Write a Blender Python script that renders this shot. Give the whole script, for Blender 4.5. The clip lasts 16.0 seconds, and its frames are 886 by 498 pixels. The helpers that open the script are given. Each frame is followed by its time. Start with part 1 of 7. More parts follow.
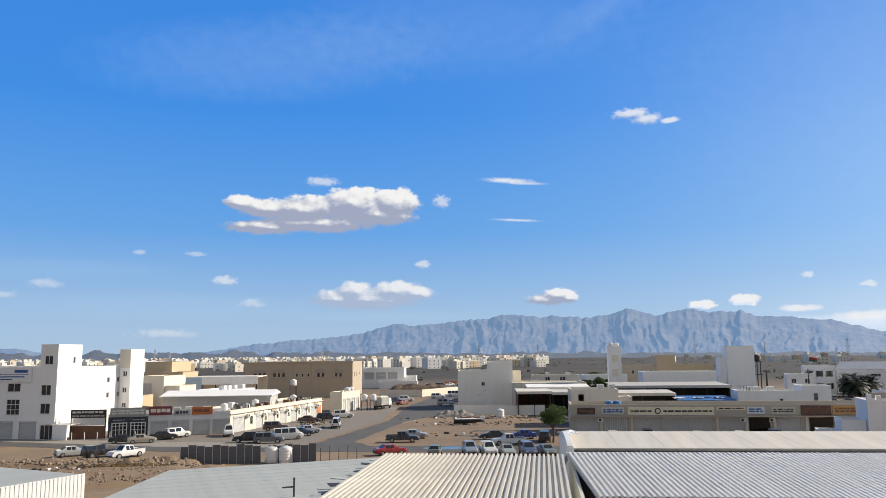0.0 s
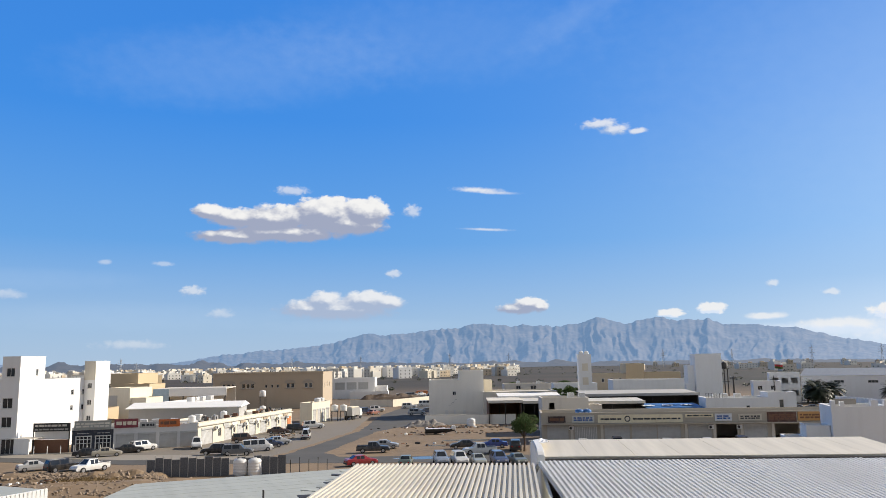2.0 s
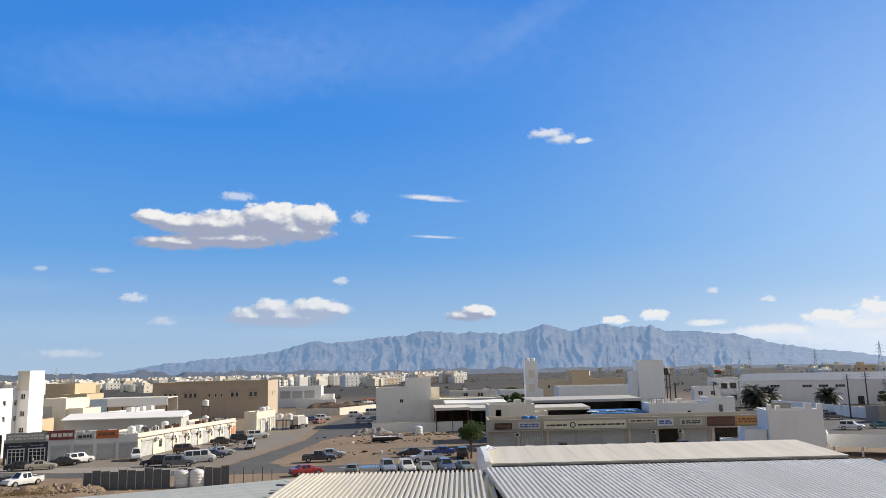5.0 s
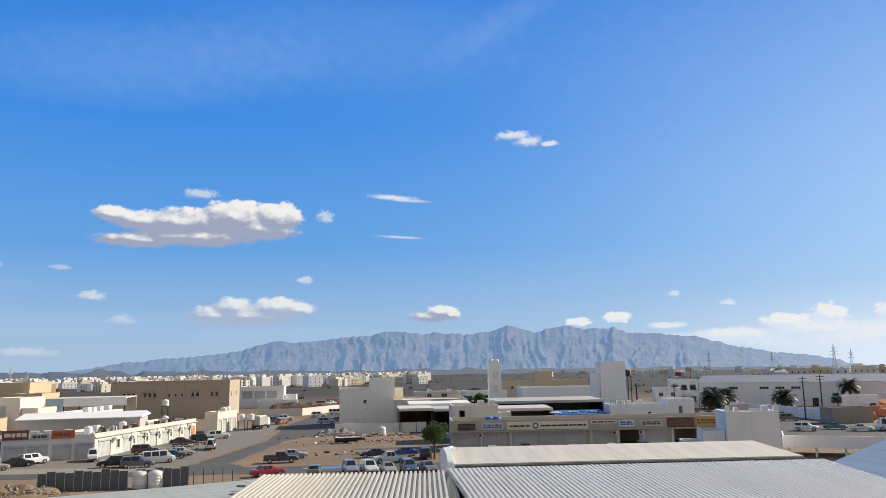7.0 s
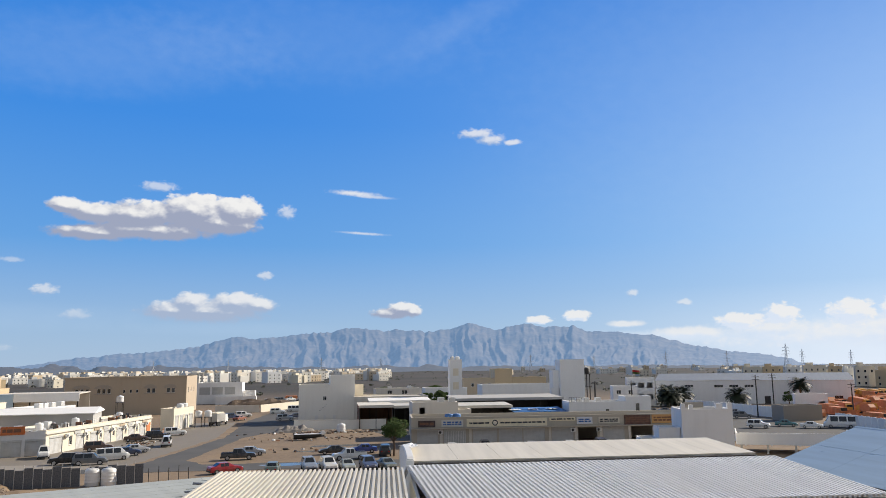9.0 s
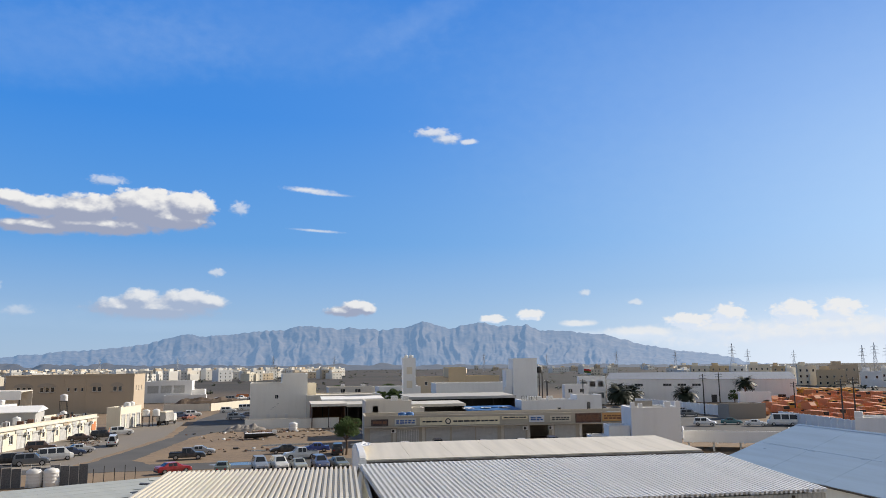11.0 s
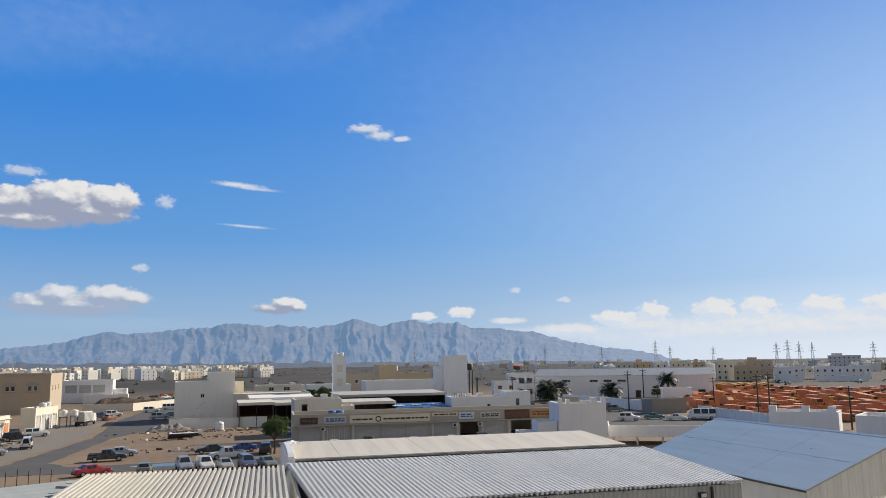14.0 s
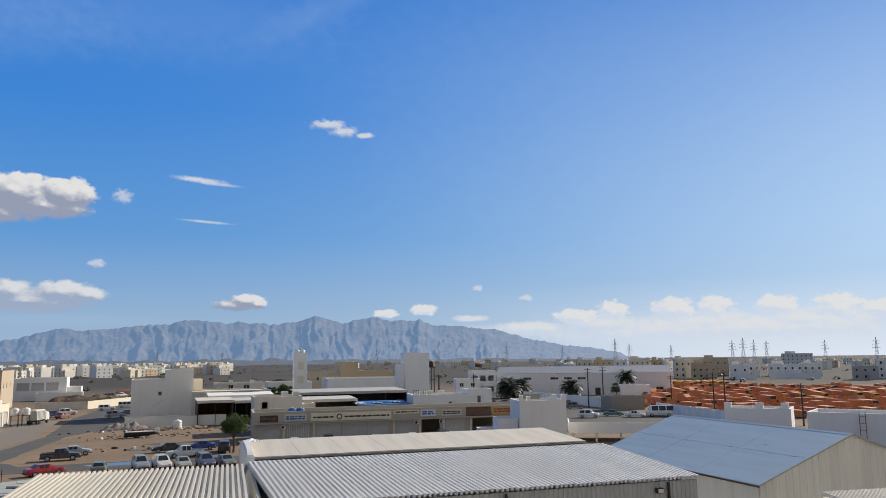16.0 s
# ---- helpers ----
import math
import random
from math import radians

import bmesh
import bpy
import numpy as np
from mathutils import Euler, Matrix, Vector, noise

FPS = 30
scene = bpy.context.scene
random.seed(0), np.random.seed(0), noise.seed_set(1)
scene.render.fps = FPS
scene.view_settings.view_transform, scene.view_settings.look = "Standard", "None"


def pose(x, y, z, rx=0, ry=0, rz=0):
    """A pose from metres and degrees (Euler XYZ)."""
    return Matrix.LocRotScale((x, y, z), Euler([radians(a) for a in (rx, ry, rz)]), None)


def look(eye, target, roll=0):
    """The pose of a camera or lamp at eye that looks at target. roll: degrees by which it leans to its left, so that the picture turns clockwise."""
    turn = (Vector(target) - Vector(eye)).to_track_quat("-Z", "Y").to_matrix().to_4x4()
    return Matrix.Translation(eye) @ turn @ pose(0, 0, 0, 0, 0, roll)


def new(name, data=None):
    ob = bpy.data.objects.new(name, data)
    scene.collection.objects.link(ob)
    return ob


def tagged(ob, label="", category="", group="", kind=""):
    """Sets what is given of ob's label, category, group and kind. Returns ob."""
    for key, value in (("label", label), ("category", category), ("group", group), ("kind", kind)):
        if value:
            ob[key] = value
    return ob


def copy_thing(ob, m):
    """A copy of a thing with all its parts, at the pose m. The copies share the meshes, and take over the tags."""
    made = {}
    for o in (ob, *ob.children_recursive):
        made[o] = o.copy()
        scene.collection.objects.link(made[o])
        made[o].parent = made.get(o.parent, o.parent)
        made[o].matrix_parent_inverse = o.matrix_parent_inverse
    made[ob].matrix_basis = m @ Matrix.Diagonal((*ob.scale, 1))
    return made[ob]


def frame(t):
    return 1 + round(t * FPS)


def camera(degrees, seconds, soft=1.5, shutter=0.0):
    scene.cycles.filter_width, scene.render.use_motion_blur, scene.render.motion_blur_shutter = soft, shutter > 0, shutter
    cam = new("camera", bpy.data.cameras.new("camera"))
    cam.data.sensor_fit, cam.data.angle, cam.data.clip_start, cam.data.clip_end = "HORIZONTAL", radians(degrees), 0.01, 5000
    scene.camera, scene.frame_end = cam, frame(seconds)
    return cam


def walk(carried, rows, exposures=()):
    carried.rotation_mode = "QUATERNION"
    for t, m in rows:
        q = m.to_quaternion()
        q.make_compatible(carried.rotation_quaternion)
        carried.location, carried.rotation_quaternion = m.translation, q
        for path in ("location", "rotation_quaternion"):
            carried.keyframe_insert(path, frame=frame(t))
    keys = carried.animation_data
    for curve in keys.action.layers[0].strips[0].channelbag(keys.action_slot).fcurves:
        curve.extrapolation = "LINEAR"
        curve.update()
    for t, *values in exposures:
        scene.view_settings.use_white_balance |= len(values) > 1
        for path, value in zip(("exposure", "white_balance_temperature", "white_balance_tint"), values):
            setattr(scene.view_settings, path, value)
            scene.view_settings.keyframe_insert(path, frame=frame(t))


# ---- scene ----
# camera: a slow pan to the right from a roof edge, about 14 m above the ground
cam = camera(60.33, 16.0, soft=0.55)
EYE = 14.0
# seconds, yaw, pitch, roll in degrees
ROWS = [
    (0.0, 0.00, 7.90, -0.55),
    (0.5, -0.45, 8.04, -0.63),
    (1.0, -1.00, 8.24, -0.69),
    (1.5, -1.58, 8.42, -0.83),
    (2.0, -2.22, 8.57, -0.94),
    (2.5, -2.86, 8.72, -1.01),
    (3.0, -3.47, 8.81, -1.07),
    (3.5, -4.14, 8.91, -1.10),
    (4.0, -4.79, 8.96, -1.08),
    (4.5, -5.50, 9.01, -1.21),
    (7.0, -8.81, 9.04, -1.02),
    (7.5, -9.52, 8.98, -0.93),
    (8.0, -10.19, 8.88, -0.82),
    (8.5, -10.92, 8.82, -0.76),
    (9.0, -11.68, 8.78, -0.73),
    (11.5, -16.00, 8.59, -0.65),
    (12.0, -16.91, 8.53, -0.74),
    (12.5, -17.78, 8.46, -0.76),
    (13.0, -18.60, 8.42, -0.80),
    (13.5, -19.49, 8.40, -0.88),
    (14.0, -20.26, 8.38, -0.83),
    (14.5, -21.04, 8.34, -0.87),
    (15.0, -21.82, 8.29, -0.81),
    (15.5, -22.51, 8.23, -0.77),
    (16.0, -23.08, 8.16, -0.77),
]
walk(cam, [(t, pose(0, 0, EYE, 90 + pitch, 0, yaw) @ pose(0, 0, 0, 0, 0, roll)) for t, yaw, pitch, roll in ROWS], [(0.0, 0.25), (8.0, 0.2), (13.0, 0.12), (16.0, 0.0)])

# ---- light: a low sun from the right and a little ahead, blue sky with fair-weather clouds ----
SUN_BEARING, SUN_HEIGHT = 73.0, 30.0          # degrees clockwise from +y, degrees above the horizon
world = bpy.data.worlds.new("sky")
scene.world = world
world.use_nodes = True
WN, WL = world.node_tree.nodes, world.node_tree.links


def wmath(op, a, b=None, c=None, clamp=False):
    n = WN.new("ShaderNodeMath")
    n.operation, n.use_clamp = op, clamp
    for i, v in enumerate((a, b, c)):
        if v is None:
            continue
        if isinstance(v, (int, float)):
            n.inputs[i].default_value = v
        else:
            WL.new(v, n.inputs[i])
    return n.outputs[0]


def build_sky():
    sky = WN.new("ShaderNodeTexSky")
    sky.sky_type, sky.sun_disc = "NISHITA", False
    sky.sun_elevation, sky.sun_rotation = radians(SUN_HEIGHT), radians(SUN_BEARING)
    sky.altitude, sky.air_density, sky.dust_density, sky.ozone_density = 100, 1.0, 0.7, 3.0
    back = WN["Background"]
    back.inputs["Strength"].default_value = SKY_STRENGTH
    co = WN.new("ShaderNodeTexCoord")
    sep = WN.new("ShaderNodeSeparateXYZ")
    WL.new(co.outputs["Generated"], sep.inputs[0])
    x, y, z = sep.outputs
    az = wmath("MULTIPLY", wmath("ARCTAN2", x, y), 57.2958)
    el = wmath("MULTIPLY", wmath("ARCSINE", z), 57.2958)
    comb = WN.new("ShaderNodeCombineXYZ")
    WL.new(az, comb.inputs[0])
    WL.new(wmath("MULTIPLY", el, 1.5), comb.inputs[1])
    def fbm(scale, detail, rough, off):
        mp = WN.new("ShaderNodeVectorMath")
        mp.operation = "ADD"
        WL.new(comb.outputs[0], mp.inputs[0])
        mp.inputs[1].default_value = off
        n = WN.new("ShaderNodeTexNoise")
        n.inputs["Scale"].default_value, n.inputs["Detail"].default_value, n.inputs["Roughness"].default_value = scale, detail, rough
        WL.new(mp.outputs[0], n.inputs["Vector"])
        return n.outputs["Fac"]
    puff = wmath("SUBTRACT", fbm(0.75, 7, 0.62, (0, 0, 0)), 0.5)
    soft_puff = wmath("SUBTRACT", fbm(0.8, 4, 0.55, (0, 0, 0)), 0.5)
    fine = wmath("SUBTRACT", fbm(2.2, 5, 0.6, (7, 3, 0)), 0.5)

    def billow(scale, da, de):
        """Rounded heaps: smooth cells, bent by noise, at a place moved by da, de degrees."""
        mp = WN.new("ShaderNodeVectorMath")
        mp.operation = "ADD"
        WL.new(comb.outputs[0], mp.inputs[0])
        mp.inputs[1].default_value = (da, de * 1.5, 0)
        bend = WN.new("ShaderNodeTexNoise")
        bend.inputs["Scale"].default_value, bend.inputs["Detail"].default_value = 1.1, 3
        WL.new(mp.outputs[0], bend.inputs["Vector"])
        push = WN.new("ShaderNodeVectorMath")
        push.operation = "MULTIPLY_ADD"
        WL.new(bend.outputs["Color"], push.inputs[0])
        push.inputs[1].default_value = (0.9, 0.9, 0)
        WL.new(mp.outputs[0], push.inputs[2])
        v = WN.new("ShaderNodeTexVoronoi")
        v.voronoi_dimensions, v.feature, v.normalize = "2D", "SMOOTH_F1", True
        v.inputs["Scale"].default_value, v.inputs["Detail"].default_value, v.inputs["Roughness"].default_value = scale, 2.5, 0.5
        v.inputs["Smoothness"].default_value = 0.35
        WL.new(push.outputs[0], v.inputs["Vector"])
        return wmath("SUBTRACT", 0.42, v.outputs["Distance"])

    def lobes(table, da=0.0, de=0.0):
        best = None
        for a0, e0, ra, re in table:
            u = wmath("MULTIPLY", wmath("SUBTRACT", az, a0 - da), 1 / ra)
            v = wmath("MULTIPLY", wmath("SUBTRACT", el, e0 - de), 1 / re)
            m = wmath("SUBTRACT", 1, wmath("SQRT", wmath("ADD", wmath("MULTIPLY", u, u), wmath("MULTIPLY", v, v))))
            if best is None:
                best = m
            else:
                n = WN.new("ShaderNodeMath")
                n.operation = "SMOOTH_MAX"
                WL.new(best, n.inputs[0]), WL.new(m, n.inputs[1])
                n.inputs[2].default_value = 0.25
                best = n.outputs[0]
        return best

    def step(value, lo, hi):
        n = WN.new("ShaderNodeMapRange")
        n.interpolation_type = "SMOOTHSTEP"
        n.inputs["From Min"].default_value, n.inputs["From Max"].default_value = lo, hi
        WL.new(value, n.inputs["Value"])
        return n.outputs[0]

    def mix(fac, a, b):
        n = WN.new("ShaderNodeMix")
        n.data_type = "RGBA"
        if isinstance(fac, float):
            n.inputs["Factor"].default_value = fac
        else:
            WL.new(fac, n.inputs["Factor"])
        for sock, v in ((n.inputs[6], a), (n.inputs[7], b)):
            if isinstance(v, tuple):
                sock.default_value = v
            else:
                WL.new(v, sock)
        return n.outputs[2]

    K = 1 / SKY_STRENGTH
    lit = (0.76 * K, 0.755 * K, 0.75 * K, 1)
    # deepen the blue: clear dry air, paler towards the horizon and towards the sun
    ramp = WN.new("ShaderNodeValToRGB")
    WL.new(wmath("MULTIPLY", el, 1 / 60, clamp=True), ramp.inputs[0])
    stops = ((0.0, (0.35, 0.47, 0.62)), (0.05, (0.29, 0.44, 0.64)), (0.15, (0.11, 0.315, 0.67)), (0.30, (0.042, 0.23, 0.67)), (0.5, (0.035, 0.195, 0.63)), (0.62, (0.06, 0.12, 0.27)), (1.0, (0.06, 0.08, 0.13)))
    while len(ramp.color_ramp.elements) < len(stops):
        ramp.color_ramp.elements.new(0.5)
    for e, (at, c) in zip(ramp.color_ramp.elements, stops):
        e.position, e.color = at, (*(v * K for v in c), 1)
    b, h = radians(SUN_BEARING), radians(SUN_HEIGHT)
    toward = wmath("ADD", wmath("ADD", wmath("MULTIPLY", x, math.sin(b) * math.cos(h)), wmath("MULTIPLY", y, math.cos(b) * math.cos(h))), wmath("MULTIPLY", z, math.sin(h)))
    glow = wmath("MULTIPLY", wmath("POWER", wmath("MAXIMUM", toward, 0.0), 4.0), wmath("SUBTRACT", 1.45, wmath("MULTIPLY", el, 1 / 20), clamp=True))
    # unseen half of the sky, greyed to take the blue off shaded walls
    haze = wmath("MULTIPLY", step(wmath("MULTIPLY", y, -1), -0.05, 0.5), 0.8)
    colour = mix(haze, mix(glow, ramp.outputs[0], (0.60 * K, 0.78 * K, 0.98 * K, 1)), (0.34 * K, 0.34 * K, 0.335 * K, 1))
    colour = mix(0.94, sky.outputs[0], colour)
    # bright hazy air low over the plain towards the sun
    low = wmath("SUBTRACT", 1.0, wmath("MULTIPLY", el, 1 / 5.5), clamp=True)
    colour = mix(wmath("MULTIPLY", wmath("MULTIPLY", step(az, 14, 52), low), 0.85), colour, (0.76 * K, 0.815 * K, 0.91 * K, 1))
    # thin high cirrus and low streaks
    for (a0, e0, ra, re, slant, amount) in ((-20, 3.6, 13, 1.2, 0.0, 0.14), (-4, 2.9, 9, 0.6, 0.0, 0.14), (-27, 6.0, 9, 0.9, 0.02, 0.12), (-13, 21.5, 15, 3.4, 0.10, 0.17), (14, 25.5, 7, 1.6, 0.42, 0.13), (2, 24, 16, 4, 0.0, 0.12), (38, 20, 26, 14, 0.0, 0.12)):
        u = wmath("MULTIPLY", wmath("SUBTRACT", az, a0), 1 / ra)
        v = wmath("MULTIPLY", wmath("SUBTRACT", wmath("SUBTRACT", el, e0), wmath("MULTIPLY", wmath("SUBTRACT", az, a0), slant)), 1 / re)
        m = wmath("SUBTRACT", 1, wmath("ADD", wmath("MULTIPLY", u, u), wmath("MULTIPLY", v, v)))
        veil = wmath("MULTIPLY", step(wmath("ADD", m, wmath("MULTIPLY", soft_puff, 0.8)), -0.1, 1.4), amount * 0.8)
        colour = mix(veil, colour, (0.5 * K, 0.62 * K, 0.78 * K, 1))
    # pale bank of cloud low over the plain
    best = lobes(((44, 1.3, 20, 2.2), (42, 1.5, 15, 1.3), (28, 1.9, 10, 0.7), (54, 1.3, 11, 1.6)))
    colour = mix(wmath("MULTIPLY", step(wmath("ADD", best, wmath("MULTIPLY", puff, 0.9)), 0.0, 0.9), 0.55), colour, (0.66 * K, 0.73 * K, 0.82 * K, 1))
    # lobes, opacity, heap scale, heap amount, base height, depth, contrast, shade colour, softness of the edge
    violet, dove, blue, milky = (0.30, 0.335, 0.45), (0.345, 0.405, 0.535), (0.33, 0.43, 0.60), (0.62, 0.69, 0.80)
    sets = (
        # the broad cumulus
        (((-15.1, 11.15, 1.2, 0.6), (-13.3, 10.75, 1.9, 0.75), (-10.2, 10.75, 3.0, 1.1), (-6.6, 11.3, 2.6, 1.25), (-3.7, 11.35, 2.0, 1.15), (-5.0, 10.5, 3.2, 0.9), (-9.5, 9.75, 4.6, 0.75), (-13.2, 9.42, 3.3, 0.6)), 1.0, 0.85, 0.72, 9.0, 3.3, 1.25, violet, 0.36),
        # two smaller ones over the mountains
        (((-8.0, 4.2, 2.2, 0.7), (-6.6, 4.75, 1.5, 0.8), (-3.6, 4.75, 2.1, 0.85), (-2.0, 4.6, 1.4, 0.65), (-5.6, 4.1, 4.9, 0.95)), 0.85, 1.1, 0.6, 3.2, 2.4, 1.1, dove, 0.55),
        (((7.8, 4.0, 1.7, 0.5), (8.6, 4.35, 1.2, 0.55), (9.3, 4.1, 0.8, 0.5)), 0.92, 1.3, 0.7, 3.55, 1.3, 1.0, violet, 0.42),
        # scattered scraps
        (((-9.2, 12.87, 1.3, 0.4), (-0.1, 11.42, 0.7, 0.55), (-16.1, 5.42, 0.9, 0.42), (-1.6, 6.77, 0.6, 0.35), (25.6, 5.17, 0.45, 0.3), (29.2, 4.37, 0.6, 0.25)), 0.55, 1.7, 1.3, None, 0, 0.6, blue, 0.7),
        (((-20.1, 1.61, 2.4, 0.4), (-27.7, 4.96, 1.3, 0.35), (-14.1, 3.81, 1.0, 0.4), (-18.2, 7.32, 0.8, 0.22), (-21.9, 7.34, 0.5, 0.22), (-31, 4.2, 2.2, 0.3)), 0.35, 1.4, 1.2, None, 0, 0.4, blue, 0.8),
        (((14.4, 17.3, 1.5, 0.45), (15.5, 16.85, 1.3, 0.42), (17.1, 16.6, 0.9, 0.25)), 0.75, 1.4, 1.3, None, 0, 0.5, blue, 0.8),
        # the line of heaped tops along the bank, and its paler body
        (((29.5, 2.2, 3.0, 0.5), (34.8, 2.3, 3.0, 0.7), (42.4, 2.4, 3.4, 0.7), (48.6, 2.4, 3.2, 0.8), (53.5, 2.4, 3.2, 0.8), (58, 2.8, 3.5, 0.9), (25.0, 2.9, 1.6, 0.3), (44, 1.9, 18, 1.0)), 0.75, 0.9, 0.9, None, 0, 0.8, milky, 0.7),
        (((18.8, 3.35, 1.0, 0.32), (21.6, 3.6, 1.0, 0.42), (32.9, 2.9, 1.7, 0.6), (35.6, 3.3, 1.2, 0.75), (39.8, 3.3, 1.5, 0.9), (42.6, 3.4, 1.3, 0.8), (46.6, 3.35, 1.4, 0.75), (50.4, 3.2, 1.5, 0.9), (53.0, 2.9, 1.4, 0.6)), 0.9, 1.25, 1.2, None, 0, 1.3, milky, 0.38),
    )
    for table, opacity, scale, heap_up, base, deep, contrast, shade, edge in sets:
        here = wmath("ADD", lobes(table), wmath("MULTIPLY", billow(scale, 0, 0), heap_up))
        sunward = wmath("ADD", lobes(table, 0.30, 0.34), wmath("MULTIPLY", billow(scale, 0.30, 0.34), heap_up))
        light = wmath("MULTIPLY", wmath("SUBTRACT", here, sunward), 1.5 * contrast)
        if base is None:
            light = wmath("ADD", light, 0.5)
            width = edge
        else:
            rise = wmath("MULTIPLY", wmath("SUBTRACT", el, base), 1 / deep, clamp=True)
            light = wmath("ADD", light, wmath("MULTIPLY_ADD", rise, 1.05, -0.42))
            width = wmath("MULTIPLY_ADD", rise, -0.75 * edge, edge * 1.35)
        light = wmath("ADD", light, wmath("MULTIPLY", fine, 0.25))
        tone = mix(step(light, 0.0, 1.15), tuple(v * K for v in shade) + (1,), lit)
        cover = WN.new("ShaderNodeMapRange")
        cover.interpolation_type = "SMOOTHSTEP"
        WL.new(wmath("ADD", here, wmath("MULTIPLY", fine, 0.35)), cover.inputs["Value"])
        if isinstance(width, float):
            cover.inputs["From Max"].default_value = width
        else:
            WL.new(width, cover.inputs["From Max"])
        colour = mix(wmath("MULTIPLY", cover.outputs[0], opacity), colour, tone)
    # the two lens-shaped wisps, their tails drifting down to the right
    bent = wmath("MULTIPLY_ADD", wmath("SUBTRACT", az, 5.3), 0.06, 0.0)
    for a0, e0, ra, re, amount in ((5.0, 12.92, 2.4, 0.26, 0.8), (6.3, 12.75, 2.2, 0.16, 0.5), (5.6, 9.98, 2.3, 0.14, 0.6)):
        u = wmath("MULTIPLY", wmath("SUBTRACT", az, a0), 1 / ra)
        v = wmath("MULTIPLY", wmath("SUBTRACT", wmath("ADD", el, bent), e0), 1 / re)
        m = wmath("SUBTRACT", 1, wmath("SQRT", wmath("ADD", wmath("MULTIPLY", u, u), wmath("MULTIPLY", v, v))))
        colour = mix(wmath("MULTIPLY", step(wmath("ADD", m, wmath("MULTIPLY", fine, 0.8)), -0.05, 0.9), amount), colour, lit)
    WL.new(colour, back.inputs["Color"])


SKY_STRENGTH = 0.1
build_sky()
sun = new("sun", bpy.data.lights.new("sun", "SUN"))
sun.data.energy, sun.data.angle, sun.data.color = 5.0, radians(0.5), (1.0, 0.90, 0.76)
_b, _e = radians(SUN_BEARING), radians(SUN_HEIGHT)
sun.matrix_world = look((math.sin(_b) * math.cos(_e) * 300, math.cos(_b) * math.cos(_e) * 300, math.sin(_e) * 300), (0, 0, 0))

# ---- materials ----


class Mat:
    """A small builder for procedural materials."""

    def __init__(self, name, rough=0.8, metal=0.0):
        self.m = bpy.data.materials.new(name)
        self.m.use_nodes = True
        self.n, self.l = self.m.node_tree.nodes, self.m.node_tree.links
        self.b = self.n["Principled BSDF"]
        self.b.inputs["Roughness"].default_value, self.b.inputs["Metallic"].default_value = rough, metal
        self.co = self.n.new("ShaderNodeTexCoord").outputs["Object"]

    def noise(self, scale, detail=4, rough=0.55, stretch=(1, 1, 1)):
        mp = self.n.new("ShaderNodeMapping")
        mp.inputs["Scale"].default_value = stretch
        self.l.new(self.co, mp.inputs[0])
        t = self.n.new("ShaderNodeTexNoise")
        t.inputs["Scale"].default_value, t.inputs["Detail"].default_value, t.inputs["Roughness"].default_value = scale, detail, rough
        self.l.new(mp.outputs[0], t.inputs["Vector"])
        return t.outputs["Fac"]

    def ramp(self, fac, lo, hi):
        r = self.n.new("ShaderNodeMapRange")
        r.inputs["From Min"].default_value, r.inputs["From Max"].default_value = lo, hi
        self.l.new(fac, r.inputs["Value"])
        return r.outputs[0]

    def mix(self, fac, a, b, mode="MIX"):
        x = self.n.new("ShaderNodeMix")
        x.data_type, x.blend_type = "RGBA", mode
        for sock, v in ((x.inputs["Factor"], fac), (x.inputs[6], a), (x.inputs[7], b)):
            if isinstance(v, tuple):
                sock.default_value = (*v, 1) if len(v) == 3 else v
            elif isinstance(v, (int, float)):
                sock.default_value = v
            else:
                self.l.new(v, sock)
        return x.outputs[2]

    def colour(self, c):
        if isinstance(c, tuple):
            self.b.inputs["Base Color"].default_value = (*c, 1)
        else:
            self.l.new(c, self.b.inputs["Base Color"])
        return self

    def bump(self, fac, strength, distance):
        u = self.n.new("ShaderNodeBump")
        u.inputs["Strength"].default_value, u.inputs["Distance"].default_value = strength, distance
        self.l.new(fac, u.inputs["Height"])
        self.l.new(u.outputs[0], self.b.inputs["Normal"])
        return self


def plaster(name, c, dirt=0.35, grime=(0.30, 0.26, 0.21)):
    """Painted render with rain streaks, dust patches and fine grain."""
    k = Mat(name, 0.85)
    streak = k.ramp(k.noise(0.9, 5, 0.6, (1, 1, 0.12)), 0.48, 0.75)
    patch = k.ramp(k.noise(0.25, 4, 0.6), 0.42, 0.7)
    grain = k.noise(30, 3)
    base = k.mix(k.ramp(grain, 0.3, 0.7), tuple(v * 0.94 for v in c), tuple(min(1, v * 1.04) for v in c))
    fac = k.n.new("ShaderNodeMath")
    fac.operation = "MULTIPLY_ADD"
    k.l.new(streak, fac.inputs[0])
    fac.inputs[1].default_value = dirt
    sc = k.n.new("ShaderNodeMath")
    sc.operation = "MULTIPLY"
    k.l.new(patch, sc.inputs[0])
    sc.inputs[1].default_value = dirt * 0.5
    k.l.new(sc.outputs[0], fac.inputs[2])
    fac.use_clamp = True
    return k.colour(k.mix(fac.outputs[0], base, tuple(a * 0.55 + b * 0.45 for a, b in zip(c, grime)))).bump(grain, 0.15, 0.02).m


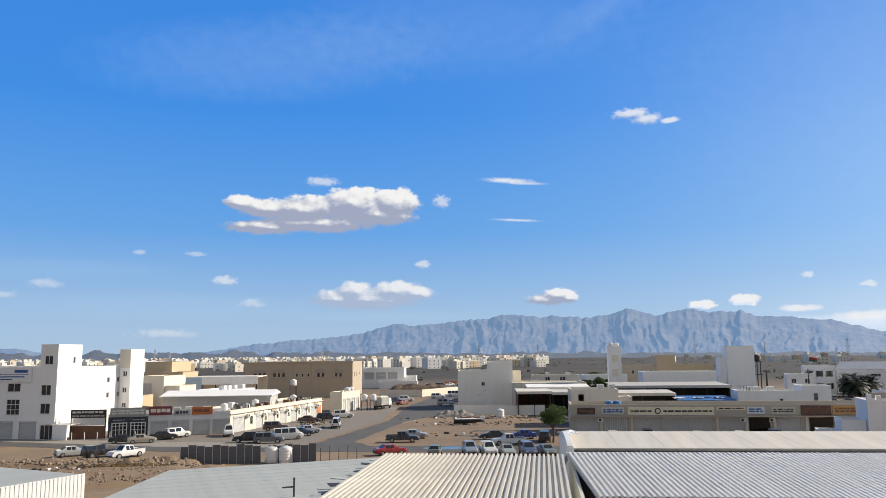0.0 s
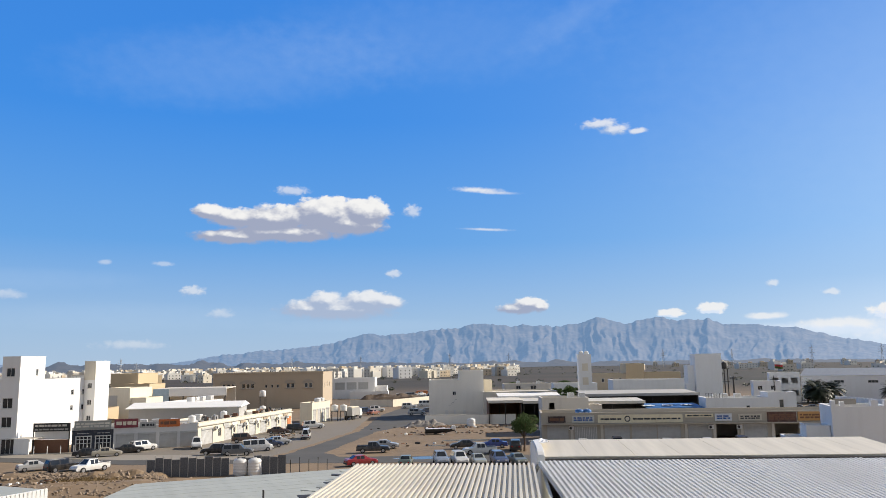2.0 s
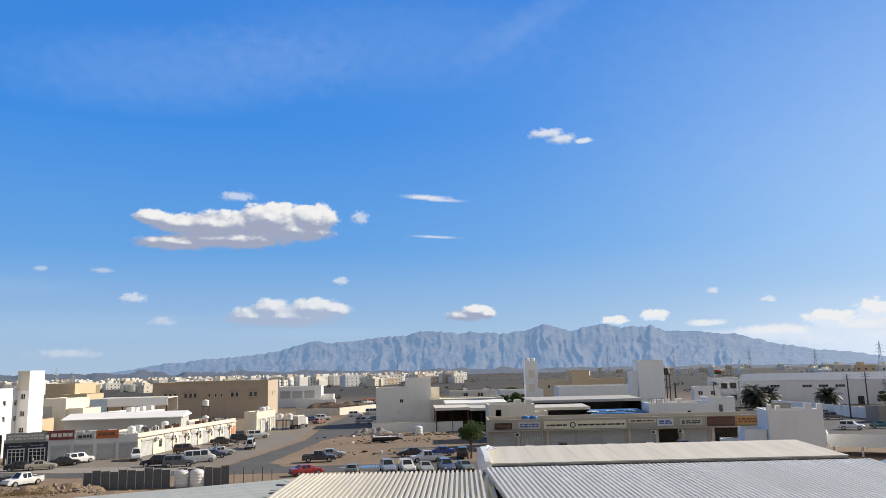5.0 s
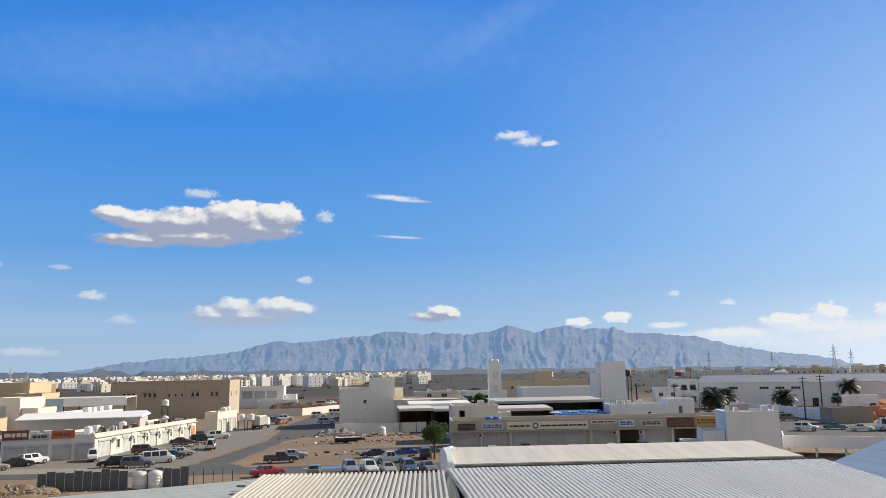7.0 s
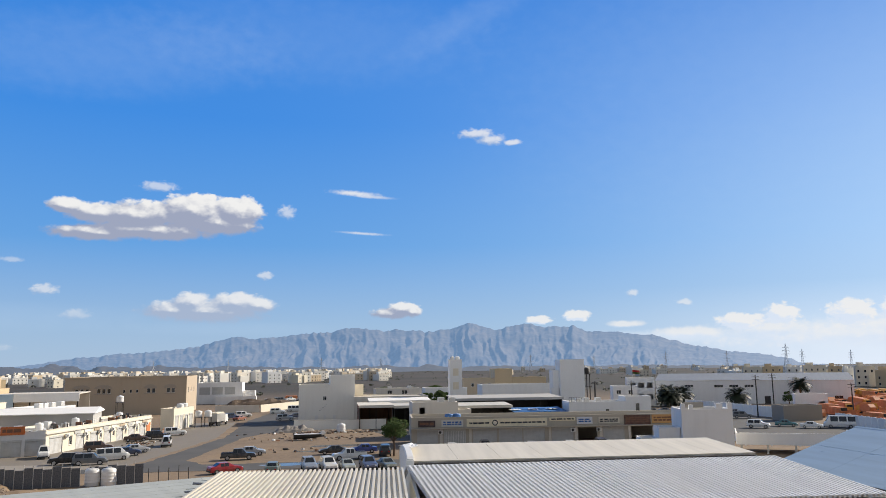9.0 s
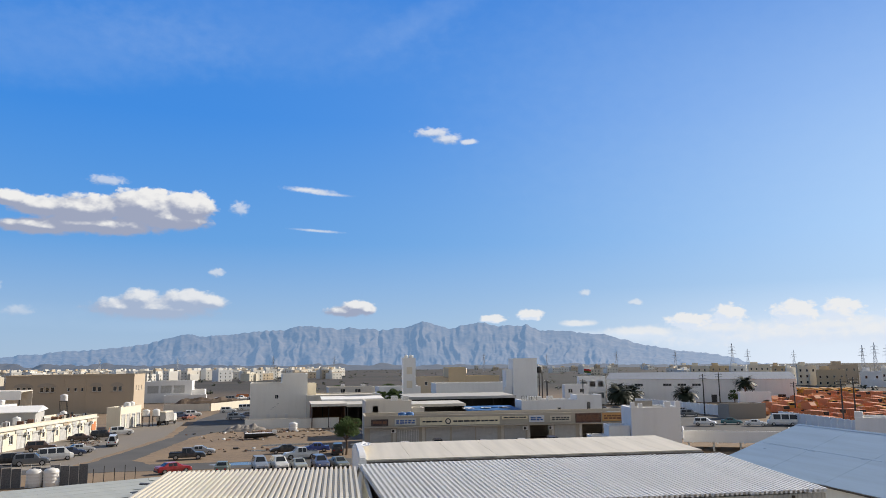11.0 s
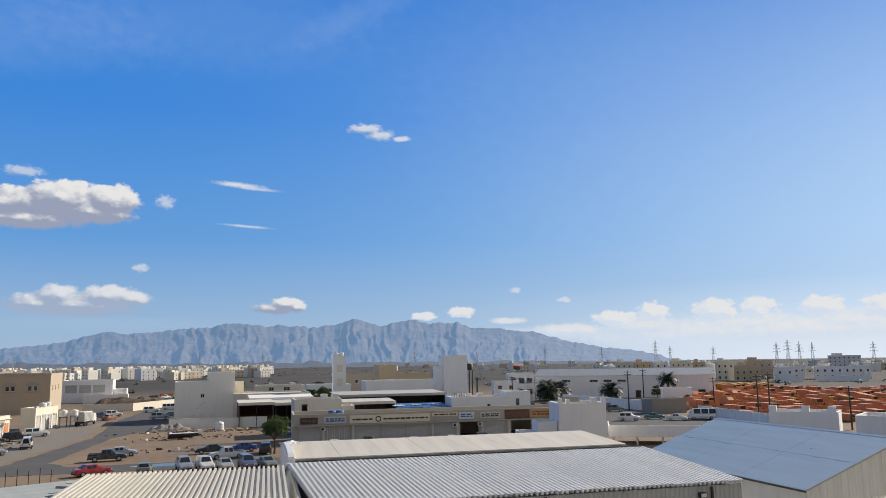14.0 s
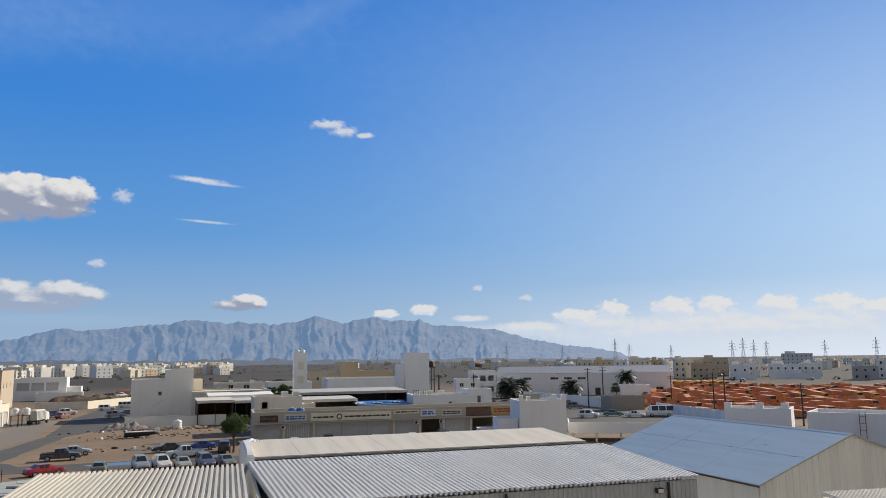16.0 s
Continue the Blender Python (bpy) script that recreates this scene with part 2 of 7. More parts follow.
def sheet_metal(name, c, rough=0.45, metal=0.0, rust=0.25, along=(1, 0.08, 1)):
    """Painted or galvanised sheet, dusty, with runs down the slope and a little rust."""
    k = Mat(name, rough, metal)
    runs = k.ramp(k.noise(1.2, 5, 0.6, along), 0.4, 0.75)
    spots = k.ramp(k.noise(1.7, 6, 0.7), 0.62, 0.8)
    base = k.mix(runs, c, tuple(v * 0.78 for v in c))
    sheet = k.n.new("ShaderNodeObjectInfo").outputs["Random"]
    base = k.mix(k.ramp(sheet, -0.5, 2.5), base, tuple(v * 0.72 for v in c))
    f = k.n.new("ShaderNodeMath")
    f.operation = "MULTIPLY"
    k.l.new(spots, f.inputs[0])
    f.inputs[1].default_value = rust
    return k.colour(k.mix(f.outputs[0], base, (0.27, 0.17, 0.10))).bump(k.noise(2.5, 3), 0.2, 0.02).m


def plain(name, c, rough=0.5, metal=0.0, vary=0.15, scale=6.0):
    k = Mat(name, rough, metal)
    return k.colour(k.mix(k.ramp(k.noise(scale, 4), 0.3, 0.7), tuple(v * (1 - vary) for v in c), tuple(min(1, v * (1 + vary)) for v in c))).m


def painted(name, rough=0.3, coat=0.5):
    """Paint that takes its colour from the object, with dust low on the panels."""
    k = Mat(name, rough)
    info = k.n.new("ShaderNodeObjectInfo")
    k.b.inputs["Coat Weight"].default_value = coat
    dust = k.ramp(k.noise(1.5, 4), 0.45, 0.9)
    f = k.n.new("ShaderNodeMath")
    f.operation = "MULTIPLY"
    k.l.new(dust, f.inputs[0])
    f.inputs[1].default_value = 0.35
    return k.colour(k.mix(f.outputs[0], info.outputs["Color"], (0.36, 0.29, 0.21))).m


def ground_mat():
    k = Mat("dry_ground", 0.95)
    big = k.ramp(k.noise(0.006, 6, 0.6), 0.40, 0.62)
    mid = k.ramp(k.noise(0.06, 6, 0.65), 0.35, 0.7)
    fine = k.noise(0.9, 6, 0.7)
    away = k.n.new("ShaderNodeVectorMath")
    away.operation = "LENGTH"
    k.l.new(k.co, away.inputs[0])
    plain_out = k.ramp(away.outputs["Value"], 260, 480)
    sand = k.mix(mid, (0.335, 0.238, 0.142), (0.175, 0.122, 0.078))
    damp = k.ramp(k.noise(0.17, 5, 0.7), 0.50, 0.62)
    sand = k.mix(k.ramp(damp, 0.0, 1.6), sand, (0.13, 0.095, 0.065))
    scrub = k.mix(k.ramp(fine, 0.3, 0.7), (0.075, 0.06, 0.046), (0.13, 0.10, 0.075))
    return k.colour(k.mix(plain_out, k.mix(k.ramp(fine, 0.2, 0.9), k.mix(big, sand, scrub), (0.29, 0.205, 0.125)), k.mix(big, (0.060, 0.048, 0.036), (0.030, 0.029, 0.022)))).bump(fine, 0.5, 0.15).m


def asphalt_mat():
    k = Mat("worn_asphalt", 0.9)
    worn = k.ramp(k.noise(0.12, 5, 0.6), 0.35, 0.7)
    grit = k.noise(9, 3)
    return k.colour(k.mix(k.ramp(grit, 0.3, 0.7), k.mix(worn, (0.070, 0.069, 0.066), (0.120, 0.113, 0.102)), (0.095, 0.091, 0.085))).bump(grit, 0.2, 0.02).m


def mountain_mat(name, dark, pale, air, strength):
    """Bare rock seen through some kilometres of air: its haze is put in as emission."""
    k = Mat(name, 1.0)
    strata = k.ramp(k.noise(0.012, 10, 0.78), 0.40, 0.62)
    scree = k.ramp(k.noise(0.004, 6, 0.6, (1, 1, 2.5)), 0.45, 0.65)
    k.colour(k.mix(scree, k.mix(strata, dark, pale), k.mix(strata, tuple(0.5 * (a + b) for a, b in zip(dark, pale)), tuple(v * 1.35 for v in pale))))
    # even blue glow over the whole rock, in place of distance haze
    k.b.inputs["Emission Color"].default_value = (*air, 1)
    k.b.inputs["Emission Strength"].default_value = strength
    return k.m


def glass_mat():
    k = Mat("window_glass", 0.06)
    k.b.inputs["IOR"].default_value = 1.5
    return k.colour(k.mix(k.ramp(k.noise(0.5, 3), 0.3, 0.7), (0.015, 0.02, 0.026), (0.045, 0.05, 0.055))).m


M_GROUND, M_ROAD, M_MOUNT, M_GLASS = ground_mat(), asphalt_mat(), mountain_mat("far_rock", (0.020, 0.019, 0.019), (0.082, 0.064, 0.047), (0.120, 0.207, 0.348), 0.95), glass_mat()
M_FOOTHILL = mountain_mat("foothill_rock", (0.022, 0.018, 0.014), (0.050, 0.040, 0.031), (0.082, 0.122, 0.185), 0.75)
M_WHITE = plaster("white_render", (0.86, 0.85, 0.825), 0.18)
M_OFFWHITE = plaster("off_white_render", (0.70, 0.655, 0.575), 0.35)
M_CREAM = plaster("cream_render", (0.78, 0.71, 0.57), 0.25)
M_BEIGE = plaster("beige_render", (0.49, 0.40, 0.295), 0.22)
M_BONE = plaster("bone_render", (0.87, 0.84, 0.77), 0.15)
M_TAN = plaster("tan_render", (0.60, 0.47, 0.30), 0.2)
M_SANDWALL = plaster("sand_grey_render", (0.50, 0.42, 0.31), 0.25)
M_ARCH = plaster("stone_arch", (0.40, 0.345, 0.28), 0.25)
M_STRAW = plain("dry_brush", (0.20, 0.135, 0.06), 0.95, 0, 0.35, 2.0)
M_GREYWALL = plaster("grey_render", (0.46, 0.45, 0.43), 0.3)
M_PALEGREY = plaster("pale_grey_render", (0.70, 0.69, 0.67), 0.15)
M_BLOCK = plaster("bare_blockwork", (0.30, 0.275, 0.24), 0.4)
M_ROOFTOP = plaster("dusty_flat_roof", (0.58, 0.54, 0.47), 0.5)
M_DARK = plain("dark_void", (0.03, 0.028, 0.026), 0.9)
M_SHUTTER = sheet_metal("roller_shutter_paint", (0.58, 0.575, 0.55), 0.5, 0.0, 0.2)
M_GALV = sheet_metal("galvanised_sheet", (0.80, 0.80, 0.79), 0.5, 0.0, 0.12)
M_CREAMSHEET = sheet_metal("cream_sheet", (0.74, 0.69, 0.58), 0.5, 0.0, 0.3)
M_CREAMPANEL = sheet_metal("cream_panel", (0.76, 0.70, 0.58), 0.55, 0.0, 0.12)
M_BLUESHEET = sheet_metal("pale_blue_sheet", (0.43, 0.565, 0.69), 0.5, 0.0, 0.10)
M_GREYSHEET = sheet_metal("grey_flat_sheet", (0.50, 0.515, 0.465), 0.6, 0.0, 0.15)
M_CLAD = sheet_metal("wall_cladding", (0.76, 0.75, 0.68), 0.5, 0.0, 0.12, (1, 1, 0.1))
M_GABLE = sheet_metal("pale_gable_sheet", (0.88, 0.86, 0.77), 0.5, 0.0, 0.08, (1, 1, 0.05))
M_FRONT = sheet_metal("weathered_wall_sheet", (0.52, 0.545, 0.525), 0.5, 0.0, 0.12, (1, 1, 0.1))
M_SHOP = plaster("dusty_beige_render", (0.48, 0.43, 0.35), 0.4)
M_PYLON = plain("pale_lattice_steel", (0.50, 0.52, 0.55), 0.6)
M_STEEL = plain("dark_steel", (0.06, 0.055, 0.05), 0.6, 0.4)
M_RUST = plain("rusty_steel", (0.20, 0.10, 0.06), 0.9)
M_TANK = plain("white_plastic", (0.78, 0.77, 0.74), 0.45, 0, 0.05)
M_PAINT, M_FLATPAINT = painted("car_paint"), painted("sign_paint", 0.6, 0.0)
M_TYRE = plain("tyre_rubber", (0.02, 0.02, 0.02), 0.85)
M_RIM = plain("alloy_rim", (0.45, 0.45, 0.46), 0.35, 0.8)
M_TRIM = plain("black_trim", (0.03, 0.03, 0.03), 0.6)
M_LAMP = plain("clear_lamp", (0.70, 0.70, 0.68), 0.15)
M_TAIL = plain("red_lamp", (0.35, 0.02, 0.02), 0.25)
M_BARK = plain("bark", (0.15, 0.10, 0.065), 0.95, 0, 0.3)
M_LEAF = plain("green_leaf", (0.042, 0.075, 0.012), 0.95, 0, 0.4, 2.0)
M_PALM = plain("palm_frond", (0.019, 0.029, 0.012), 0.6, 0, 0.3, 2.0)
M_STONE = plain("rubble_stone", (0.25, 0.19, 0.135), 0.95, 0, 0.35, 1.5)
M_ORANGE = sheet_metal("orange_truck_paint", (0.68, 0.25, 0.095), 0.6, 0.0, 0.5)
M_YELLOW = sheet_metal("yellow_truck_paint", (0.70, 0.36, 0.06), 0.55, 0.0, 0.4)
M_TEXT = plain("dark_lettering", (0.03, 0.03, 0.035), 0.6)
M_TEXTBLUE = plain("blue_lettering", (0.03, 0.10, 0.32), 0.6)
M_TARP = plain("blue_tarpaulin", (0.05, 0.17, 0.42), 0.55, 0, 0.3, 1.2)
M_WATER = plain("puddle_water", (0.10, 0.10, 0.10), 0.05)

# ---- helpers for meshes ----


def box(bm, x0, x1, y0, y1, z0, z1):
    v = [bm.verts.new((x, y, z)) for z in (z0, z1) for x, y in ((x0, y0), (x1, y0), (x1, y1), (x0, y1))]
    for f in ((3, 2, 1, 0), (4, 5, 6, 7), (0, 1, 5, 4), (1, 2, 6, 5), (2, 3, 7, 6), (3, 0, 4, 7)):
        bm.faces.new([v[i] for i in f])
    return v


def prism(bm, poly, a0, a1, axis="y"):
    """A polygon in (x, z) or (y, z), pulled along the other level axis."""
    put = (lambda p, a: (p[0], a, p[1])) if axis == "y" else (lambda p, a: (a, p[0], p[1]))
    lo, hi = [bm.verts.new(put(p, a0)) for p in poly], [bm.verts.new(put(p, a1)) for p in poly]
    n = len(poly)
    for i in range(n):
        bm.faces.new((lo[i], lo[(i + 1) % n], hi[(i + 1) % n], hi[i]))
    bm.faces.new(lo[::-1]), bm.faces.new(hi)
    return lo + hi


def tube(bm, p, q, r0, r1=None, sides=8):
    p, q = Vector(p), Vector(q)
    m = (q - p).to_track_quat("Z", "Y").to_matrix()
    r1 = r0 if r1 is None else r1
    rings = [[bm.verts.new(c + m @ Vector((math.cos(i * math.tau / sides) * r, math.sin(i * math.tau / sides) * r, 0))) for i in range(sides)] for c, r in ((p, r0), (q, r1))]
    for i in range(sides):
        bm.faces.new((rings[0][i], rings[0][(i + 1) % sides], rings[1][(i + 1) % sides], rings[1][i]))
    bm.faces.new(rings[0][::-1]), bm.faces.new(rings[1])


def part(name, bm, material, parent=None, label="", at=None, bevel=0.0, smooth=False):
    """One mesh object from a bmesh, under a thing or a part."""
    bmesh.ops.recalc_face_normals(bm, faces=bm.faces)
    if bevel:
        bmesh.ops.bevel(bm, geom=bm.edges[:], offset=bevel, segments=2, affect="EDGES", clamp_overlap=True)
    me = bpy.data.meshes.new(name)
    bm.to_mesh(me)
    bm.free()
    me.materials.append(material)
    if smooth:
        me.polygons.foreach_set("use_smooth", [True] * len(me.polygons))
    ob = new(name, me)
    if at is not None:
        ob.matrix_basis = at
    ob.parent = parent
    return tagged(ob, label)


def again(ob, at, parent=None):
    """Another object on the same mesh."""
    o = new(ob.name.split(".")[0], ob.data)
    o.matrix_basis, o.parent, o.color = at, parent, ob.color
    return o


def thing(name, label, category, at, group="", kind=""):
    ob = new(name)
    ob.matrix_basis = at
    return tagged(ob, label, category, group, kind)


def one_box(name, dims, material, parent, label="", bevel=0.0, at=None):
    bm = bmesh.new()
    box(bm, *dims)
    return part(name, bm, material, parent, label, at, bevel)


def wall_panel(bm, length, height, thick, holes):
    """A wall along +x, from y = 0 back to thick, with rectangular holes (x, z, width, height) right through it; one closed mesh."""
    xs = sorted({0.0, length, *(h[0] for h in holes), *(h[0] + h[2] for h in holes)})
    zs = sorted({0.0, height, *(h[1] for h in holes), *(h[1] + h[3] for h in holes)})
    made = {}

    def v(i, k, y):
        if (i, k, y) not in made:
            made[i, k, y] = bm.verts.new((xs[i], y, zs[k]))
        return made[i, k, y]

    def solid(i, k):
        if not (0 <= i < len(xs) - 1 and 0 <= k < len(zs) - 1):
            return False
        cx, cz = (xs[i] + xs[i + 1]) / 2, (zs[k] + zs[k + 1]) / 2
        return not any(h[0] < cx < h[0] + h[2] and h[1] < cz < h[1] + h[3] for h in holes)

    for i in range(len(xs) - 1):
        for k in range(len(zs) - 1):
            if not solid(i, k):
                continue
            bm.faces.new((v(i, k, 0), v(i + 1, k, 0), v(i + 1, k + 1, 0), v(i, k + 1, 0)))
            bm.faces.new((v(i, k, thick), v(i, k + 1, thick), v(i + 1, k + 1, thick), v(i + 1, k, thick)))
            for di, dk, p, q in ((-1, 0, (i, k), (i, k + 1)), (1, 0, (i + 1, k + 1), (i + 1, k)), (0, -1, (i + 1, k), (i, k)), (0, 1, (i, k + 1), (i + 1, k + 1))):
                if not solid(i + di, k + dk):
                    bm.faces.new((v(*p, 0), v(*q, 0), v(*q, thick), v(*p, thick)))


def rim(bm, x0, x1, y0, y1, t, z0, z1):
    """A closed rectangular kerb t wide."""
    c = [[(x0, y0), (x1, y0), (x1, y1), (x0, y1)], [(x0 + t, y0 + t), (x1 - t, y0 + t), (x1 - t, y1 - t), (x0 + t, y1 - t)]]
    vs = [[[bm.verts.new((*p, z)) for p in ring] for ring in c] for z in (z0, z1)]
    for i in range(4):
        j = (i + 1) % 4
        lo, hi = vs
        bm.faces.new((lo[0][i], lo[0][j], hi[0][j], hi[0][i])), bm.faces.new((lo[1][j], lo[1][i], hi[1][i], hi[1][j]))
        bm.faces.new((hi[0][i], hi[0][j], hi[1][j], hi[1][i])), bm.faces.new((lo[0][j], lo[0][i], lo[1][i], lo[1][j]))


FACES = {  # face of a block: the pose of its wall panel, from the block's width and depth
    "front": lambda w, d: (pose(0, 0, 0), w),
    "right": lambda w, d: (pose(w, 0, 0, 0, 0, 90), d),
    "back": lambda w, d: (pose(w, d, 0, 0, 0, 180), w),
    "left": lambda w, d: (pose(0, d, 0, 0, 0, 270), d),
}


def window(parent, m, x, z, w, h, bars=1, frame_mat=None, grid=0):
    bm = bmesh.new()
    t = 0.07
    wall_panel(bm, w, h, 0.07, [(t, t, w - 2 * t, h - 2 * t)])
    bmesh.ops.translate(bm, verts=bm.verts[:], vec=(0, 0.10, 0))
    for i in range(bars):
        c = w * (i + 1) / (bars + 1)
        box(bm, c - t / 2, c + t / 2, 0.105, 0.165, t, h - t)
    for i in range(grid):
        c = h * (i + 1) / (grid + 1)
        box(bm, t, w - t, 0.11, 0.16, c - t / 2, c + t / 2)
    f = part("window", bm, frame_mat or M_TANK, parent, at=m @ pose(x, 0, z))
    one_box("pane", (t * 0.6, w - t * 0.6, 0.13, 0.142, t * 0.6, h - t * 0.6), M_GLASS, f)
    one_box("sill", (-0.08, w + 0.08, -0.08, 0.1, -0.08, -0.004), M_OFFWHITE, f)
    return f


def shutter(parent, m, x, z, w, h, material=None, colour=None):
    """A roller shutter of narrow laths in its opening, with the coil box above."""
    bm = bmesh.new()
    n = max(6, int(h / 0.16))
    pts = [(0.16, 0.0)]
    for i in range(n):
        z0, z1 = h * i / n, h * (i + 1) / n
        pts += [(0.10, z0 + 0.01), (0.07, (z0 + z1) / 2), (0.10, z1 - 0.01)]
    pts += [(0.16, h)]
    prism(bm, pts, 0, w, "x")
    s = part("shutter", bm, material or M_SHUTTER, parent, at=m @ pose(x, 0, z))
    if colour:
        s.color = (*colour, 1)
    bm = bmesh.new()
    for a in (0.0, w - 0.08):
        box(bm, a, a + 0.08, -0.03, 0.065, 0, h)
    box(bm, -0.02, w + 0.02, -0.10, 0.06, h - 0.30, h + 0.02)
    part("shutter_rail", bm, M_SHUTTER, s)
    return s


def block(parent, x, y, w, d, h, material, holes=(), rise=0.5, z=0.0, top=None, thick=0.25):
    """A flat-roofed hollow block: four walls with their openings, a roof slab below a parapet.
    holes: (face, x, z, width, height, kind)."""
    root = pose(x, y, z)
    for face, where in FACES.items():
        m, length = where(w, d)
        mine = [q for q in holes if q[0] == face]
        bm = bmesh.new()
        off = thick if face in ("left", "right") else 0.0
        wall_panel(bm, length - 2 * off, h, thick, [(q[1] - off, q[2], q[3], q[4]) for q in mine])
        part("wall", bm, material, parent, at=root @ m @ pose(off, 0, 0))
        for _, px, pz, pw, ph, kind in mine:
            mm = root @ m
            if kind == "shutter":
                shutter(parent, mm, px, pz, pw, ph)
            elif kind == "door":
                dd = one_box("door", (0, pw, 0.1, 0.16, 0, ph), M_STEEL, parent, at=mm @ pose(px, 0, pz))
                one_box("handle", (pw * 0.86, pw * 0.92, 0.04, 0.1, 0.95, 1.15), M_RIM, dd)
            elif kind == "dark":
                pass
            else:
                window(parent, mm, px, pz, pw, ph, int(kind[3:4] or 1), grid=int(kind[4:5] or 0))
    one_box("roof", (thick, w - thick, thick, d - thick, h - rise - 0.2, h - rise), top or M_ROOFTOP, parent, at=root)
    bm = bmesh.new()
    rim(bm, -0.05, w + 0.05, -0.05, d + 0.05, thick + 0.1, h + 0.003, h + 0.09)
    part("coping", bm, material, parent, at=root)


def water_tank(at, r=0.7, h=1.5, label="white plastic rooftop water tank", material=None):
    t = thing("water_tank", label, "water tank", at, "rooftop water tanks")
    bm = bmesh.new()
    prof = [(r * 0.96, 0), (r, 0.08)]
    for i in range(4):
        z = h * (0.2 + 0.18 * i)
        prof += [(r, z), (r * 1.03, z + 0.04), (r, z + 0.08)]
    prof += [(r, h * 0.86), (r * 0.75, h * 0.96), (r * 0.3, h)]
    rings = [[bm.verts.new((math.cos(i * math.tau / 16) * q, math.sin(i * math.tau / 16) * q, z)) for i in range(16)] for q, z in prof]
    for a, b in zip(rings, rings[1:]):
        for i in range(16):
            bm.faces.new((a[i], a[(i + 1) % 16], b[(i + 1) % 16], b[i]))
    bm.faces.new(rings[0][::-1]), bm.faces.new(rings[-1])
    part("shell", bm, material or M_TANK, t, smooth=True)
    bm = bmesh.new()
    tube(bm, (0, 0, h - 0.02), (0, 0, h + 0.1), r * 0.28, sides=12)
    part("lid", bm, M_TANK, t)
    return t

# ---- setting: ground, roads, mountains ----


def build_ground():
    bm = bmesh.new()
    radii = [0, 30, 60, 90, 120, 150, 190, 240, 320, 450, 700, 1100, 1800, 3000, 4900]
    n = 96
    rings = []
    for r in radii[1:]:
        ring = []
        for i in range(n):
            a = i * math.tau / n
            x, y = math.sin(a) * r, math.cos(a) * r
            z = noise.noise((x * 0.004, y * 0.004, 3)) * min(3.0, max(0, (r - 420) * 0.006))
            ring.append(bm.verts.new((x, y, z)))
        rings.append(ring)
    mid = bm.verts.new((0, 0, 0))
    for i in range(n):
        bm.faces.new((mid, rings[0][(i + 1) % n], rings[0][i]))
    for a, b in zip(rings, rings[1:]):
        for i in range(n):
            bm.faces.new((a[i], a[(i + 1) % n], b[(i + 1) % n], b[i]))
    tagged(part("ground", bm, M_GROUND), "dry sandy ground with scrub and gravel", "ground", kind="structure")


def strip(name, pts, material, label, z=0.03, category="road"):
    """A level sheet inside a ring of plan points, its edge ragged, with a short edge down into the ground."""
    bm = bmesh.new()
    if category != "puddle":
        worn = []
        for (x0, y0), (x1, y1) in zip(pts, pts[1:] + pts[:1]):
            n = max(1, int(math.hypot(x1 - x0, y1 - y0) / 1.4))
            for i in range(n):
                x, y = x0 + (x1 - x0) * i / n, y0 + (y1 - y0) * i / n
                worn.append((x + 0.55 * noise.noise((x * 0.35, y * 0.35, 1)) + 0.22 * noise.noise((x * 1.3, y * 1.3, 4)), y + 0.55 * noise.noise((x * 0.35, y * 0.35, 8)) + 0.22 * noise.noise((x * 1.3, y * 1.3, 6))))
        pts = worn
    top = [bm.verts.new((x, y, z)) for x, y in pts]
    low = [bm.verts.new((x, y, -0.2)) for x, y in pts]
    bm.faces.new(top)
    for i in range(len(pts)):
        j = (i + 1) % len(pts)
        bm.faces.new((low[i], low[j], top[j], top[i]))
    return tagged(part(name, bm, material), label, category, kind="structure")


build_ground()
strip("road", ((-190, 138), (-75, 127.5), (-42, 117.5), (-24, 116), (0, 113.5), (60, 108), (62, 116), (2, 121), (-11.5, 122), (-14.8, 128), (-8.2, 167), (-1, 181), (6, 207), (10, 260), (14, 420), (4, 420), (-3, 262), (-9.5, 220), (-12, 168), (-21.5, 124), (-40, 129), (-70, 139), (-190, 150)), M_ROAD, "worn grey asphalt road with sandy edges")
strip("forecourt", ((-68.5, 137), (-40.5, 129.6), (-22.5, 125.5), (-13.5, 168), (-12.6, 215), (-23, 215), (-40, 142), (-54, 140.6), (-60, 136.6)), plaster("trodden_forecourt", (0.215, 0.188, 0.155), 0.4), "trodden sandy parking ground before the shops", 0.012, "ground")
strip("parking_lot", ((-115, 142), (-74, 132.6), (-46, 123.6), (-25, 120.6), (-22.6, 125.2), (-40.5, 129.4), (-67.5, 135.4), (-115, 146)), plaster("pale_worn_paving", (0.30, 0.27, 0.228), 0.5), "pale worn paving before the shops", 0.045, "parking lot")

RIDGE = ((-60, 0.4), (-45, 0.5), (-33.6, 0.31), (-31.9, 0.58), (-29.1, 0.67), (-27.4, 0.37), (-24.0, 0.1), (-19.6, 0.1), (-17.0, 0.40), (-14.7, 0.79), (-11.9, 1.10), (-9.4, 1.25), (-6.1, 1.65), (-3.6, 2.34), (-1.7, 2.20), (0.6, 2.43), (2.7, 2.66), (5.1, 2.97), (6.7, 2.77), (9.0, 2.74), (10.7, 2.62), (12.1, 2.84), (13.75, 3.22), (15.5, 2.69), (17.65, 3.12), (19.4, 2.87), (21.2, 2.90), (22.3, 2.51), (25.1, 2.28), (27.05, 2.05), (29.5, 1.35), (32.0, 0.89), (34.65, 0.56), (36.4, 0.2), (41.9, 0.05), (70, 0.05))


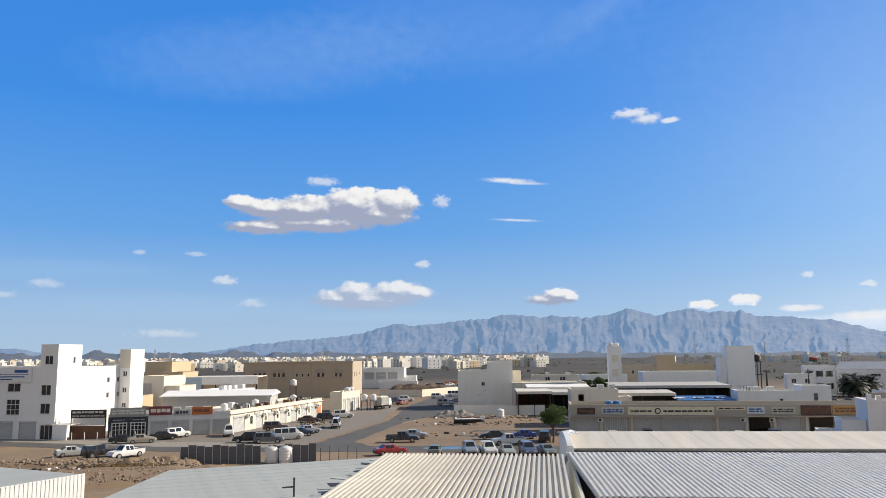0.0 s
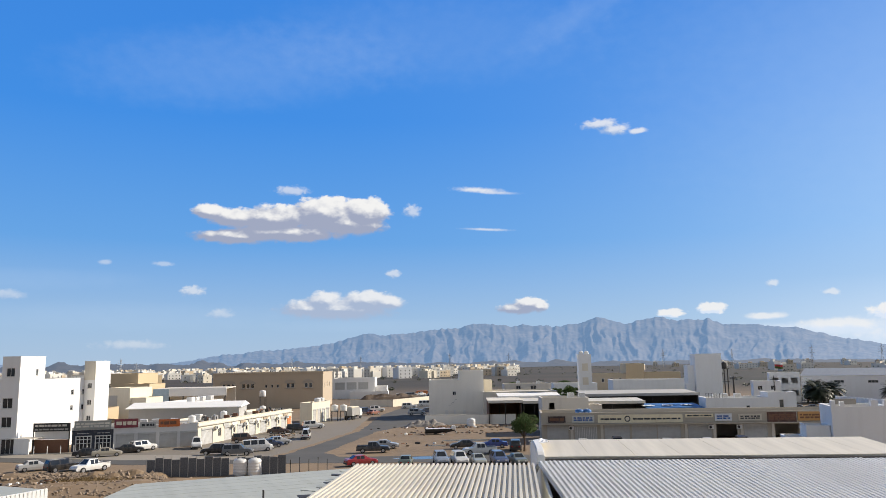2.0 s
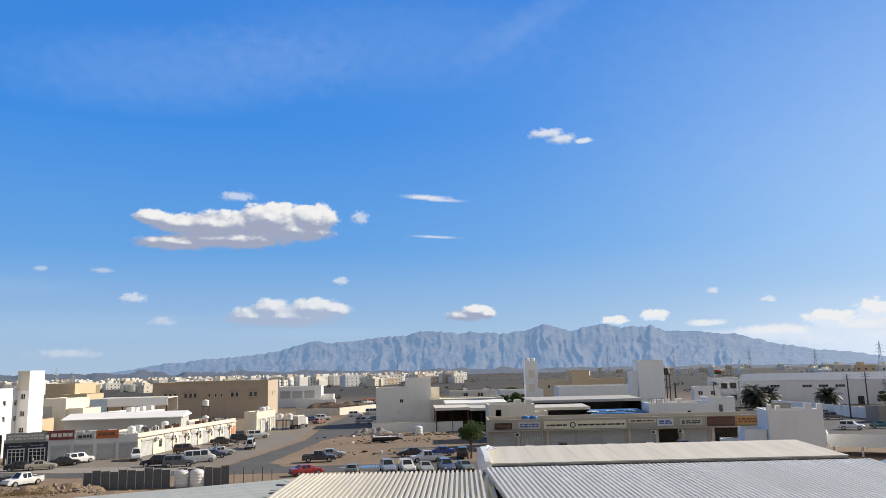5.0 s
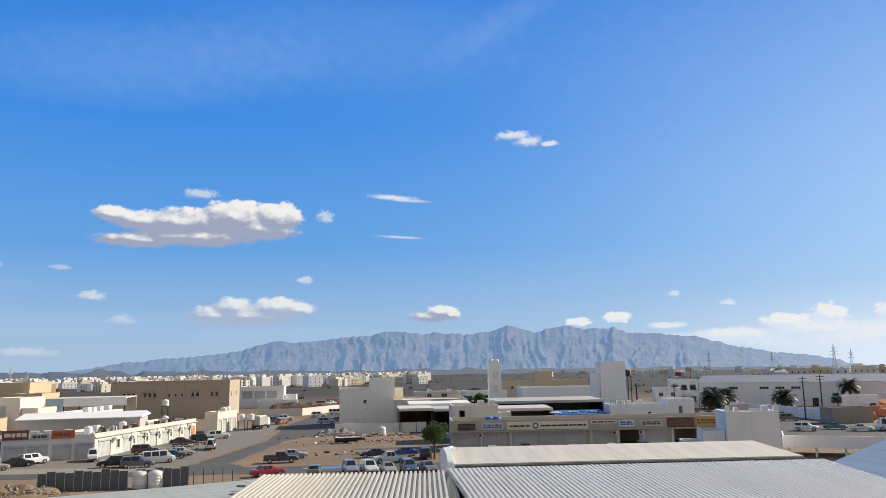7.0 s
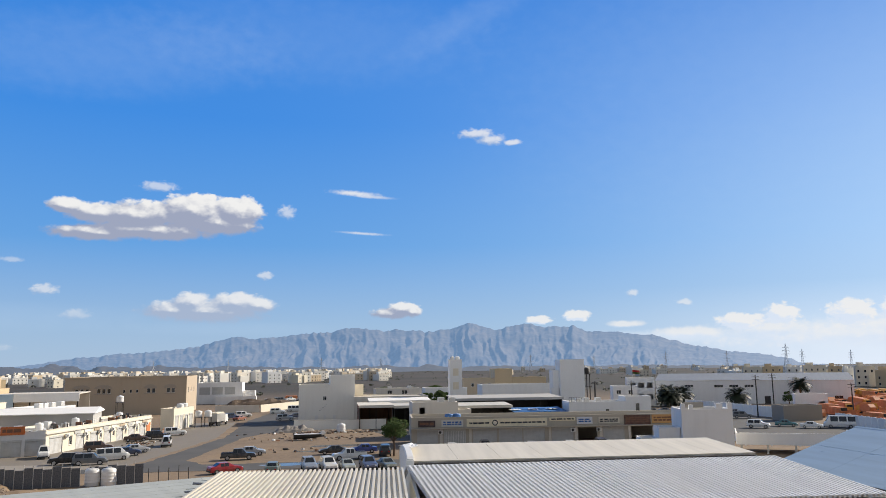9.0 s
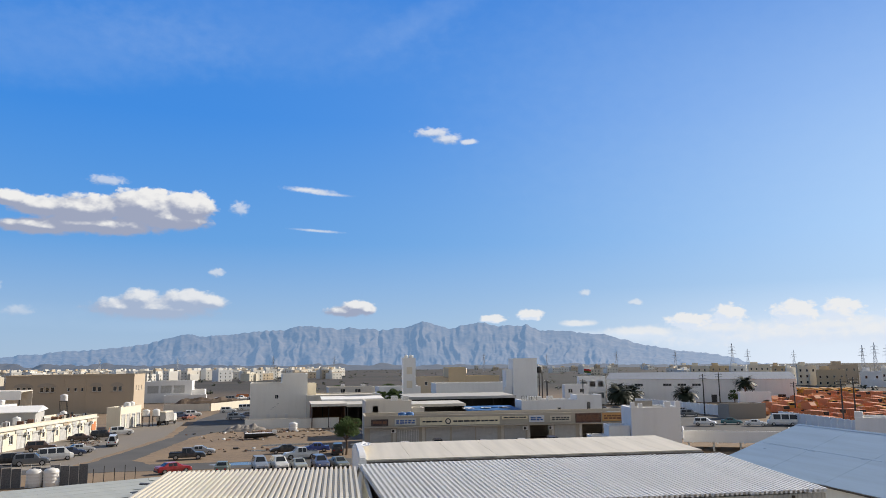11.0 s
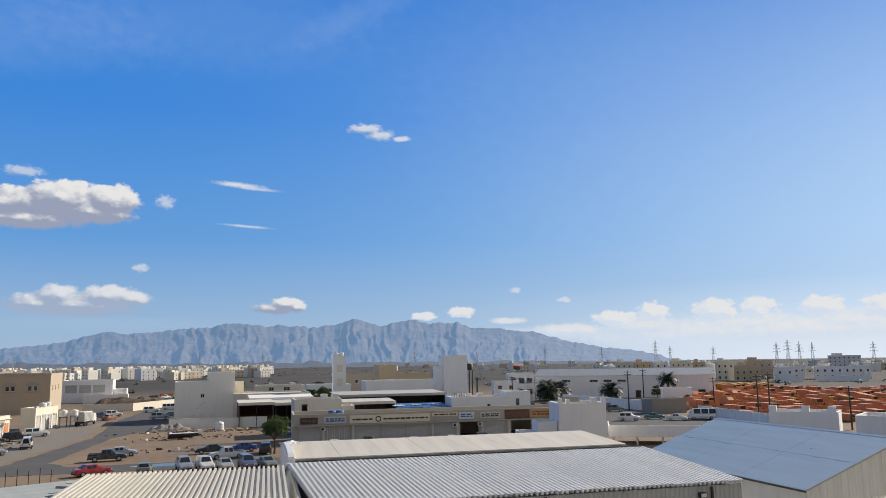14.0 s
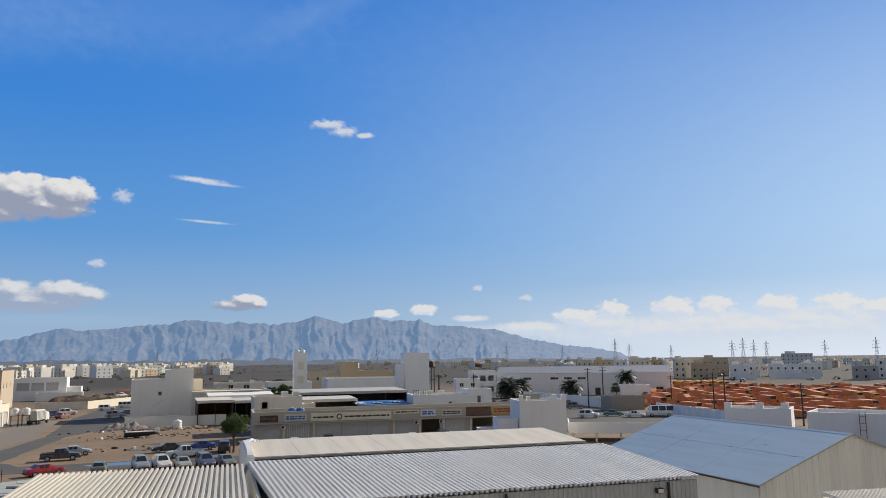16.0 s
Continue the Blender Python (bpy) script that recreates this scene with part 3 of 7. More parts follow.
def build_mountains():
    bm = bmesh.new()
    az = [a[0] for a in RIDGE]
    el = [a[1] for a in RIDGE]
    cols, rows = 1500, 84
    grid = []
    for i in range(cols):
        a = -56 + 118 * i / (cols - 1)
        h = np.interp(a, az, el)
        crag = 1 - abs(noise.noise((a * 1.7, 4.2, 0))) * 2
        h += min(1, h) * (0.10 * (crag - 0.5) + 0.10 * noise.fractal((a * 1.3, 9.2, 0), 0.7, 2.1, 7))
        sink = max(0.0, 0.3 - h) * 160
        col = []
        for j in range(rows):
            s = j / (rows - 1)
            far = 3300 + 1350 * s
            # spurs and gullies that run down from the crest and fork on the way
            warp = noise.noise((a * 0.35, s * 2.4, 7)) * 0.55 + noise.noise((a * 1.6, s * 5, 3)) * 0.22
            spur = 1 - abs(noise.noise((a * 0.55 + warp, s * 1.1, 1.5))) * 2
            spur2 = 1 - abs(noise.noise((a * 1.5 + warp * 1.7, s * 2.2, 5.5))) * 2
            spur3 = 1 - abs(noise.noise((a * 4.0 + warp * 2.6, s * 4.5, 9.5))) * 2
            spur4 = 1 - abs(noise.noise((a * 9.0 + warp * 4, s * 9.0, 2.5))) * 2
            rise = s ** 1.2
            cut = (1 - s) ** 0.6 * s ** 0.4
            z = math.tan(radians(max(0.02, h))) * 4650 * (rise + cut * (0.17 * spur + 0.12 * spur2 + 0.045 * spur3 + 0.012 * spur4 - 0.19)) + 14 * rise
            z += noise.fractal((a * 3.0, s * 9.0, 2), 0.8, 2.1, 5) * 7 * cut
            t = radians(a)
            col.append(bm.verts.new((math.sin(t) * far, math.cos(t) * far, max(-6, z - 3 - sink))))
        grid.append(col)
    for a, b in zip(grid, grid[1:]):
        for j in range(rows - 1):
            bm.faces.new((a[j], b[j], b[j + 1], a[j + 1]))
    tagged(part("backdrop", bm, M_MOUNT, smooth=True), "bare mountain range with blue-grey haze put in as glow", "mountains", kind="structure")


def build_foothills():
    """Low dark hills before the range."""
    bm = bmesh.new()
    cols, rows = 700, 18
    grid = []
    for i in range(cols):
        a = -56 + 118 * i / (cols - 1)
        crest = np.interp(a, (-56, -30, -22, -17, -8, 0, 10, 30, 45, 62), (0.20, 0.28, 0.34, 0.30, 0.22, 0.12, 0.06, -0.08, -0.3, -0.4))
        col = []
        for j in range(rows):
            s = j / (rows - 1)
            far = 2500 + 600 * s
            lump = noise.fractal((a * 0.8, s * 1.6, 12), 0.8, 2.1, 6)
            z = (14 + 3000 * math.tan(radians(crest))) * math.sin(math.pi * min(1, s * 0.62)) * (1 + 0.55 * lump) - 2
            t = radians(a)
            col.append(bm.verts.new((math.sin(t) * far, math.cos(t) * far, max(-5, z))))
        grid.append(col)
    for a, b in zip(grid, grid[1:]):
        for j in range(rows - 1):
            bm.faces.new((a[j], b[j], b[j + 1], a[j + 1]))
    tagged(part("backdrop", bm, M_FOOTHILL, smooth=True), "low dark brown foothills before the range, with a faint haze glow", "hills", kind="structure")


build_foothills()
build_mountains()

# ---- near roofs ----


def ribbed(bm, length, width, pitch, rise, thick=0.02, crown=0.35):
    """A trapezoid-ribbed sheet: ribs along -y from the origin's edge, repeated along +x."""
    n = max(1, round(width / pitch))
    p = width / n
    prof = []
    for i in range(n):
        x = i * p
        prof += [(x, 0), (x + p * 0.42, 0), (x + p * 0.50, rise), (x + p * 0.92, rise)]
    prof.append((width, 0))
    lo0 = [bm.verts.new((x, 0, z)) for x, z in prof]
    lo1 = [bm.verts.new((x, -length, z)) for x, z in prof]
    for i in range(len(prof) - 1):
        bm.faces.new((lo0[i], lo1[i], lo1[i + 1], lo0[i + 1]))
    ret = bmesh.ops.extrude_face_region(bm, geom=bm.faces[:])
    bmesh.ops.translate(bm, vec=(0, 0, -thick), verts=[v for v in ret["geom"] if isinstance(v, bmesh.types.BMVert)])


def sheets(parent, count, width, length, material, at, pitch=0.25, rise=0.1, name="roof_sheet", jitter=0.004, crown=0.35, skew=0.0):
    """A run of ribbed sheets side by side."""
    rnd = random.Random(count * 7 + int(length * 10))
    first = None
    for i in range(count):
        m = at @ pose(i * width, rnd.uniform(-0.03, 0.03), rnd.uniform(0, jitter), 0, 0, skew)
        if first is None:
            bm = bmesh.new()
            ribbed(bm, length, width + 0.01, pitch, rise, crown=crown)
            first = part(name, bm, material, parent, at=m)
        else:
            again(first, m, parent)


def shed_galvanised():
    s = thing("warehouse", "long low warehouse with a ribbed galvanised roof and clad wall", "warehouse", pose(6.5, 42.0, 0, 0, 0, -5.5))
    slope = math.degrees(math.atan2(0.78, 8.5))
    run = math.hypot(8.5, 0.78)
    sheets(s, 21, 1.0, run, M_GALV, pose(0, 0, 8.64, slope, 0, 0), rise=0.13, skew=5.2)
    sheets(s, 21, 1.0, 4.6, M_GALV, pose(21, 0, 8.64, 15, 0, 180), rise=0.13)
    one_box("ridge_cap", (-0.02, 21.02, -0.10, 0.10, 8.64, 8.745), M_GALV, s)
    # clad walls below the eaves
    bm = bmesh.new()
    x = 0.0
    pts = []
    while x < 20.9:
        pts += [(x, -8.3), (x + 0.12, -8.3), (x + 0.15, -8.26), (x + 0.22, -8.26)]
        x += 0.25
    pts += [(20.9, -8.3), (20.9, -8.15), (0.0, -8.15)]
    lo, hi = [bm.verts.new((px, py, 0)) for px, py in pts], [bm.verts.new((px, py, 7.78)) for px, py in pts]
    for i in range(len(pts)):
        j = (i + 1) % len(pts)
        bm.faces.new((lo[i], lo[j], hi[j], hi[i]))
    part("front_wall", bm, M_FRONT, s, at=pose(0.75, 0, 0))
    for x0 in (0.15, 20.85):
        bm = bmesh.new()
        prism(bm, [(-8.14, 0), (4.3, 0), (4.3, 7.36), (0, 8.52), (-8.14, 7.76)], x0, x0 + 0.15, "x")
        part("gable_wall", bm, M_CLAD, s)
    one_box("back_wall", (0.305, 20.84, 4.15, 4.3, 0, 7.35), M_CLAD, s)
    for x in (11.2, 19.9):
        one_box("downpipe", (x, x + 0.1, -8.44, -8.34, 3.0, 7.74), M_STEEL, s)
    lamp = one_box("floodlight", (19.15, 19.55, -8.62, -8.36, 7.28, 7.52), M_STEEL, s, "black floodlight under the eave", 0.02)
    one_box("lens", (19.2, 19.5, -8.635, -8.615, 7.31, 7.49), M_LAMP, lamp)


def shed_cream_panel():
    s = thing("warehouse", "long shed with a shallow cream panel roof and dark eave", "warehouse", pose(7.75, 50.6, 0, 0, 0, -5.5))
    L = 24.0
    slope = math.degrees(math.atan2(0.33, 7.5))
    run = math.hypot(7.5, 0.33)
    first = None
    for i in range(8):
        m = pose(0.6 + i * 2.925, 7.5, 8.28, slope, 0, 0)
        if first is None:
            bm = bmesh.new()
            box(bm, 0.006, 2.919, -run, 0, -0.08, 0)
            first = part("roof_panel", bm, M_CREAMPANEL, s, at=m, bevel=0.005)
        else:
            again(first, m, s)
    bm = bmesh.new()
    prism(bm, [(7.5, 8.27), (9.5, 8.05), (9.5, 7.97), (7.5, 8.19)], 0, L, "x")
    part("back_slope", bm, M_CREAMPANEL, s)
    # fascia and gutter take dark colours for the shadow band under the eave
    one_box("fascia", (0.6, L, -0.10, -0.045, 7.3, 7.83), M_BLOCK, s, "grey fascia darkened for the shade below the roof edge")
    one_box("gutter", (0.6, L + 0.02, -0.24, -0.105, 7.72, 7.80), M_STEEL, s)
    one_box("front_wall", (0.1, L - 0.1, -0.04, 0.15, 0, 7.84), M_CLAD, s)
    one_box("back_wall", (0.1, L - 0.1, 9.2, 9.35, 0, 7.95), M_CLAD, s)
    for x in (0.12, L - 0.27):
        bm = bmesh.new()
        prism(bm, [(0.16, 0), (9.19, 0), (9.19, 7.9), (7.5, 8.15), (0.16, 7.83)], x, x + 0.15, "x")
        part("gable_wall", bm, M_CLAD, s)
    # a rounded white hood over the end of the roof, with crumpled sheet on it
    bm = bmesh.new()
    arc = [(-0.3 + 8.2 * (0.5 - 0.5 * math.cos(math.pi * k / 12)), 7.55 + 0.95 * math.sin(math.pi * k / 12) ** 0.45) for k in range(13)]
    prism(bm, [(7.9, 6.2), (-0.3, 6.2)] + arc, 0.08, 0.58, "x")
    cap = part("end_cap", bm, M_TANK, s, "rounded white sheet over the end of the roof", bevel=0.06)
    bm = bmesh.new()
    g = [[bm.verts.new((0.2 + u * 0.16, 3.4 + v * 0.35, 8.42 + 0.28 * abs(noise.noise((u * 0.9, v * 0.8, 4.0))))) for v in range(9)] for u in range(7)]
    for p, q in zip(g, g[1:]):
        for v in range(8):
            bm.faces.new((p[v], q[v], q[v + 1], p[v + 1]))
    part("crumpled_sheet", bm, M_TANK, cap)


def shed_cream_ribbed():
    s = thing("warehouse", "shed with a ribbed cream sheet roof, its edge ragged", "warehouse", pose(-3.33, 42.98, 0, 0, 0, -5.0))
    sheets(s, 10, 0.972, 8.4, M_CREAMSHEET, pose(0, 0, 8.58, 0.4, 0, -2.3), 0.243, 0.125)
    sheets(s, 10, 0.972, 11, M_CREAMSHEET, pose(-0.33, -8.2, 8.535, 0.4, 0, -2.3), 0.243, 0.125)
    bm = bmesh.new()
    prism(bm, [(-19, 0), (-0.2, 0), (-0.2, 8.46), (-19, 8.32)], 0.3, 9.3, "x")
    part("walls", bm, M_CLAD, s, at=pose(0, 0, 0, 0, 0, -2.6))
    rnd = random.Random(5)
    for i in range(12):
        bm = bmesh.new()
        w = rnd.uniform(0.2, 0.75)
        box(bm, -w, 0.15, -0.3, 0.3, 0, 0.03)
        part("loose_sheet", bm, M_STEEL if i % 2 else M_GREYSHEET, s, at=pose(-0.1 - 0.045 * i * 1.3, -1.1 - i * 1.05, 8.42 + rnd.uniform(-0.06, 0.04), rnd.uniform(-4, 4), rnd.uniform(-6, 6), rnd.uniform(-30, 30)))


def shed_grey():
    s = thing("warehouse", "low shed with a flat roof of lapped grey sheets", "warehouse", pose(-17.0, 49.3, 0, 0, 0, 21.7))
    # rows of long sheets that lap towards the viewer
    rnd = random.Random(4)
    for i in range(17):
        x0 = -0.4 * i * 1.3 - 0.3
        bm = bmesh.new()
        v = box(bm, x0, x0 + 14.6 + i * 0.25, -1.35, 0, -0.03, 0.0)
        for q in v:
            if q.co.y < -1 and q.co.x < x0 + 1:
                q.co.x -= 0.54
        part("roof_sheet", bm, M_GREYSHEET, s, at=pose(0, -1.3 * i, 7.0 - 0.004 * i, rnd.uniform(-0.12, 0.05), 0, 0))
    bm = bmesh.new()
    box(bm, 0.2, 13.4, -20, -0.3, 0, 6.7)
    part("walls", bm, M_CLAD, s)
    bm = bmesh.new()
    tube(bm, (5.2, -12.2, 6.95), (5.2, -12.2, 7.9), 0.05)
    tube(bm, (4.6, -12.2, 7.45), (5.2, -12.2, 7.45), 0.04)
    part("vent_pipe", bm, M_STEEL, s)


def shed_corner():
    s = thing("warehouse", "grey flat-roofed shed with a white ribbed side wall", "warehouse", pose(-21.9, 47.75, 0))
    turn = math.degrees(math.atan2(3.53, -7.2))
    one_box("roof", (0, 18, 0, 14, 6.9, 7.0), M_GREYSHEET, s, at=pose(0, 0, 0, 0, 0, turn))
    one_box("body", (0.15, 17.8, 0.2, 13.8, 0, 6.89), M_CLAD, s, at=pose(0, 0, 0, 0, 0, turn))
    bm = bmesh.new()
    y = 0.0
    while y < 14:
        box(bm, -0.03, 0.0, y, y + 0.21, 5.2, 7.05)
        y += 0.27
    box(bm, 0.0, 0.1, 0, 14, 5.2, 7.06)
    part("fascia", bm, M_TANK, s, "white ribbed sheet fascia", at=pose(0, 0, 0, 0, 0, turn))


def gable_sheet(bm, span, y, top, pitch=0.4, deep=0.05):
    """One folded cladding sheet across a gable: ribs with sloping sides, cut to the roof line."""
    xs = []
    x = -span
    while x < span - 0.01:
        xs += [(x, 0.0), (x + pitch * 0.66, 0.0), (x + pitch * 0.74, -deep), (x + pitch * 0.92, -deep)]
        x += pitch
    xs = [p for p in xs if p[0] < span] + [(0.0, 0.0), (span, 0.0)]
    xs.sort()
    prev = None
    for px_, off in xs:
        cur = [bm.verts.new((px_, y + o, z)) for o in (off, 0.12) for z in (0.0, top(px_))]
        if prev:
            bm.faces.new((prev[0], cur[0], cur[1], prev[1])), bm.faces.new((prev[2], prev[3], cur[3], cur[2]))
            bm.faces.new((prev[1], cur[1], cur[3], prev[3]))
        prev = cur


def shed_blue():
    s = thing("warehouse", "gabled warehouse with a smooth pale blue roof and ribbed gable wall", "warehouse", pose(51.0, 41.9, 0, 0, 0, -4.0))
    span, rise, L = 8.7, 3.1, 22.0
    run = math.hypot(span, rise)
    slope = math.degrees(math.atan2(rise, span))
    for side in (0, 180):
        at0 = pose(0, 0 if side == 0 else L, 8.0, 0, 0, side) @ pose(0, 0, 0, 0, -slope, 0)
        bm = bmesh.new()
        box(bm, -run - 0.2, 0, 0, L, -0.06, 0)
        rf = part("roof_slope", bm, M_BLUESHEET, s, at=at0)
        for k in range(1, 2):
            one_box("lap_joint", (-run * 0.5, -run * 0.5 + 0.04, 0.0, L, 0.001, 0.01), M_BLUESHEET, rf)
        for k in range(1, 3):
            one_box("seam", (-run, 0, L * k / 3, L * k / 3 + 0.03, 0.001, 0.008), M_BLUESHEET, rf)
        rnd = random.Random(side + 3)
        for k in range(11):
            y0, w = rnd.uniform(0.5, L - 2), rnd.uniform(0.2, 0.9)
            x0 = -run * 0.5 - rnd.uniform(-0.02, 0.08) if k % 4 else -rnd.uniform(0.3, run - 0.4)
            one_box("dent", (x0 - rnd.uniform(0.02, 0.05), x0, y0, y0 + w, 0.002, rnd.uniform(0.008, 0.02)), M_BLUESHEET, rf)
    bm = bmesh.new()
    prism(bm, [(-0.25, 7.93), (0, 8.03), (0.25, 7.93), (0, 8.0)], -0.05, L + 0.05, "y")
    part("ridge_cap", bm, M_BLUESHEET, s)
    for y in (0.15, L - 0.3):
        bm = bmesh.new()
        gable_sheet(bm, span, y, lambda q: 8.0 - abs(q) / span * rise - 0.08, 0.62, 0.07)
        part("gable_wall", bm, M_GABLE, s)
    for x in (-span, span - 0.15):
        one_box("side_wall", (x + 0.0, x + 0.15, 0.3, L - 0.35, 0, 4.84), M_CLAD, s)
    bm = bmesh.new()
    for sgn in (-1, 1):
        prism(bm, [(sgn * (span + 0.25), 4.74), (sgn * (span + 0.25), 4.86), (0, 8.03), (0, 7.90)], -0.06, 0.0, "y")
    part("verge_trim", bm, M_GREYSHEET, s)
    one_box("gutter", (-span - 0.3, -span - 0.15, 0, L, 4.68, 4.8), M_STEEL, s)


shed_galvanised()
shed_cream_panel()
shed_cream_ribbed()
shed_grey()
shed_corner()
shed_blue()
lean = thing("lean_to", "low lean-to with a ribbed pale sheet roof", "shed", pose(42.6, 37.9, 0, 0, 0, -11))
sheets(lean, 7, 1.0, 4.0, M_CREAMSHEET, pose(0, 0, 5.0, 3, 0, 0), 0.25, 0.06)
one_box("walls", (0.1, 6.9, -3.8, -0.1, 0, 4.7), M_CLAD, lean)
# the building below the viewer
own = thing("apartment_building", "plain rendered building below the viewer", "building", pose(-14, -22, 0))
block(own, 0, 0, 28, 20.5, 12.3, M_OFFWHITE)

# ---- buildings ----


def rows_of(face, xs, zs, w, h, kind):
    return [(face, x, z, w, h, kind) for z in zs for x in xs]


def left_block():
    b = thing("apartment_building", "white four-storey block with shops below and a stair tower", "building", pose(-68.0, 135.6, 0, 0, 0, -10))
    holes = [("front", 30.2, 0, 2.6, 2.5, "win2")] + rows_of("front", (12.2, 16.9, 21.5, 26.1), (0.0,), 3.4, 3.1, "shutter")
    holes += rows_of("front", (14.0, 18.6, 23.3), (4.2,), 2.6, 2.7, "win22") + rows_of("front", (14.0, 18.6, 23.3), (8.2,), 2.6, 1.5, "win1")
    holes += [("front", 30.0, z, 1.9, 1.8, "win1") for z in (4.4, 7.6)]
    holes += rows_of("right", (14.6, 18.0), (6.4, 9.3), 0.9, 1.0, "win1")
    block(b, -33, 0, 33, 25, 12.4, M_WHITE, holes, 0.6)
    t = [("front", 0.8, 0.5, 1.6, 1.5, "win1"), ("right", 4.2, 0.6, 0.6, 1.2, "win0")]
    block(b, -3.4, 0.003, 3.4, 6.6, 3.9, M_WHITE, t, 0.4, 12.41 + 0.09)
    st = [("front", 0.7, z, 0.9, 1.0, "win1") for z in (4.2, 7.2, 10.4)]
    block(b, 0.05, 18.6, 2.3, 4.8, 15.6, M_WHITE, st, 0.4)
    one_box("cream_face", (0.0, 2.35, 18.54, 18.595, 12.0, 15.6), M_CREAM, b)
    s = one_box("signboard", (-13.5, -4.9, -0.3, -0.05, 9.9, 12.5), M_TANK, b, "white signboard with blue lettering")
    for i, (x0, x1, z0, z1) in enumerate(((-8.2, -5.6, 11.55, 12.05), (-12.9, -5.4, 11.2, 11.28), (-11.5, -6.2, 10.75, 10.95), (-12.5, -8.6, 10.3, 10.5))):
        one_box("lettering", (x0, x1, -0.33, -0.303, z0, z1), M_TEXTBLUE, s)
    one_box("awning", (-1.5, 3.6, -0.4, 2.6, 2.55, 2.65), M_OFFWHITE, b)
    one_box("porch_wall", (0.1, 2.9, -0.6, -0.4, 0, 2.6), M_WHITE, b)


def beige_block():
    b = thing("commercial_building", "large beige two-storey building with arched window groups", "building", pose(-67.7, 262, 0, 0, 0, 0))
    holes = []
    for x in (2.8, 9.3, 24.2, 30.2):
        n = 3 if x < 20 else 2
        for i in range(n):
            holes.append(("front", x + i * 1.5 + 0.3, 6.9, 1.05, 1.5, "win0"))
    holes += [("front", x, 7.0, 0.7, 1.1, "win0") for x in (17.3, 19.3, 21.2)]
    holes += [("right", y, z, 1.4, 1.6, "win1") for y in (5, 12, 20) for z in (6.8,)]
    block(b, 0, 0, 36.6, 30, 12.0, M_BEIGE, holes, 0.6)
    for x in (2.5, 9.0, 23.9, 29.9):
        n = 3 if x < 20 else 2
        w = n * 1.5 + 0.4
        bm = bmesh.new()
        arc = [(0, 8.5)] + [(w / 2 - math.cos(i * math.pi / 10) * w / 2, 8.5 + math.sin(i * math.pi / 10) * 0.95) for i in range(11)] + [(w, 8.5)]
        outer = [(w / 2 - math.cos(i * math.pi / 12) * (w / 2 + 0.25), 8.42 + math.sin(i * math.pi / 12) * 1.2) for i in range(13)]
        lo = [bm.verts.new((x + p[0], -0.12, p[1])) for p in outer]
        hi = [bm.verts.new((x + p[0], -0.004, p[1])) for p in outer]
        for i in range(len(outer)):
            j = (i + 1) % len(outer)
            bm.faces.new((lo[i], lo[j], hi[j], hi[i]))
        bm.faces.new(lo)
        part("window_arch", bm, M_ARCH, b)
        one_box("window_ledge", (x - 0.2, x + w + 0.2, -0.2, -0.004, 6.6, 6.85), M_ARCH, b)
    for x in (16.4, 22.4):
        one_box("pilaster", (x, x + 0.25, -0.12, -0.004, 0, 11.5), M_BEIGE, b)
    one_box("cornice", (-0.15, 36.75, -0.18, -0.003, 11.6, 11.9), M_BEIGE, b)


def cream_block():
    b = thing("commercial_building", "cream rendered block with a taller stair part", "building", pose(3.6, 204, 0, 0, 0, -2))
    block(b, 0, 0, 8.0, 14, 9.7, M_BONE, [("front", 6.2, 5.8, 0.9, 1.0, "win1")], 0.4)
    block(b, 8.0, -0.3, 6.4, 14, 12.0, M_BONE, [("right", 4, 7.5, 1.0, 1.2, "win1"), ("right", 8, 7.5, 1.0, 1.2, "win1"), ("right", 4, 3.5, 1.0, 1.2, "win1")], 0.4)
    block(b, 14.45, 6, 2.6, 8, 9.4, M_CREAM, (), 0.4)
    for x, w in ((4.2, 0.8), (6.4, 0.5), (8.8, 0.7)):
        one_box("meter_box", (x, x + w, -0.62, -0.31, 0.2, 2.0), M_TANK, b)
    for k in range(5):
        one_box("stair_mark", (5.2 + k * 0.42, 5.62 + k * 0.42, -0.34, -0.305, 3.2 + k * 0.35, 3.3 + k * 0.35), M_GREYWALL, b)


def thin_tower():
    b = thing("tower", "slender off-white stair tower with two tanks on top", "tower", pose(42.9, 201, 0, 0, 0, -6))
    block(b, 0, 0, 3.3, 3.6, 15.8, M_WHITE, (), 0.3)
    for z in (11.6, 8.0, 4.3):
        one_box("recess_frame", (0.9, 2.4, -0.08, -0.004, z, z + 1.9), M_CREAM, b)
    for x in (0.9, 2.3):
        water_tank(b.matrix_basis @ pose(x, 1.4, 15.5), 0.6, 1.2)
    one_box("ledge", (-0.15, 3.45, -0.15, 3.75, 10.9, 11.1), M_WHITE, b)


def white_tower():
    b = thing("tower", "blank pale grey tower block beside its lift shaft", "tower", pose(70.6, 192, 0, 0, 0, -9))
    block(b, 0, 0, 6.4, 6.4, 15.4, M_WHITE, (), 0.4)
    block(b, -1.6, 2, 1.6, 5, 12.6, M_WHITE, (), 0.3)
    block(b, -2.2, 1.4, 2.1, 1.8, 8.0, M_WHITE, (), 0.3)


left_block()
beige_block()
cream_block()
thin_tower()
white_tower()


def simple(name, label, x, y, w, d, h, material, rz=0.0, holes=(), rise=0.4, category="building", top=None, group=""):
    b = thing(name, label, category, pose(x, y, 0, 0, 0, rz), group)
    block(b, 0, 0, w, d, h, material, holes, rise, 0, top)
    return b

# ---- shops and workshops ----


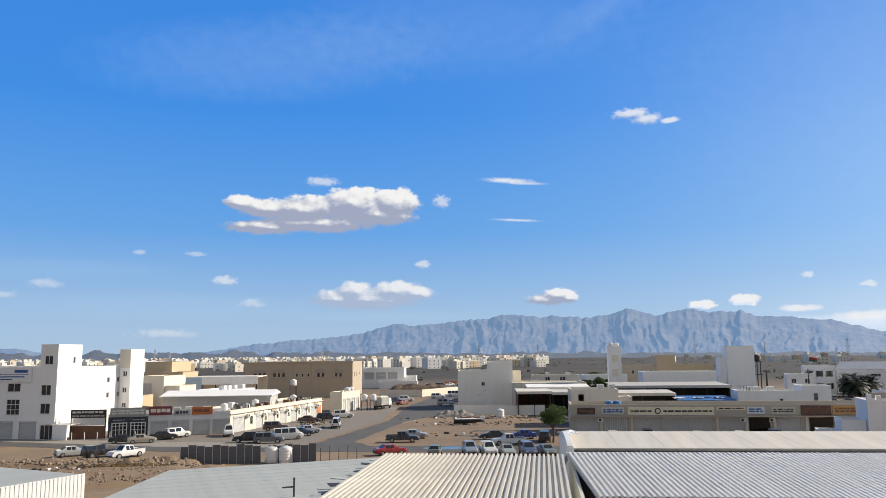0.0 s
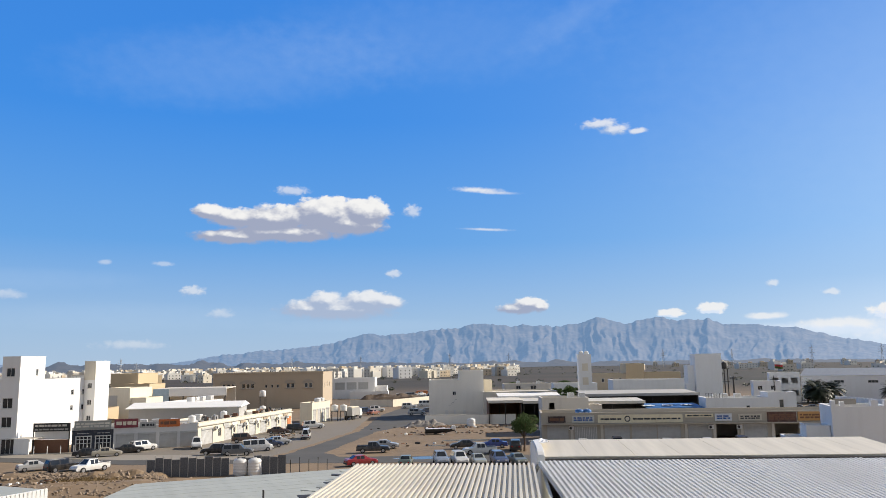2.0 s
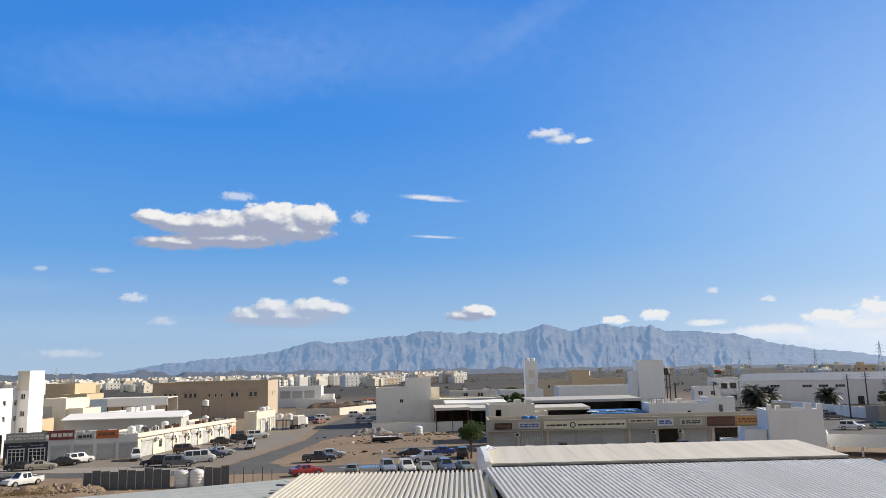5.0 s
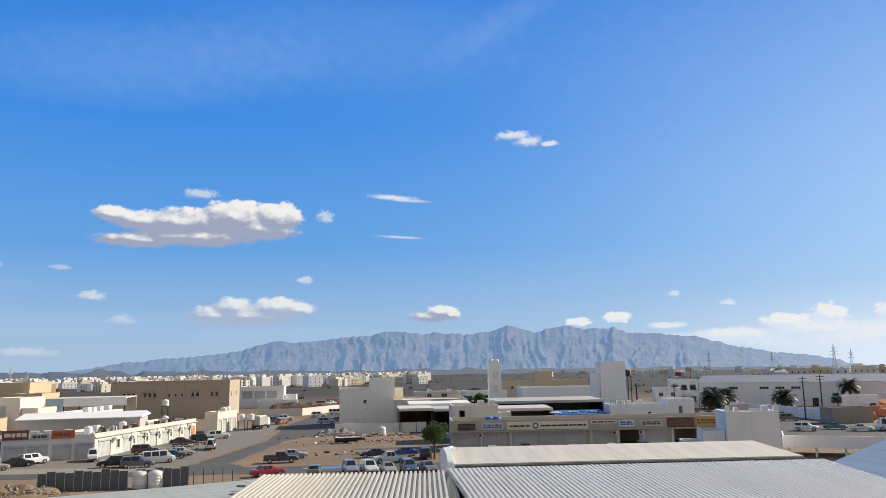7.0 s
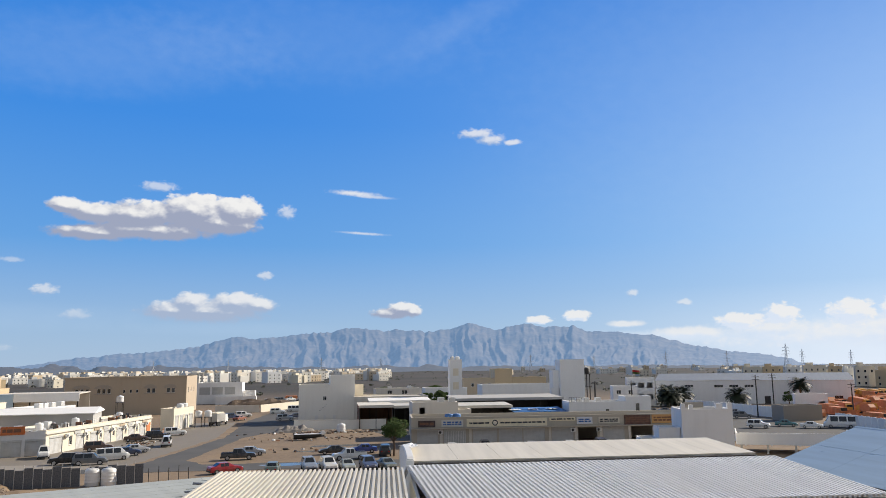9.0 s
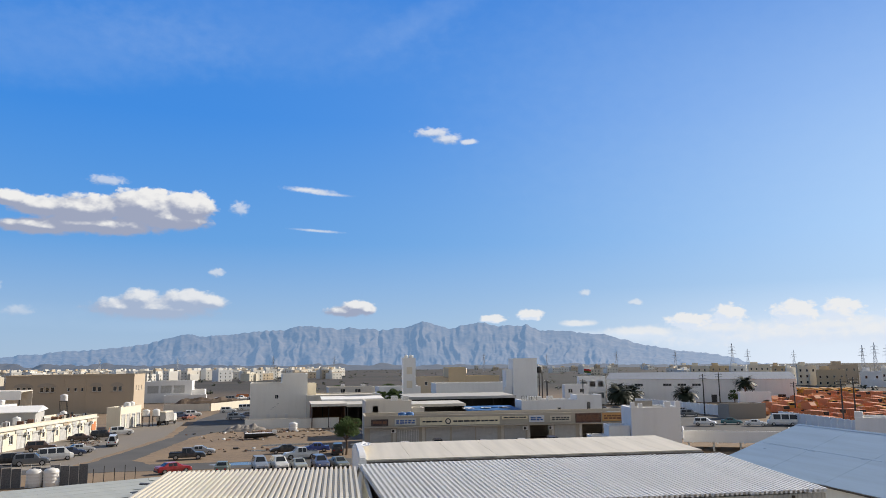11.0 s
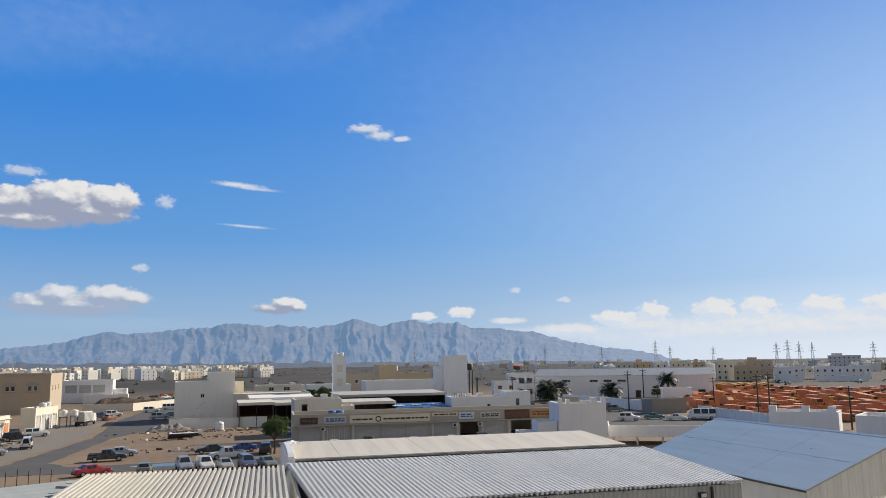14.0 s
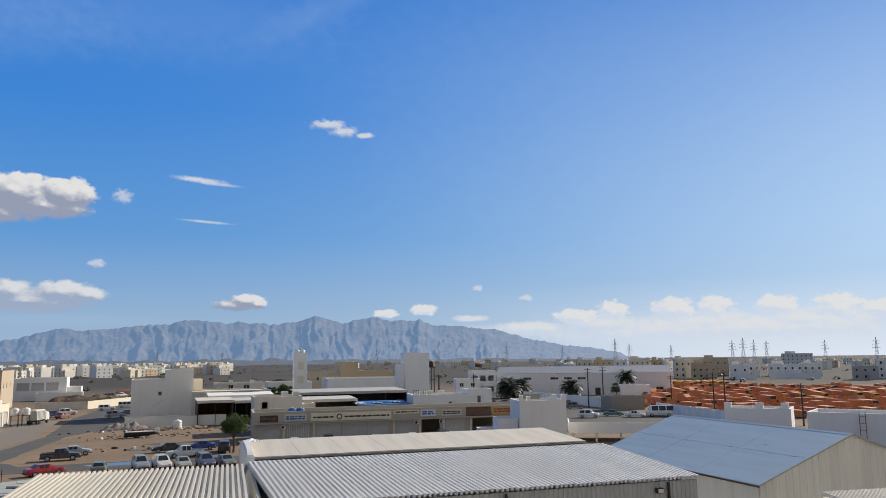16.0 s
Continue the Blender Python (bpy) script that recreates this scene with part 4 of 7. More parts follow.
def bars(parent, x0, x1, z0, z1, y, material, seed, rows=1):
    """Lettering too small to read, as plain bars on a board."""
    rnd = random.Random(seed)
    for r in range(rows):
        za, zb = z0 + (z1 - z0) * (r + 0.15) / rows, z0 + (z1 - z0) * (r + 0.85) / rows
        x = x0
        while x < x1:
            w = min(rnd.uniform(0.35, 1.1), x1 - x)
            if w > 0.12:
                one_box("lettering", (x, x + w, y - 0.02, y, za + rnd.uniform(0, 0.12) * (zb - za), zb), material, parent)
            x += w + rnd.uniform(0.08, 0.22)


def sign(parent, x0, x1, z0, z1, colour, text=None, rows=1, label="", seed=1, y=-0.004, pad=0.3):
    s = one_box("signboard", (x0, x1, y - 0.16, y, z0, z1), M_FLATPAINT, parent, label)
    s.color = (*colour, 1)
    if text:
        bars(s, x0 + pad, x1 - pad, z0 + (z1 - z0) * 0.2, z1 - (z1 - z0) * 0.2, y - 0.161, text, seed, rows)
    return s


def ac_unit(at, big=1.0):
    t = thing("air_conditioner", "dusty white air conditioner unit outdoors", "air conditioner", at, "air conditioners")
    one_box("casing", (-0.45 * big, 0.45 * big, -0.18 * big, 0.18 * big, 0.05, 0.7 * big), M_TANK, t, bevel=0.02)
    bm = bmesh.new()
    tube(bm, (-0.12 * big, -0.185 * big, 0.38 * big), (-0.12 * big, -0.2 * big, 0.38 * big), 0.24 * big, sides=16)
    part("fan_grille", bm, M_TRIM, t)
    for x in (-0.35, 0.3):
        one_box("foot", (x * big, (x + 0.06) * big, -0.18 * big, 0.18 * big, 0, 0.06), M_STEEL, t)
    return t


def air_box(at, label="white metal air cooler on the roof"):
    t = thing("air_cooler", label, "air cooler", at, "rooftop coolers")
    one_box("casing", (-0.65, 0.65, -0.6, 0.6, 0.12, 1.35), M_TANK, t, bevel=0.03)
    for i in range(5):
        one_box("louvre", (-0.55, 0.55, -0.63, -0.603, 0.3 + i * 0.2, 0.38 + i * 0.2), M_GREYWALL, t)
    for x in (-0.55, 0.45):
        for y in (-0.5, 0.4):
            one_box("leg", (x, x + 0.1, y, y + 0.1, 0, 0.13), M_STEEL, t)
    return t


def on(base, x, y, z, rz=0.0):
    return base.matrix_basis @ pose(x, y, z, 0, 0, rz)


def shops_right():
    b = thing("shop_row", "row of single-storey shops with closed shutters and a long sign fascia", "shop", pose(22.2, 137.2, 0, 0, 0, -7.5))
    doors = ((1.0, 3.7), (5.8, 3.9), (11.0, 4.3), (15.7, 4.2), (20.1, 3.9), (25.3, 3.9), (30.1, 3.5), (34.7, 3.9), (39.9, 3.9))
    holes = [("front", x, 0, w, 2.9, "dark" if x in (30.1, 39.9) else "shutter") for x, w in doors] + [("front", 44.8, 0, 3.2, 2.8, "dark")]
    block(b, 0, 0, 52.3, 10, 5.0, M_SHOP, holes, 0.6)
    one_box("canopy", (-0.1, 52.4, -1.1, -0.05, 3.06, 3.22), M_SHOP, b)
    for k in range(13):
        one_box("gate_bar", (5.95 + k * 0.3, 6.02 + k * 0.3, -0.08, -0.02, 0.0, 2.8), M_TANK, b)
    cream, dark, tan = (0.80, 0.72, 0.52), (0.05, 0.03, 0.03), (0.55, 0.30, 0.10)
    sign(b, 1.20, 4.25, 3.4, 4.5, dark, M_RUST, 1, "dark brown shop sign", 2, -0.055)
    sign(b, 5.37, 9.25, 3.4, 4.6, (0.60, 0.60, 0.55), M_TEXTBLUE, 2, "pale shop sign with blue lettering", 3, -0.055)
    s = sign(b, 9.90, 24.42, 3.3, 4.7, cream, None, 1, "long cream shop sign with dark lettering and a round emblem", 4, -0.055)
    bars(s, 10.36, 14.15, 3.75, 4.15, -0.217, M_TEXT, 8)
    bars(s, 15.91, 24.05, 3.75, 4.15, -0.217, M_TEXT, 9)
    bm = bmesh.new()
    tube(bm, (14.98, -0.216, 3.98), (14.98, -0.25, 3.98), 0.52, sides=20)
    em = part("emblem", bm, M_TEXT, s)
    bm = bmesh.new()
    tube(bm, (14.98, -0.251, 3.98), (14.98, -0.265, 3.98), 0.34, sides=20)
    part("emblem_disc", bm, M_CREAM, em)
    sign(b, 24.88, 29.60, 4.1, 4.7, cream, M_TEXT, 1, "", 5, -0.055)
    sign(b, 29.88, 32.74, 3.5, 4.7, (0.70, 0.72, 0.74), M_TEXTBLUE, 2, "white shop sign with blue lettering", 6, -0.055)
    sign(b, 33.86, 37.74, 3.5, 4.6, (0.62, 0.58, 0.48), M_TEXT, 2, "", 7, -0.055)
    sign(b, 38.66, 43.48, 3.2, 4.9, (0.10, 0.045, 0.03), M_RUST, 3, "dark brown shop sign", 10, -0.055)
    sign(b, 43.75, 48.29, 3.4, 4.9, tan, M_RUST, 2, "orange-brown shop sign", 11, -0.055)
    sign(b, 48.5, 51.8, 3.4, 4.7, (0.02, 0.02, 0.022), M_OFFWHITE, 1, "black shop sign with pale lettering", 13, -0.055)
    for x in (5.1, 10.3, 24.7, 29.5, 34.1, 39.3):
        one_box("pilaster", (x, x + 0.45, -0.14, -0.004, 0, 3.05), M_OFFWHITE, b)
    for x in (5.2, 29.1, 33.8, 44.2):
        ac_unit(on(b, x, -0.4, 2.1, 0))
    for x, y in ((6.9, 2.2), (8.3, 2.4)):
        water_tank(on(b, x, y, 4.4), 0.75, 1.15, "small blue plastic tank on a shop roof", M_TARP)
    # leftovers and materials stored along the roof edge
    rnd = random.Random(12)
    for i in range(9):
        x = 12 + i * 4.2 + rnd.uniform(-1, 1)
        t = thing("roof_lumber", "loose pale boards and pipes stored on a flat roof", "boards", on(b, x, rnd.uniform(1, 4), 4.4, rnd.uniform(-12, 12)), "roof leftovers")
        for k in range(4):
            one_box("board", (0, rnd.uniform(1.5, 4), k * 0.32, k * 0.32 + 0.22, 0.0, rnd.uniform(0.06, 0.5)), (M_CREAM, M_TANK, M_BLOCK, M_BLUESHEET)[(i + k) % 4], t)
    return b


def shops_left():
    b = thing("shop_row", "grey row of shuttered shops with coloured signs above", "shop", pose(-59.4, 137.4, 0, 0, 0, 16.7))
    holes = [("front", 0.6, 0.1, 2.5, 2.5, "win31"), ("front", 3.7, 0.1, 2.5, 2.5, "win31")]
    holes += [("front", x, 0, 3.0, 2.8, "shutter") for x in (7.0, 10.6, 14.2, 17.7)]
    block(b, 0, 0, 20.8, 9, 4.0, M_PALEGREY, holes, 0.4)
    for x0 in (0.6, 3.7):
        for k in range(5):
            one_box("door_stile", (x0 + 0.02 + k * 0.59, x0 + 0.12 + k * 0.59, 0.0, 0.08, 0.1, 2.6), M_TANK, b)
        for z in (0.12, 2.0, 2.46):
            one_box("door_rail", (x0 + 0.125, x0 + 2.375, 0.02, 0.06, z, z + 0.09), M_TANK, b)
    navy = (0.02, 0.03, 0.05)
    f = one_box("shopfront", (0.0, 6.6, -0.06, -0.004, 2.65, 3.6), M_FLATPAINT, b, "dark navy shopfront panel")
    f.color = (*navy, 1)
    for x0, x1 in ((0.0, 0.55), (3.15, 3.65), (6.25, 6.6)):
        q = one_box("shopfront_post", (x0, x1, -0.06, -0.004, 0, 2.645), M_FLATPAINT, b)
        q.color = (*navy, 1)
    bars(f, 0.8, 2.8, 2.95, 3.15, -0.062, M_GREYWALL, 3)
    bars(f, 4.0, 6.0, 2.95, 3.15, -0.062, M_GREYWALL, 4)
    sign(b, 0.3, 6.2, 3.7, 5.2, (0.33, 0.34, 0.31), M_OFFWHITE, 2, "grey-green shop sign", 5, -0.064)
    sign(b, 6.7, 10.6, 3.75, 5.3, (0.22, 0.035, 0.05), M_CREAM, 1, "dark red shop sign", 6, -0.064)
    sign(b, 10.9, 13.6, 3.6, 4.6, (0.42, 0.42, 0.40), M_TEXT, 1, "", 7, -0.064)
    sign(b, 14.0, 17.6, 3.65, 5.0, (0.55, 0.14, 0.03), M_RUST, 1, "faded orange shop sign", 8, -0.064)
    for x in (10.25, 13.85, 17.4):
        one_box("pilaster", (x - 0.1, x + 0.25, -0.12, -0.004, 0, 3.5), M_PALEGREY, b)
    for x, y in ((11.4, 2.2), (13.4, 2.4), (16.6, 2.6)):
        air_box(on(b, x, y, 3.6, 0))
    for x in (18.4, 19.6):
        ac_unit(on(b, x, 0.6, 3.6), 0.9)
    return b


def yard_front_left():
    """The brown gate and black sign between the white block and the shops."""
    b = thing("yard_gate", "brown sheet gate under a black sign with pale lettering", "gate", pose(-65.9, 136.9, 0, 0, 0, 3))
    one_box("gate_panel", (0, 6.0, 0, 0.15, 0, 2.2), M_RUST, b, bevel=0.02)
    one_box("wall", (0.2, 6.0, 0.5, 0.75, 2.2, 4.4), M_WHITE, b)
    s = one_box("signboard", (0.2, 6.3, -0.3, -0.1, 3.6, 5.0), M_TRIM, b)
    bars(s, 0.5, 6.0, 4.3, 4.8, -0.302, M_OFFWHITE, 3)
    bars(s, 0.5, 6.0, 3.75, 4.1, -0.302, M_GREYWALL, 4)
    one_box("post", (0.2, 0.35, -0.25, -0.1, 0, 3.59), M_STEEL, b)
    one_box("post", (6.1, 6.25, -0.25, -0.1, 0, 3.59), M_STEEL, b)
    for k in range(7):
        p = thing("bollard", "thin white bollard post before the shops", "bollard", pose(-64.4 + k * 2.1, 134.6 + 0.25 * k, 0), "white bollards")
        bm = bmesh.new()
        tube(bm, (0, 0, 0), (0, 0, 1.25), 0.06)
        tube(bm, (0, 0, 1.25), (0, 0, 1.31), 0.08)
        part("post", bm, M_TANK, p)


def workshops():
    b = thing("shop_row", "long cream row of workshops facing a side street", "workshop", pose(-39.6, 143.3, 0, 0, 0, 75.5))
    holes = [("front", 1.4, 0, 4.2, 3.0, "shutter"), ("front", 7.6, 1.0, 1.2, 1.6, "win1")]
    for i in range(6):
        holes += [("front", 10.0 + i * 5.2, 0, 3.0, 2.7, "shutter"), ("front", 13.6 + i * 5.2, 1.2, 0.9, 1.1, "win1")]
    block(b, 0, 0, 42, 9, 4.1, M_CREAM, holes, 0.4)
    one_box("eave", (-0.1, 42.1, -0.35, -0.05, 3.45, 3.6), M_OFFWHITE, b)
    one_box("orange_door", (39.5, 41.4, -0.1, -0.004, 0, 2.6), M_ORANGE, b, "rusty orange sheet door")
    for k in range(9):
        q = one_box("wall_sign", (9.4 + k * 3.5, 11.6 + k * 3.5, -0.14, -0.004, 2.8, 3.3), M_FLATPAINT, b)
        q.color = ((0.5, 0.5, 0.48, 1), (0.75, 0.74, 0.7, 1), (0.45, 0.36, 0.26, 1))[k % 3]
    for i, x in enumerate((6.4, 12.9, 18.2, 23.4, 28.6, 33.8, 38.9)):
        ac_unit(on(b, x, -0.35, 2.2 if i else 2.4))
    for i, (x, y) in enumerate(((4, 3.5), (9, 5), (17, 4), (26, 5), (35, 4))):
        (air_box if i % 2 else water_tank)(on(b, x, y, 3.7))
    rnd = random.Random(3)
    for i in range(26):
        t = thing("roof_junk", "scrap timber and parts heaped on the workshop roof", "scrap", on(b, 7 + i * 1.32, rnd.uniform(0.8, 5.5), 3.7, rnd.uniform(0, 90)), "roof leftovers")
        for k in range(3):
            one_box("piece", (-rnd.uniform(0.3, 1.0), rnd.uniform(0.3, 1.0), -0.3 + k * 0.3, -0.05 + k * 0.3, 0, rnd.uniform(0.2, 1.1)), (M_TANK, M_RUST, M_STEEL, M_TANK, M_BLOCK)[(i * 3 + k) % 5], t)
    # a second, taller part of the row
    c = thing("shop_row", "white workshop building with a raised roof room", "workshop", pose(-47.0, 168, 0, 0, 0, 75.5))
    block(c, 0, 0, 12, 8, 6.8, M_WHITE, [("front", 3, 4.2, 1.2, 1.2, "win1")], 0.4)
    for x in (1.4, 3.4, 6.0, 9.5):
        air_box(on(c, x, 2.0, 6.4))
    d = thing("gatehouse", "cream gate building with tall ribbed doors", "workshop", pose(-25.4, 192, 0, 0, 0, 75))
    block(d, 0, 0, 12.2, 3.2, 5.0, M_CREAM, [("front", 0.7 + k * 2.9, 0, 2.1, 3.4, "shutter") for k in range(4)], 0.4)
    for i, (x, y) in enumerate(((7.5, 1.6), (10.0, 1.6))):
        water_tank(on(d, x, y, 4.6), 0.8, 1.3)


shops_right()
shops_left()
yard_front_left()
workshops()

# white box building with stub piers on its roof, and the low step beside it
B = simple("commercial_building", "white plastered two-storey building with stub piers on the roof", 59.6, 109.5, 7.6, 8, 7.0, M_WHITE, -17, (), 0.9)
for x, w, z in ((0.0, 0.6, 0.8), (1.2, 0.6, 0.65), (5.2, 0.9, 0.85), (6.9, 0.7, 0.9)):
    one_box("roof_pier", (x, x + w, 0.0, 0.7, 7.095, 7.1 + z), M_WHITE, B)
one_box("roof_beam", (1.9, 5.0, 7.2, 7.5, 6.95, 7.8), M_BLOCK, B)
block(B, -3.3, 1.2, 3.2, 5, 4.2, M_WHITE, (), 0.3)
block(B, -6.2, 1.6, 2.8, 4, 2.6, M_WHITE, (), 0.3)

# flat canopy with a deep white parapet
C = thing("canopy", "open flat canopy edged with a deep white parapet", "canopy", pose(69.5, 111.0, 0, 0, 0, -31))
for (x0, x1, y0, y1) in ((0, 4.6, 0, 0.2), (4.605, 17, 0.0, 0.2), (0, 0.2, 0.205, 9), (16.8, 17, 0.205, 9)):
    one_box("parapet", (x0, x1, y0, y1, 1.4, 3.2), M_WHITE, C, bevel=0.01)
one_box("deck", (0.21, 16.79, 0.21, 9, 1.5, 1.75), M_ROOFTOP, C)
for x in (0.6, 4.4, 8.4, 12.4, 16.2):
    one_box("column", (x, x + 0.3, 0.35, 0.65, 0, 1.495), M_OFFWHITE, C)
    one_box("drain_spout", (x + 0.6, x + 0.85, -0.12, -0.004, 1.25, 1.42), M_TANK, C)
W2 = thing("boundary_wall", "long low white wall beside parked cars", "wall", pose(79, 130, 0, 0, 0, -32))
one_box("panel", (0, 26, 0, 0.25, 0, 1.2), M_WHITE, W2)

# white parapet walls of the next roofs
D = simple("commercial_building", "low white building with stub piers along its roof edge", 96.0, 103.6, 10.4, 7, 4.9, M_WHITE, -51, (), 0.7)
for x in (0.0, 5.0, 8.9):
    one_box("roof_pier", (x, x + 1.2, 0.0, 0.6, 4.995, 5.9), M_WHITE, D)
E2 = simple("commercial_building", "low white building with a blank wall and a frame beside it", 98.7, 88.9, 26, 9, 4.95, M_WHITE, -58, (), 0.7)
for x in (7.2, 8.0):
    one_box("frame_post", (x, x + 0.09, -0.6, -0.51, 0, 5.3), M_RUST, E2)
for z in (2.6, 3.6, 4.6):
    one_box("frame_rail", (7.15, 8.15, -0.5, -0.42, z, z + 0.06), M_RUST, E2)
# sheds between the shops and the towers


def open_shed(x, y, w, d, h, rz, label, roof_mat, back_mat=None, drop=0.6):
    """A shed open to the front on posts, with a thin sheet roof and a deep fascia."""
    s = thing("open_shed", label, "shed", pose(x, y, 0, 0, 0, rz))
    bm = bmesh.new()
    prism(bm, [(-0.3, h - drop), (d, h), (d, h - 0.12), (-0.3, h - drop - 0.12)], -0.2, w + 0.2, "x")
    part("roof", bm, roof_mat, s)
    one_box("fascia", (-0.2, w + 0.2, -0.42, -0.31, h - drop - 0.55, h - drop + 0.05), roof_mat, s)
    # without back_mat the walls are near black, standing in for deep shade inside
    one_box("back_wall", (0, w, d - 0.3, d - 0.1, 0, h - 0.2), back_mat or M_STEEL, s)
    for xx in (0.0, w - 0.2):
        one_box("side_wall", (xx, xx + 0.2, 0.3, d - 0.31, 0, h - drop - 0.2), back_mat or M_STEEL, s)
    n = max(2, int(w / 5))
    for i in range(n + 1):
        xx = (w - 0.2) * i / n
        one_box("post", (xx, xx + 0.15, -0.1, 0.05, 0, h - drop - 0.13), M_STEEL, s)
    for i in range(int(w / 3.2)):
        one_box("stored_box", (1 + i * 3.1, 3 + i * 3.1, d * 0.5, d * 0.5 + 1.5, 0, 1.0 + (i * 7 % 5) * 0.35), (M_RUST, M_BLOCK, M_TANK, M_ORANGE)[i % 4], s)
    return s


open_shed(16.9, 179, 7.7, 12, 5.6, -3, "open shed with a pale roof and dark inside", M_OFFWHITE, M_RUST, 0.2)
open_shed(24.9, 178.2, 5.0, 12, 5.4, -3, "open shed with a torn sheet roof", M_CREAMSHEET, None, 0.2)
open_shed(38.6, 176.5, 26, 12, 7.0, -4, "long open workshop, dark inside, with a grey roof edge", M_GREYWALL, None, 0.4)
open_shed(35.4, 165, 13.4, 8, 5.9, -4, "open shed with a cream sheet roof behind the shops", M_CREAMSHEET, None, 0.35)
open_shed(48.6, 161, 11.4, 8, 4.7, -5, "open shed covered with blue tarpaulin", M_TARP, None, 0.5)
for i in range(5):
    t = thing("tarpaulin", "crumpled blue tarpaulin lying on a shed roof", "tarpaulin", pose(49.4 + i * 2.1, 163.5 + (i % 2) * 1.6, 4.45, 3, 0, i * 37), "blue tarpaulins")
    bm = bmesh.new()
    g = [[bm.verts.new((u * 0.34 - 1.2, v * 0.3 - 1.0, 0.05 + 0.30 * abs(noise.noise((u * 0.7, v * 0.7, i * 3.0))))) for v in range(8)] for u in range(8)]
    for p, q in zip(g, g[1:]):
        for v in range(7):
            bm.faces.new((p[v], q[v], q[v + 1], p[v + 1]))
    part("sheet", bm, M_TARP if i % 2 else M_TANK, t)
open_shed(20.5, 190.6, 15, 7, 6.4, -3, "open shed with a white sheet roof", M_WHITE, M_OFFWHITE, 0.5)
simple("warehouse", "long low white shed roof", 17.5, 199, 19, 16, 6.6, M_OFFWHITE, -3, (), 0.2)
F = simple("commercial_building", "low white building with a door and rooftop coolers", 25.0, 153, 9.2, 9, 6.9, M_OFFWHITE, -5, [("front", 1.4, 3.9, 1.1, 2.1, "dark"), ("front", 1.4, 0, 1.2, 2.1, "door")], 0.4)
for x in (6.0, 8.2):
    air_box(on(F, x, 2.5, 6.5))
block(F, 9.3, 0.6, 2.6, 5, 5.4, M_OFFWHITE, (), 0.3)
G = simple("commercial_building", "long white low building with a ventilator grille", 58.0, 225, 24, 14, 8.4, M_WHITE, -8, [("front", 9, 4.6, 4.5, 1.1, "win2")], 0.5)
H = simple("commercial_building", "sand-coloured building with a higher tan block behind the sheds", 62.0, 268, 30, 18, 9.6, M_SANDWALL, -6, rows_of("front", (3, 6, 9), (6.8,), 1.0, 1.3, "win0"), 0.4)
block(H, 11.5, -0.6, 6.2, 12, 13.0, M_TAN, (), 0.5)
block(H, 17.75, -0.6, 12.3, 10, 9.9, M_TAN, (), 0.5)
simple("house", "small white house with a flat roof", 45.5, 252, 14, 10, 7.0, M_WHITE, -4, [("front", 4, 3.8, 2.4, 2.0, "win1")], 0.4)
J = simple("commercial_building", "off-white building with rooftop units", 31, 268, 16, 14, 6.6, M_OFFWHITE, -3, [("front", 9, 4.5, 2.0, 1.6, "win1"), ("front", 4, 4.5, 1.6, 1.6, "win1")], 0.4)
for x in (5, 12):
    air_box(on(J, x, 3, 6.2))
simple("commercial_building", "white building with an open upper terrace", 114.5, 246, 9, 8, 9.4, M_WHITE, -20, rows_of("front", (0.8, 3.6, 6.4), (2.2, 6.0), 1.9, 1.8, "dark"), 0.4)
R = simple("commercial_building", "low white flat-roofed rooms behind the shops", 60.6, 160, 12.5, 8, 6.0, M_WHITE, -10, [("front", 8, 3.6, 0.8, 0.9, "win0")], 0.5)
simple("house", "white stepped house with roof rooms", 105.5, 238, 8, 8, 7.0, M_WHITE, -18, rows_of("front", (1.2, 5), (4.4,), 1.4, 1.3, "win1"), 0.4)

block(R, 12.55, 0.6, 5.6, 6, 7.0, M_WHITE, [("front", 2.2, 3.6, 0.9, 2.0, "win0")], 0.4)
for x, y in ((2.4, 2.0), (4.2, 2.2), (7.0, 3.0)):
    air_box(on(R, x, y, 5.5))
for k in range(7):
    one_box("railing_post", (0.05 + k * 0.55, 0.11 + k * 0.55, 0.05, 0.11, 6.095, 7.0), M_STEEL, R)
one_box("handrail", (0.05, 3.45, 0.04, 0.12, 7.003, 7.06), M_STEEL, R)

# boundary wall before the cream block
Wc = thing("boundary_wall", "low plastered boundary wall along waste ground", "wall", pose(2.2, 181, 0, 0, 0, -4))
one_box("panel", (0, 21, 0, 0.25, 0, 2.2), M_BONE, Wc)
one_box("coping", (-0.05, 21.05, -0.05, 0.3, 2.203, 2.3), M_OFFWHITE, Wc)
Wl = thing("boundary_wall", "tall cream boundary wall along the road", "wall", pose(-7.5, 262, 0, 0, 0, 60))
one_box("panel", (0, 30, 0, 0.25, 0, 2.4), M_CREAM, Wl)
Wm = thing("boundary_wall", "plain cream wall behind parked cars", "wall", pose(-22, 262, 0, 0, 0, 0))
one_box("panel", (0, 14, 0, 0.25, 0, 2.4), M_OFFWHITE, Wm)

# middle-left houses and the open canopy hall
Ha = simple("house", "cream house with a blank grey panel on its wall", -68.9, 176, 5.6, 9, 9.8, M_CREAM, -12, (), 0.4)
one_box("grey_panel", (0.3, 2.6, -0.06, -0.004, 0, 8.2), M_GREYWALL, Ha)
block(Ha, 5.7, 0.5, 3.6, 7, 7.6, M_CREAM, (), 0.3)
K = simple("house", "tan house of stepped blocks", -78.7, 203, 7.6, 10, 12.8, M_TAN, -10, [("front", 5, 8.4, 1.0, 1.2, "win1")], 0.4)
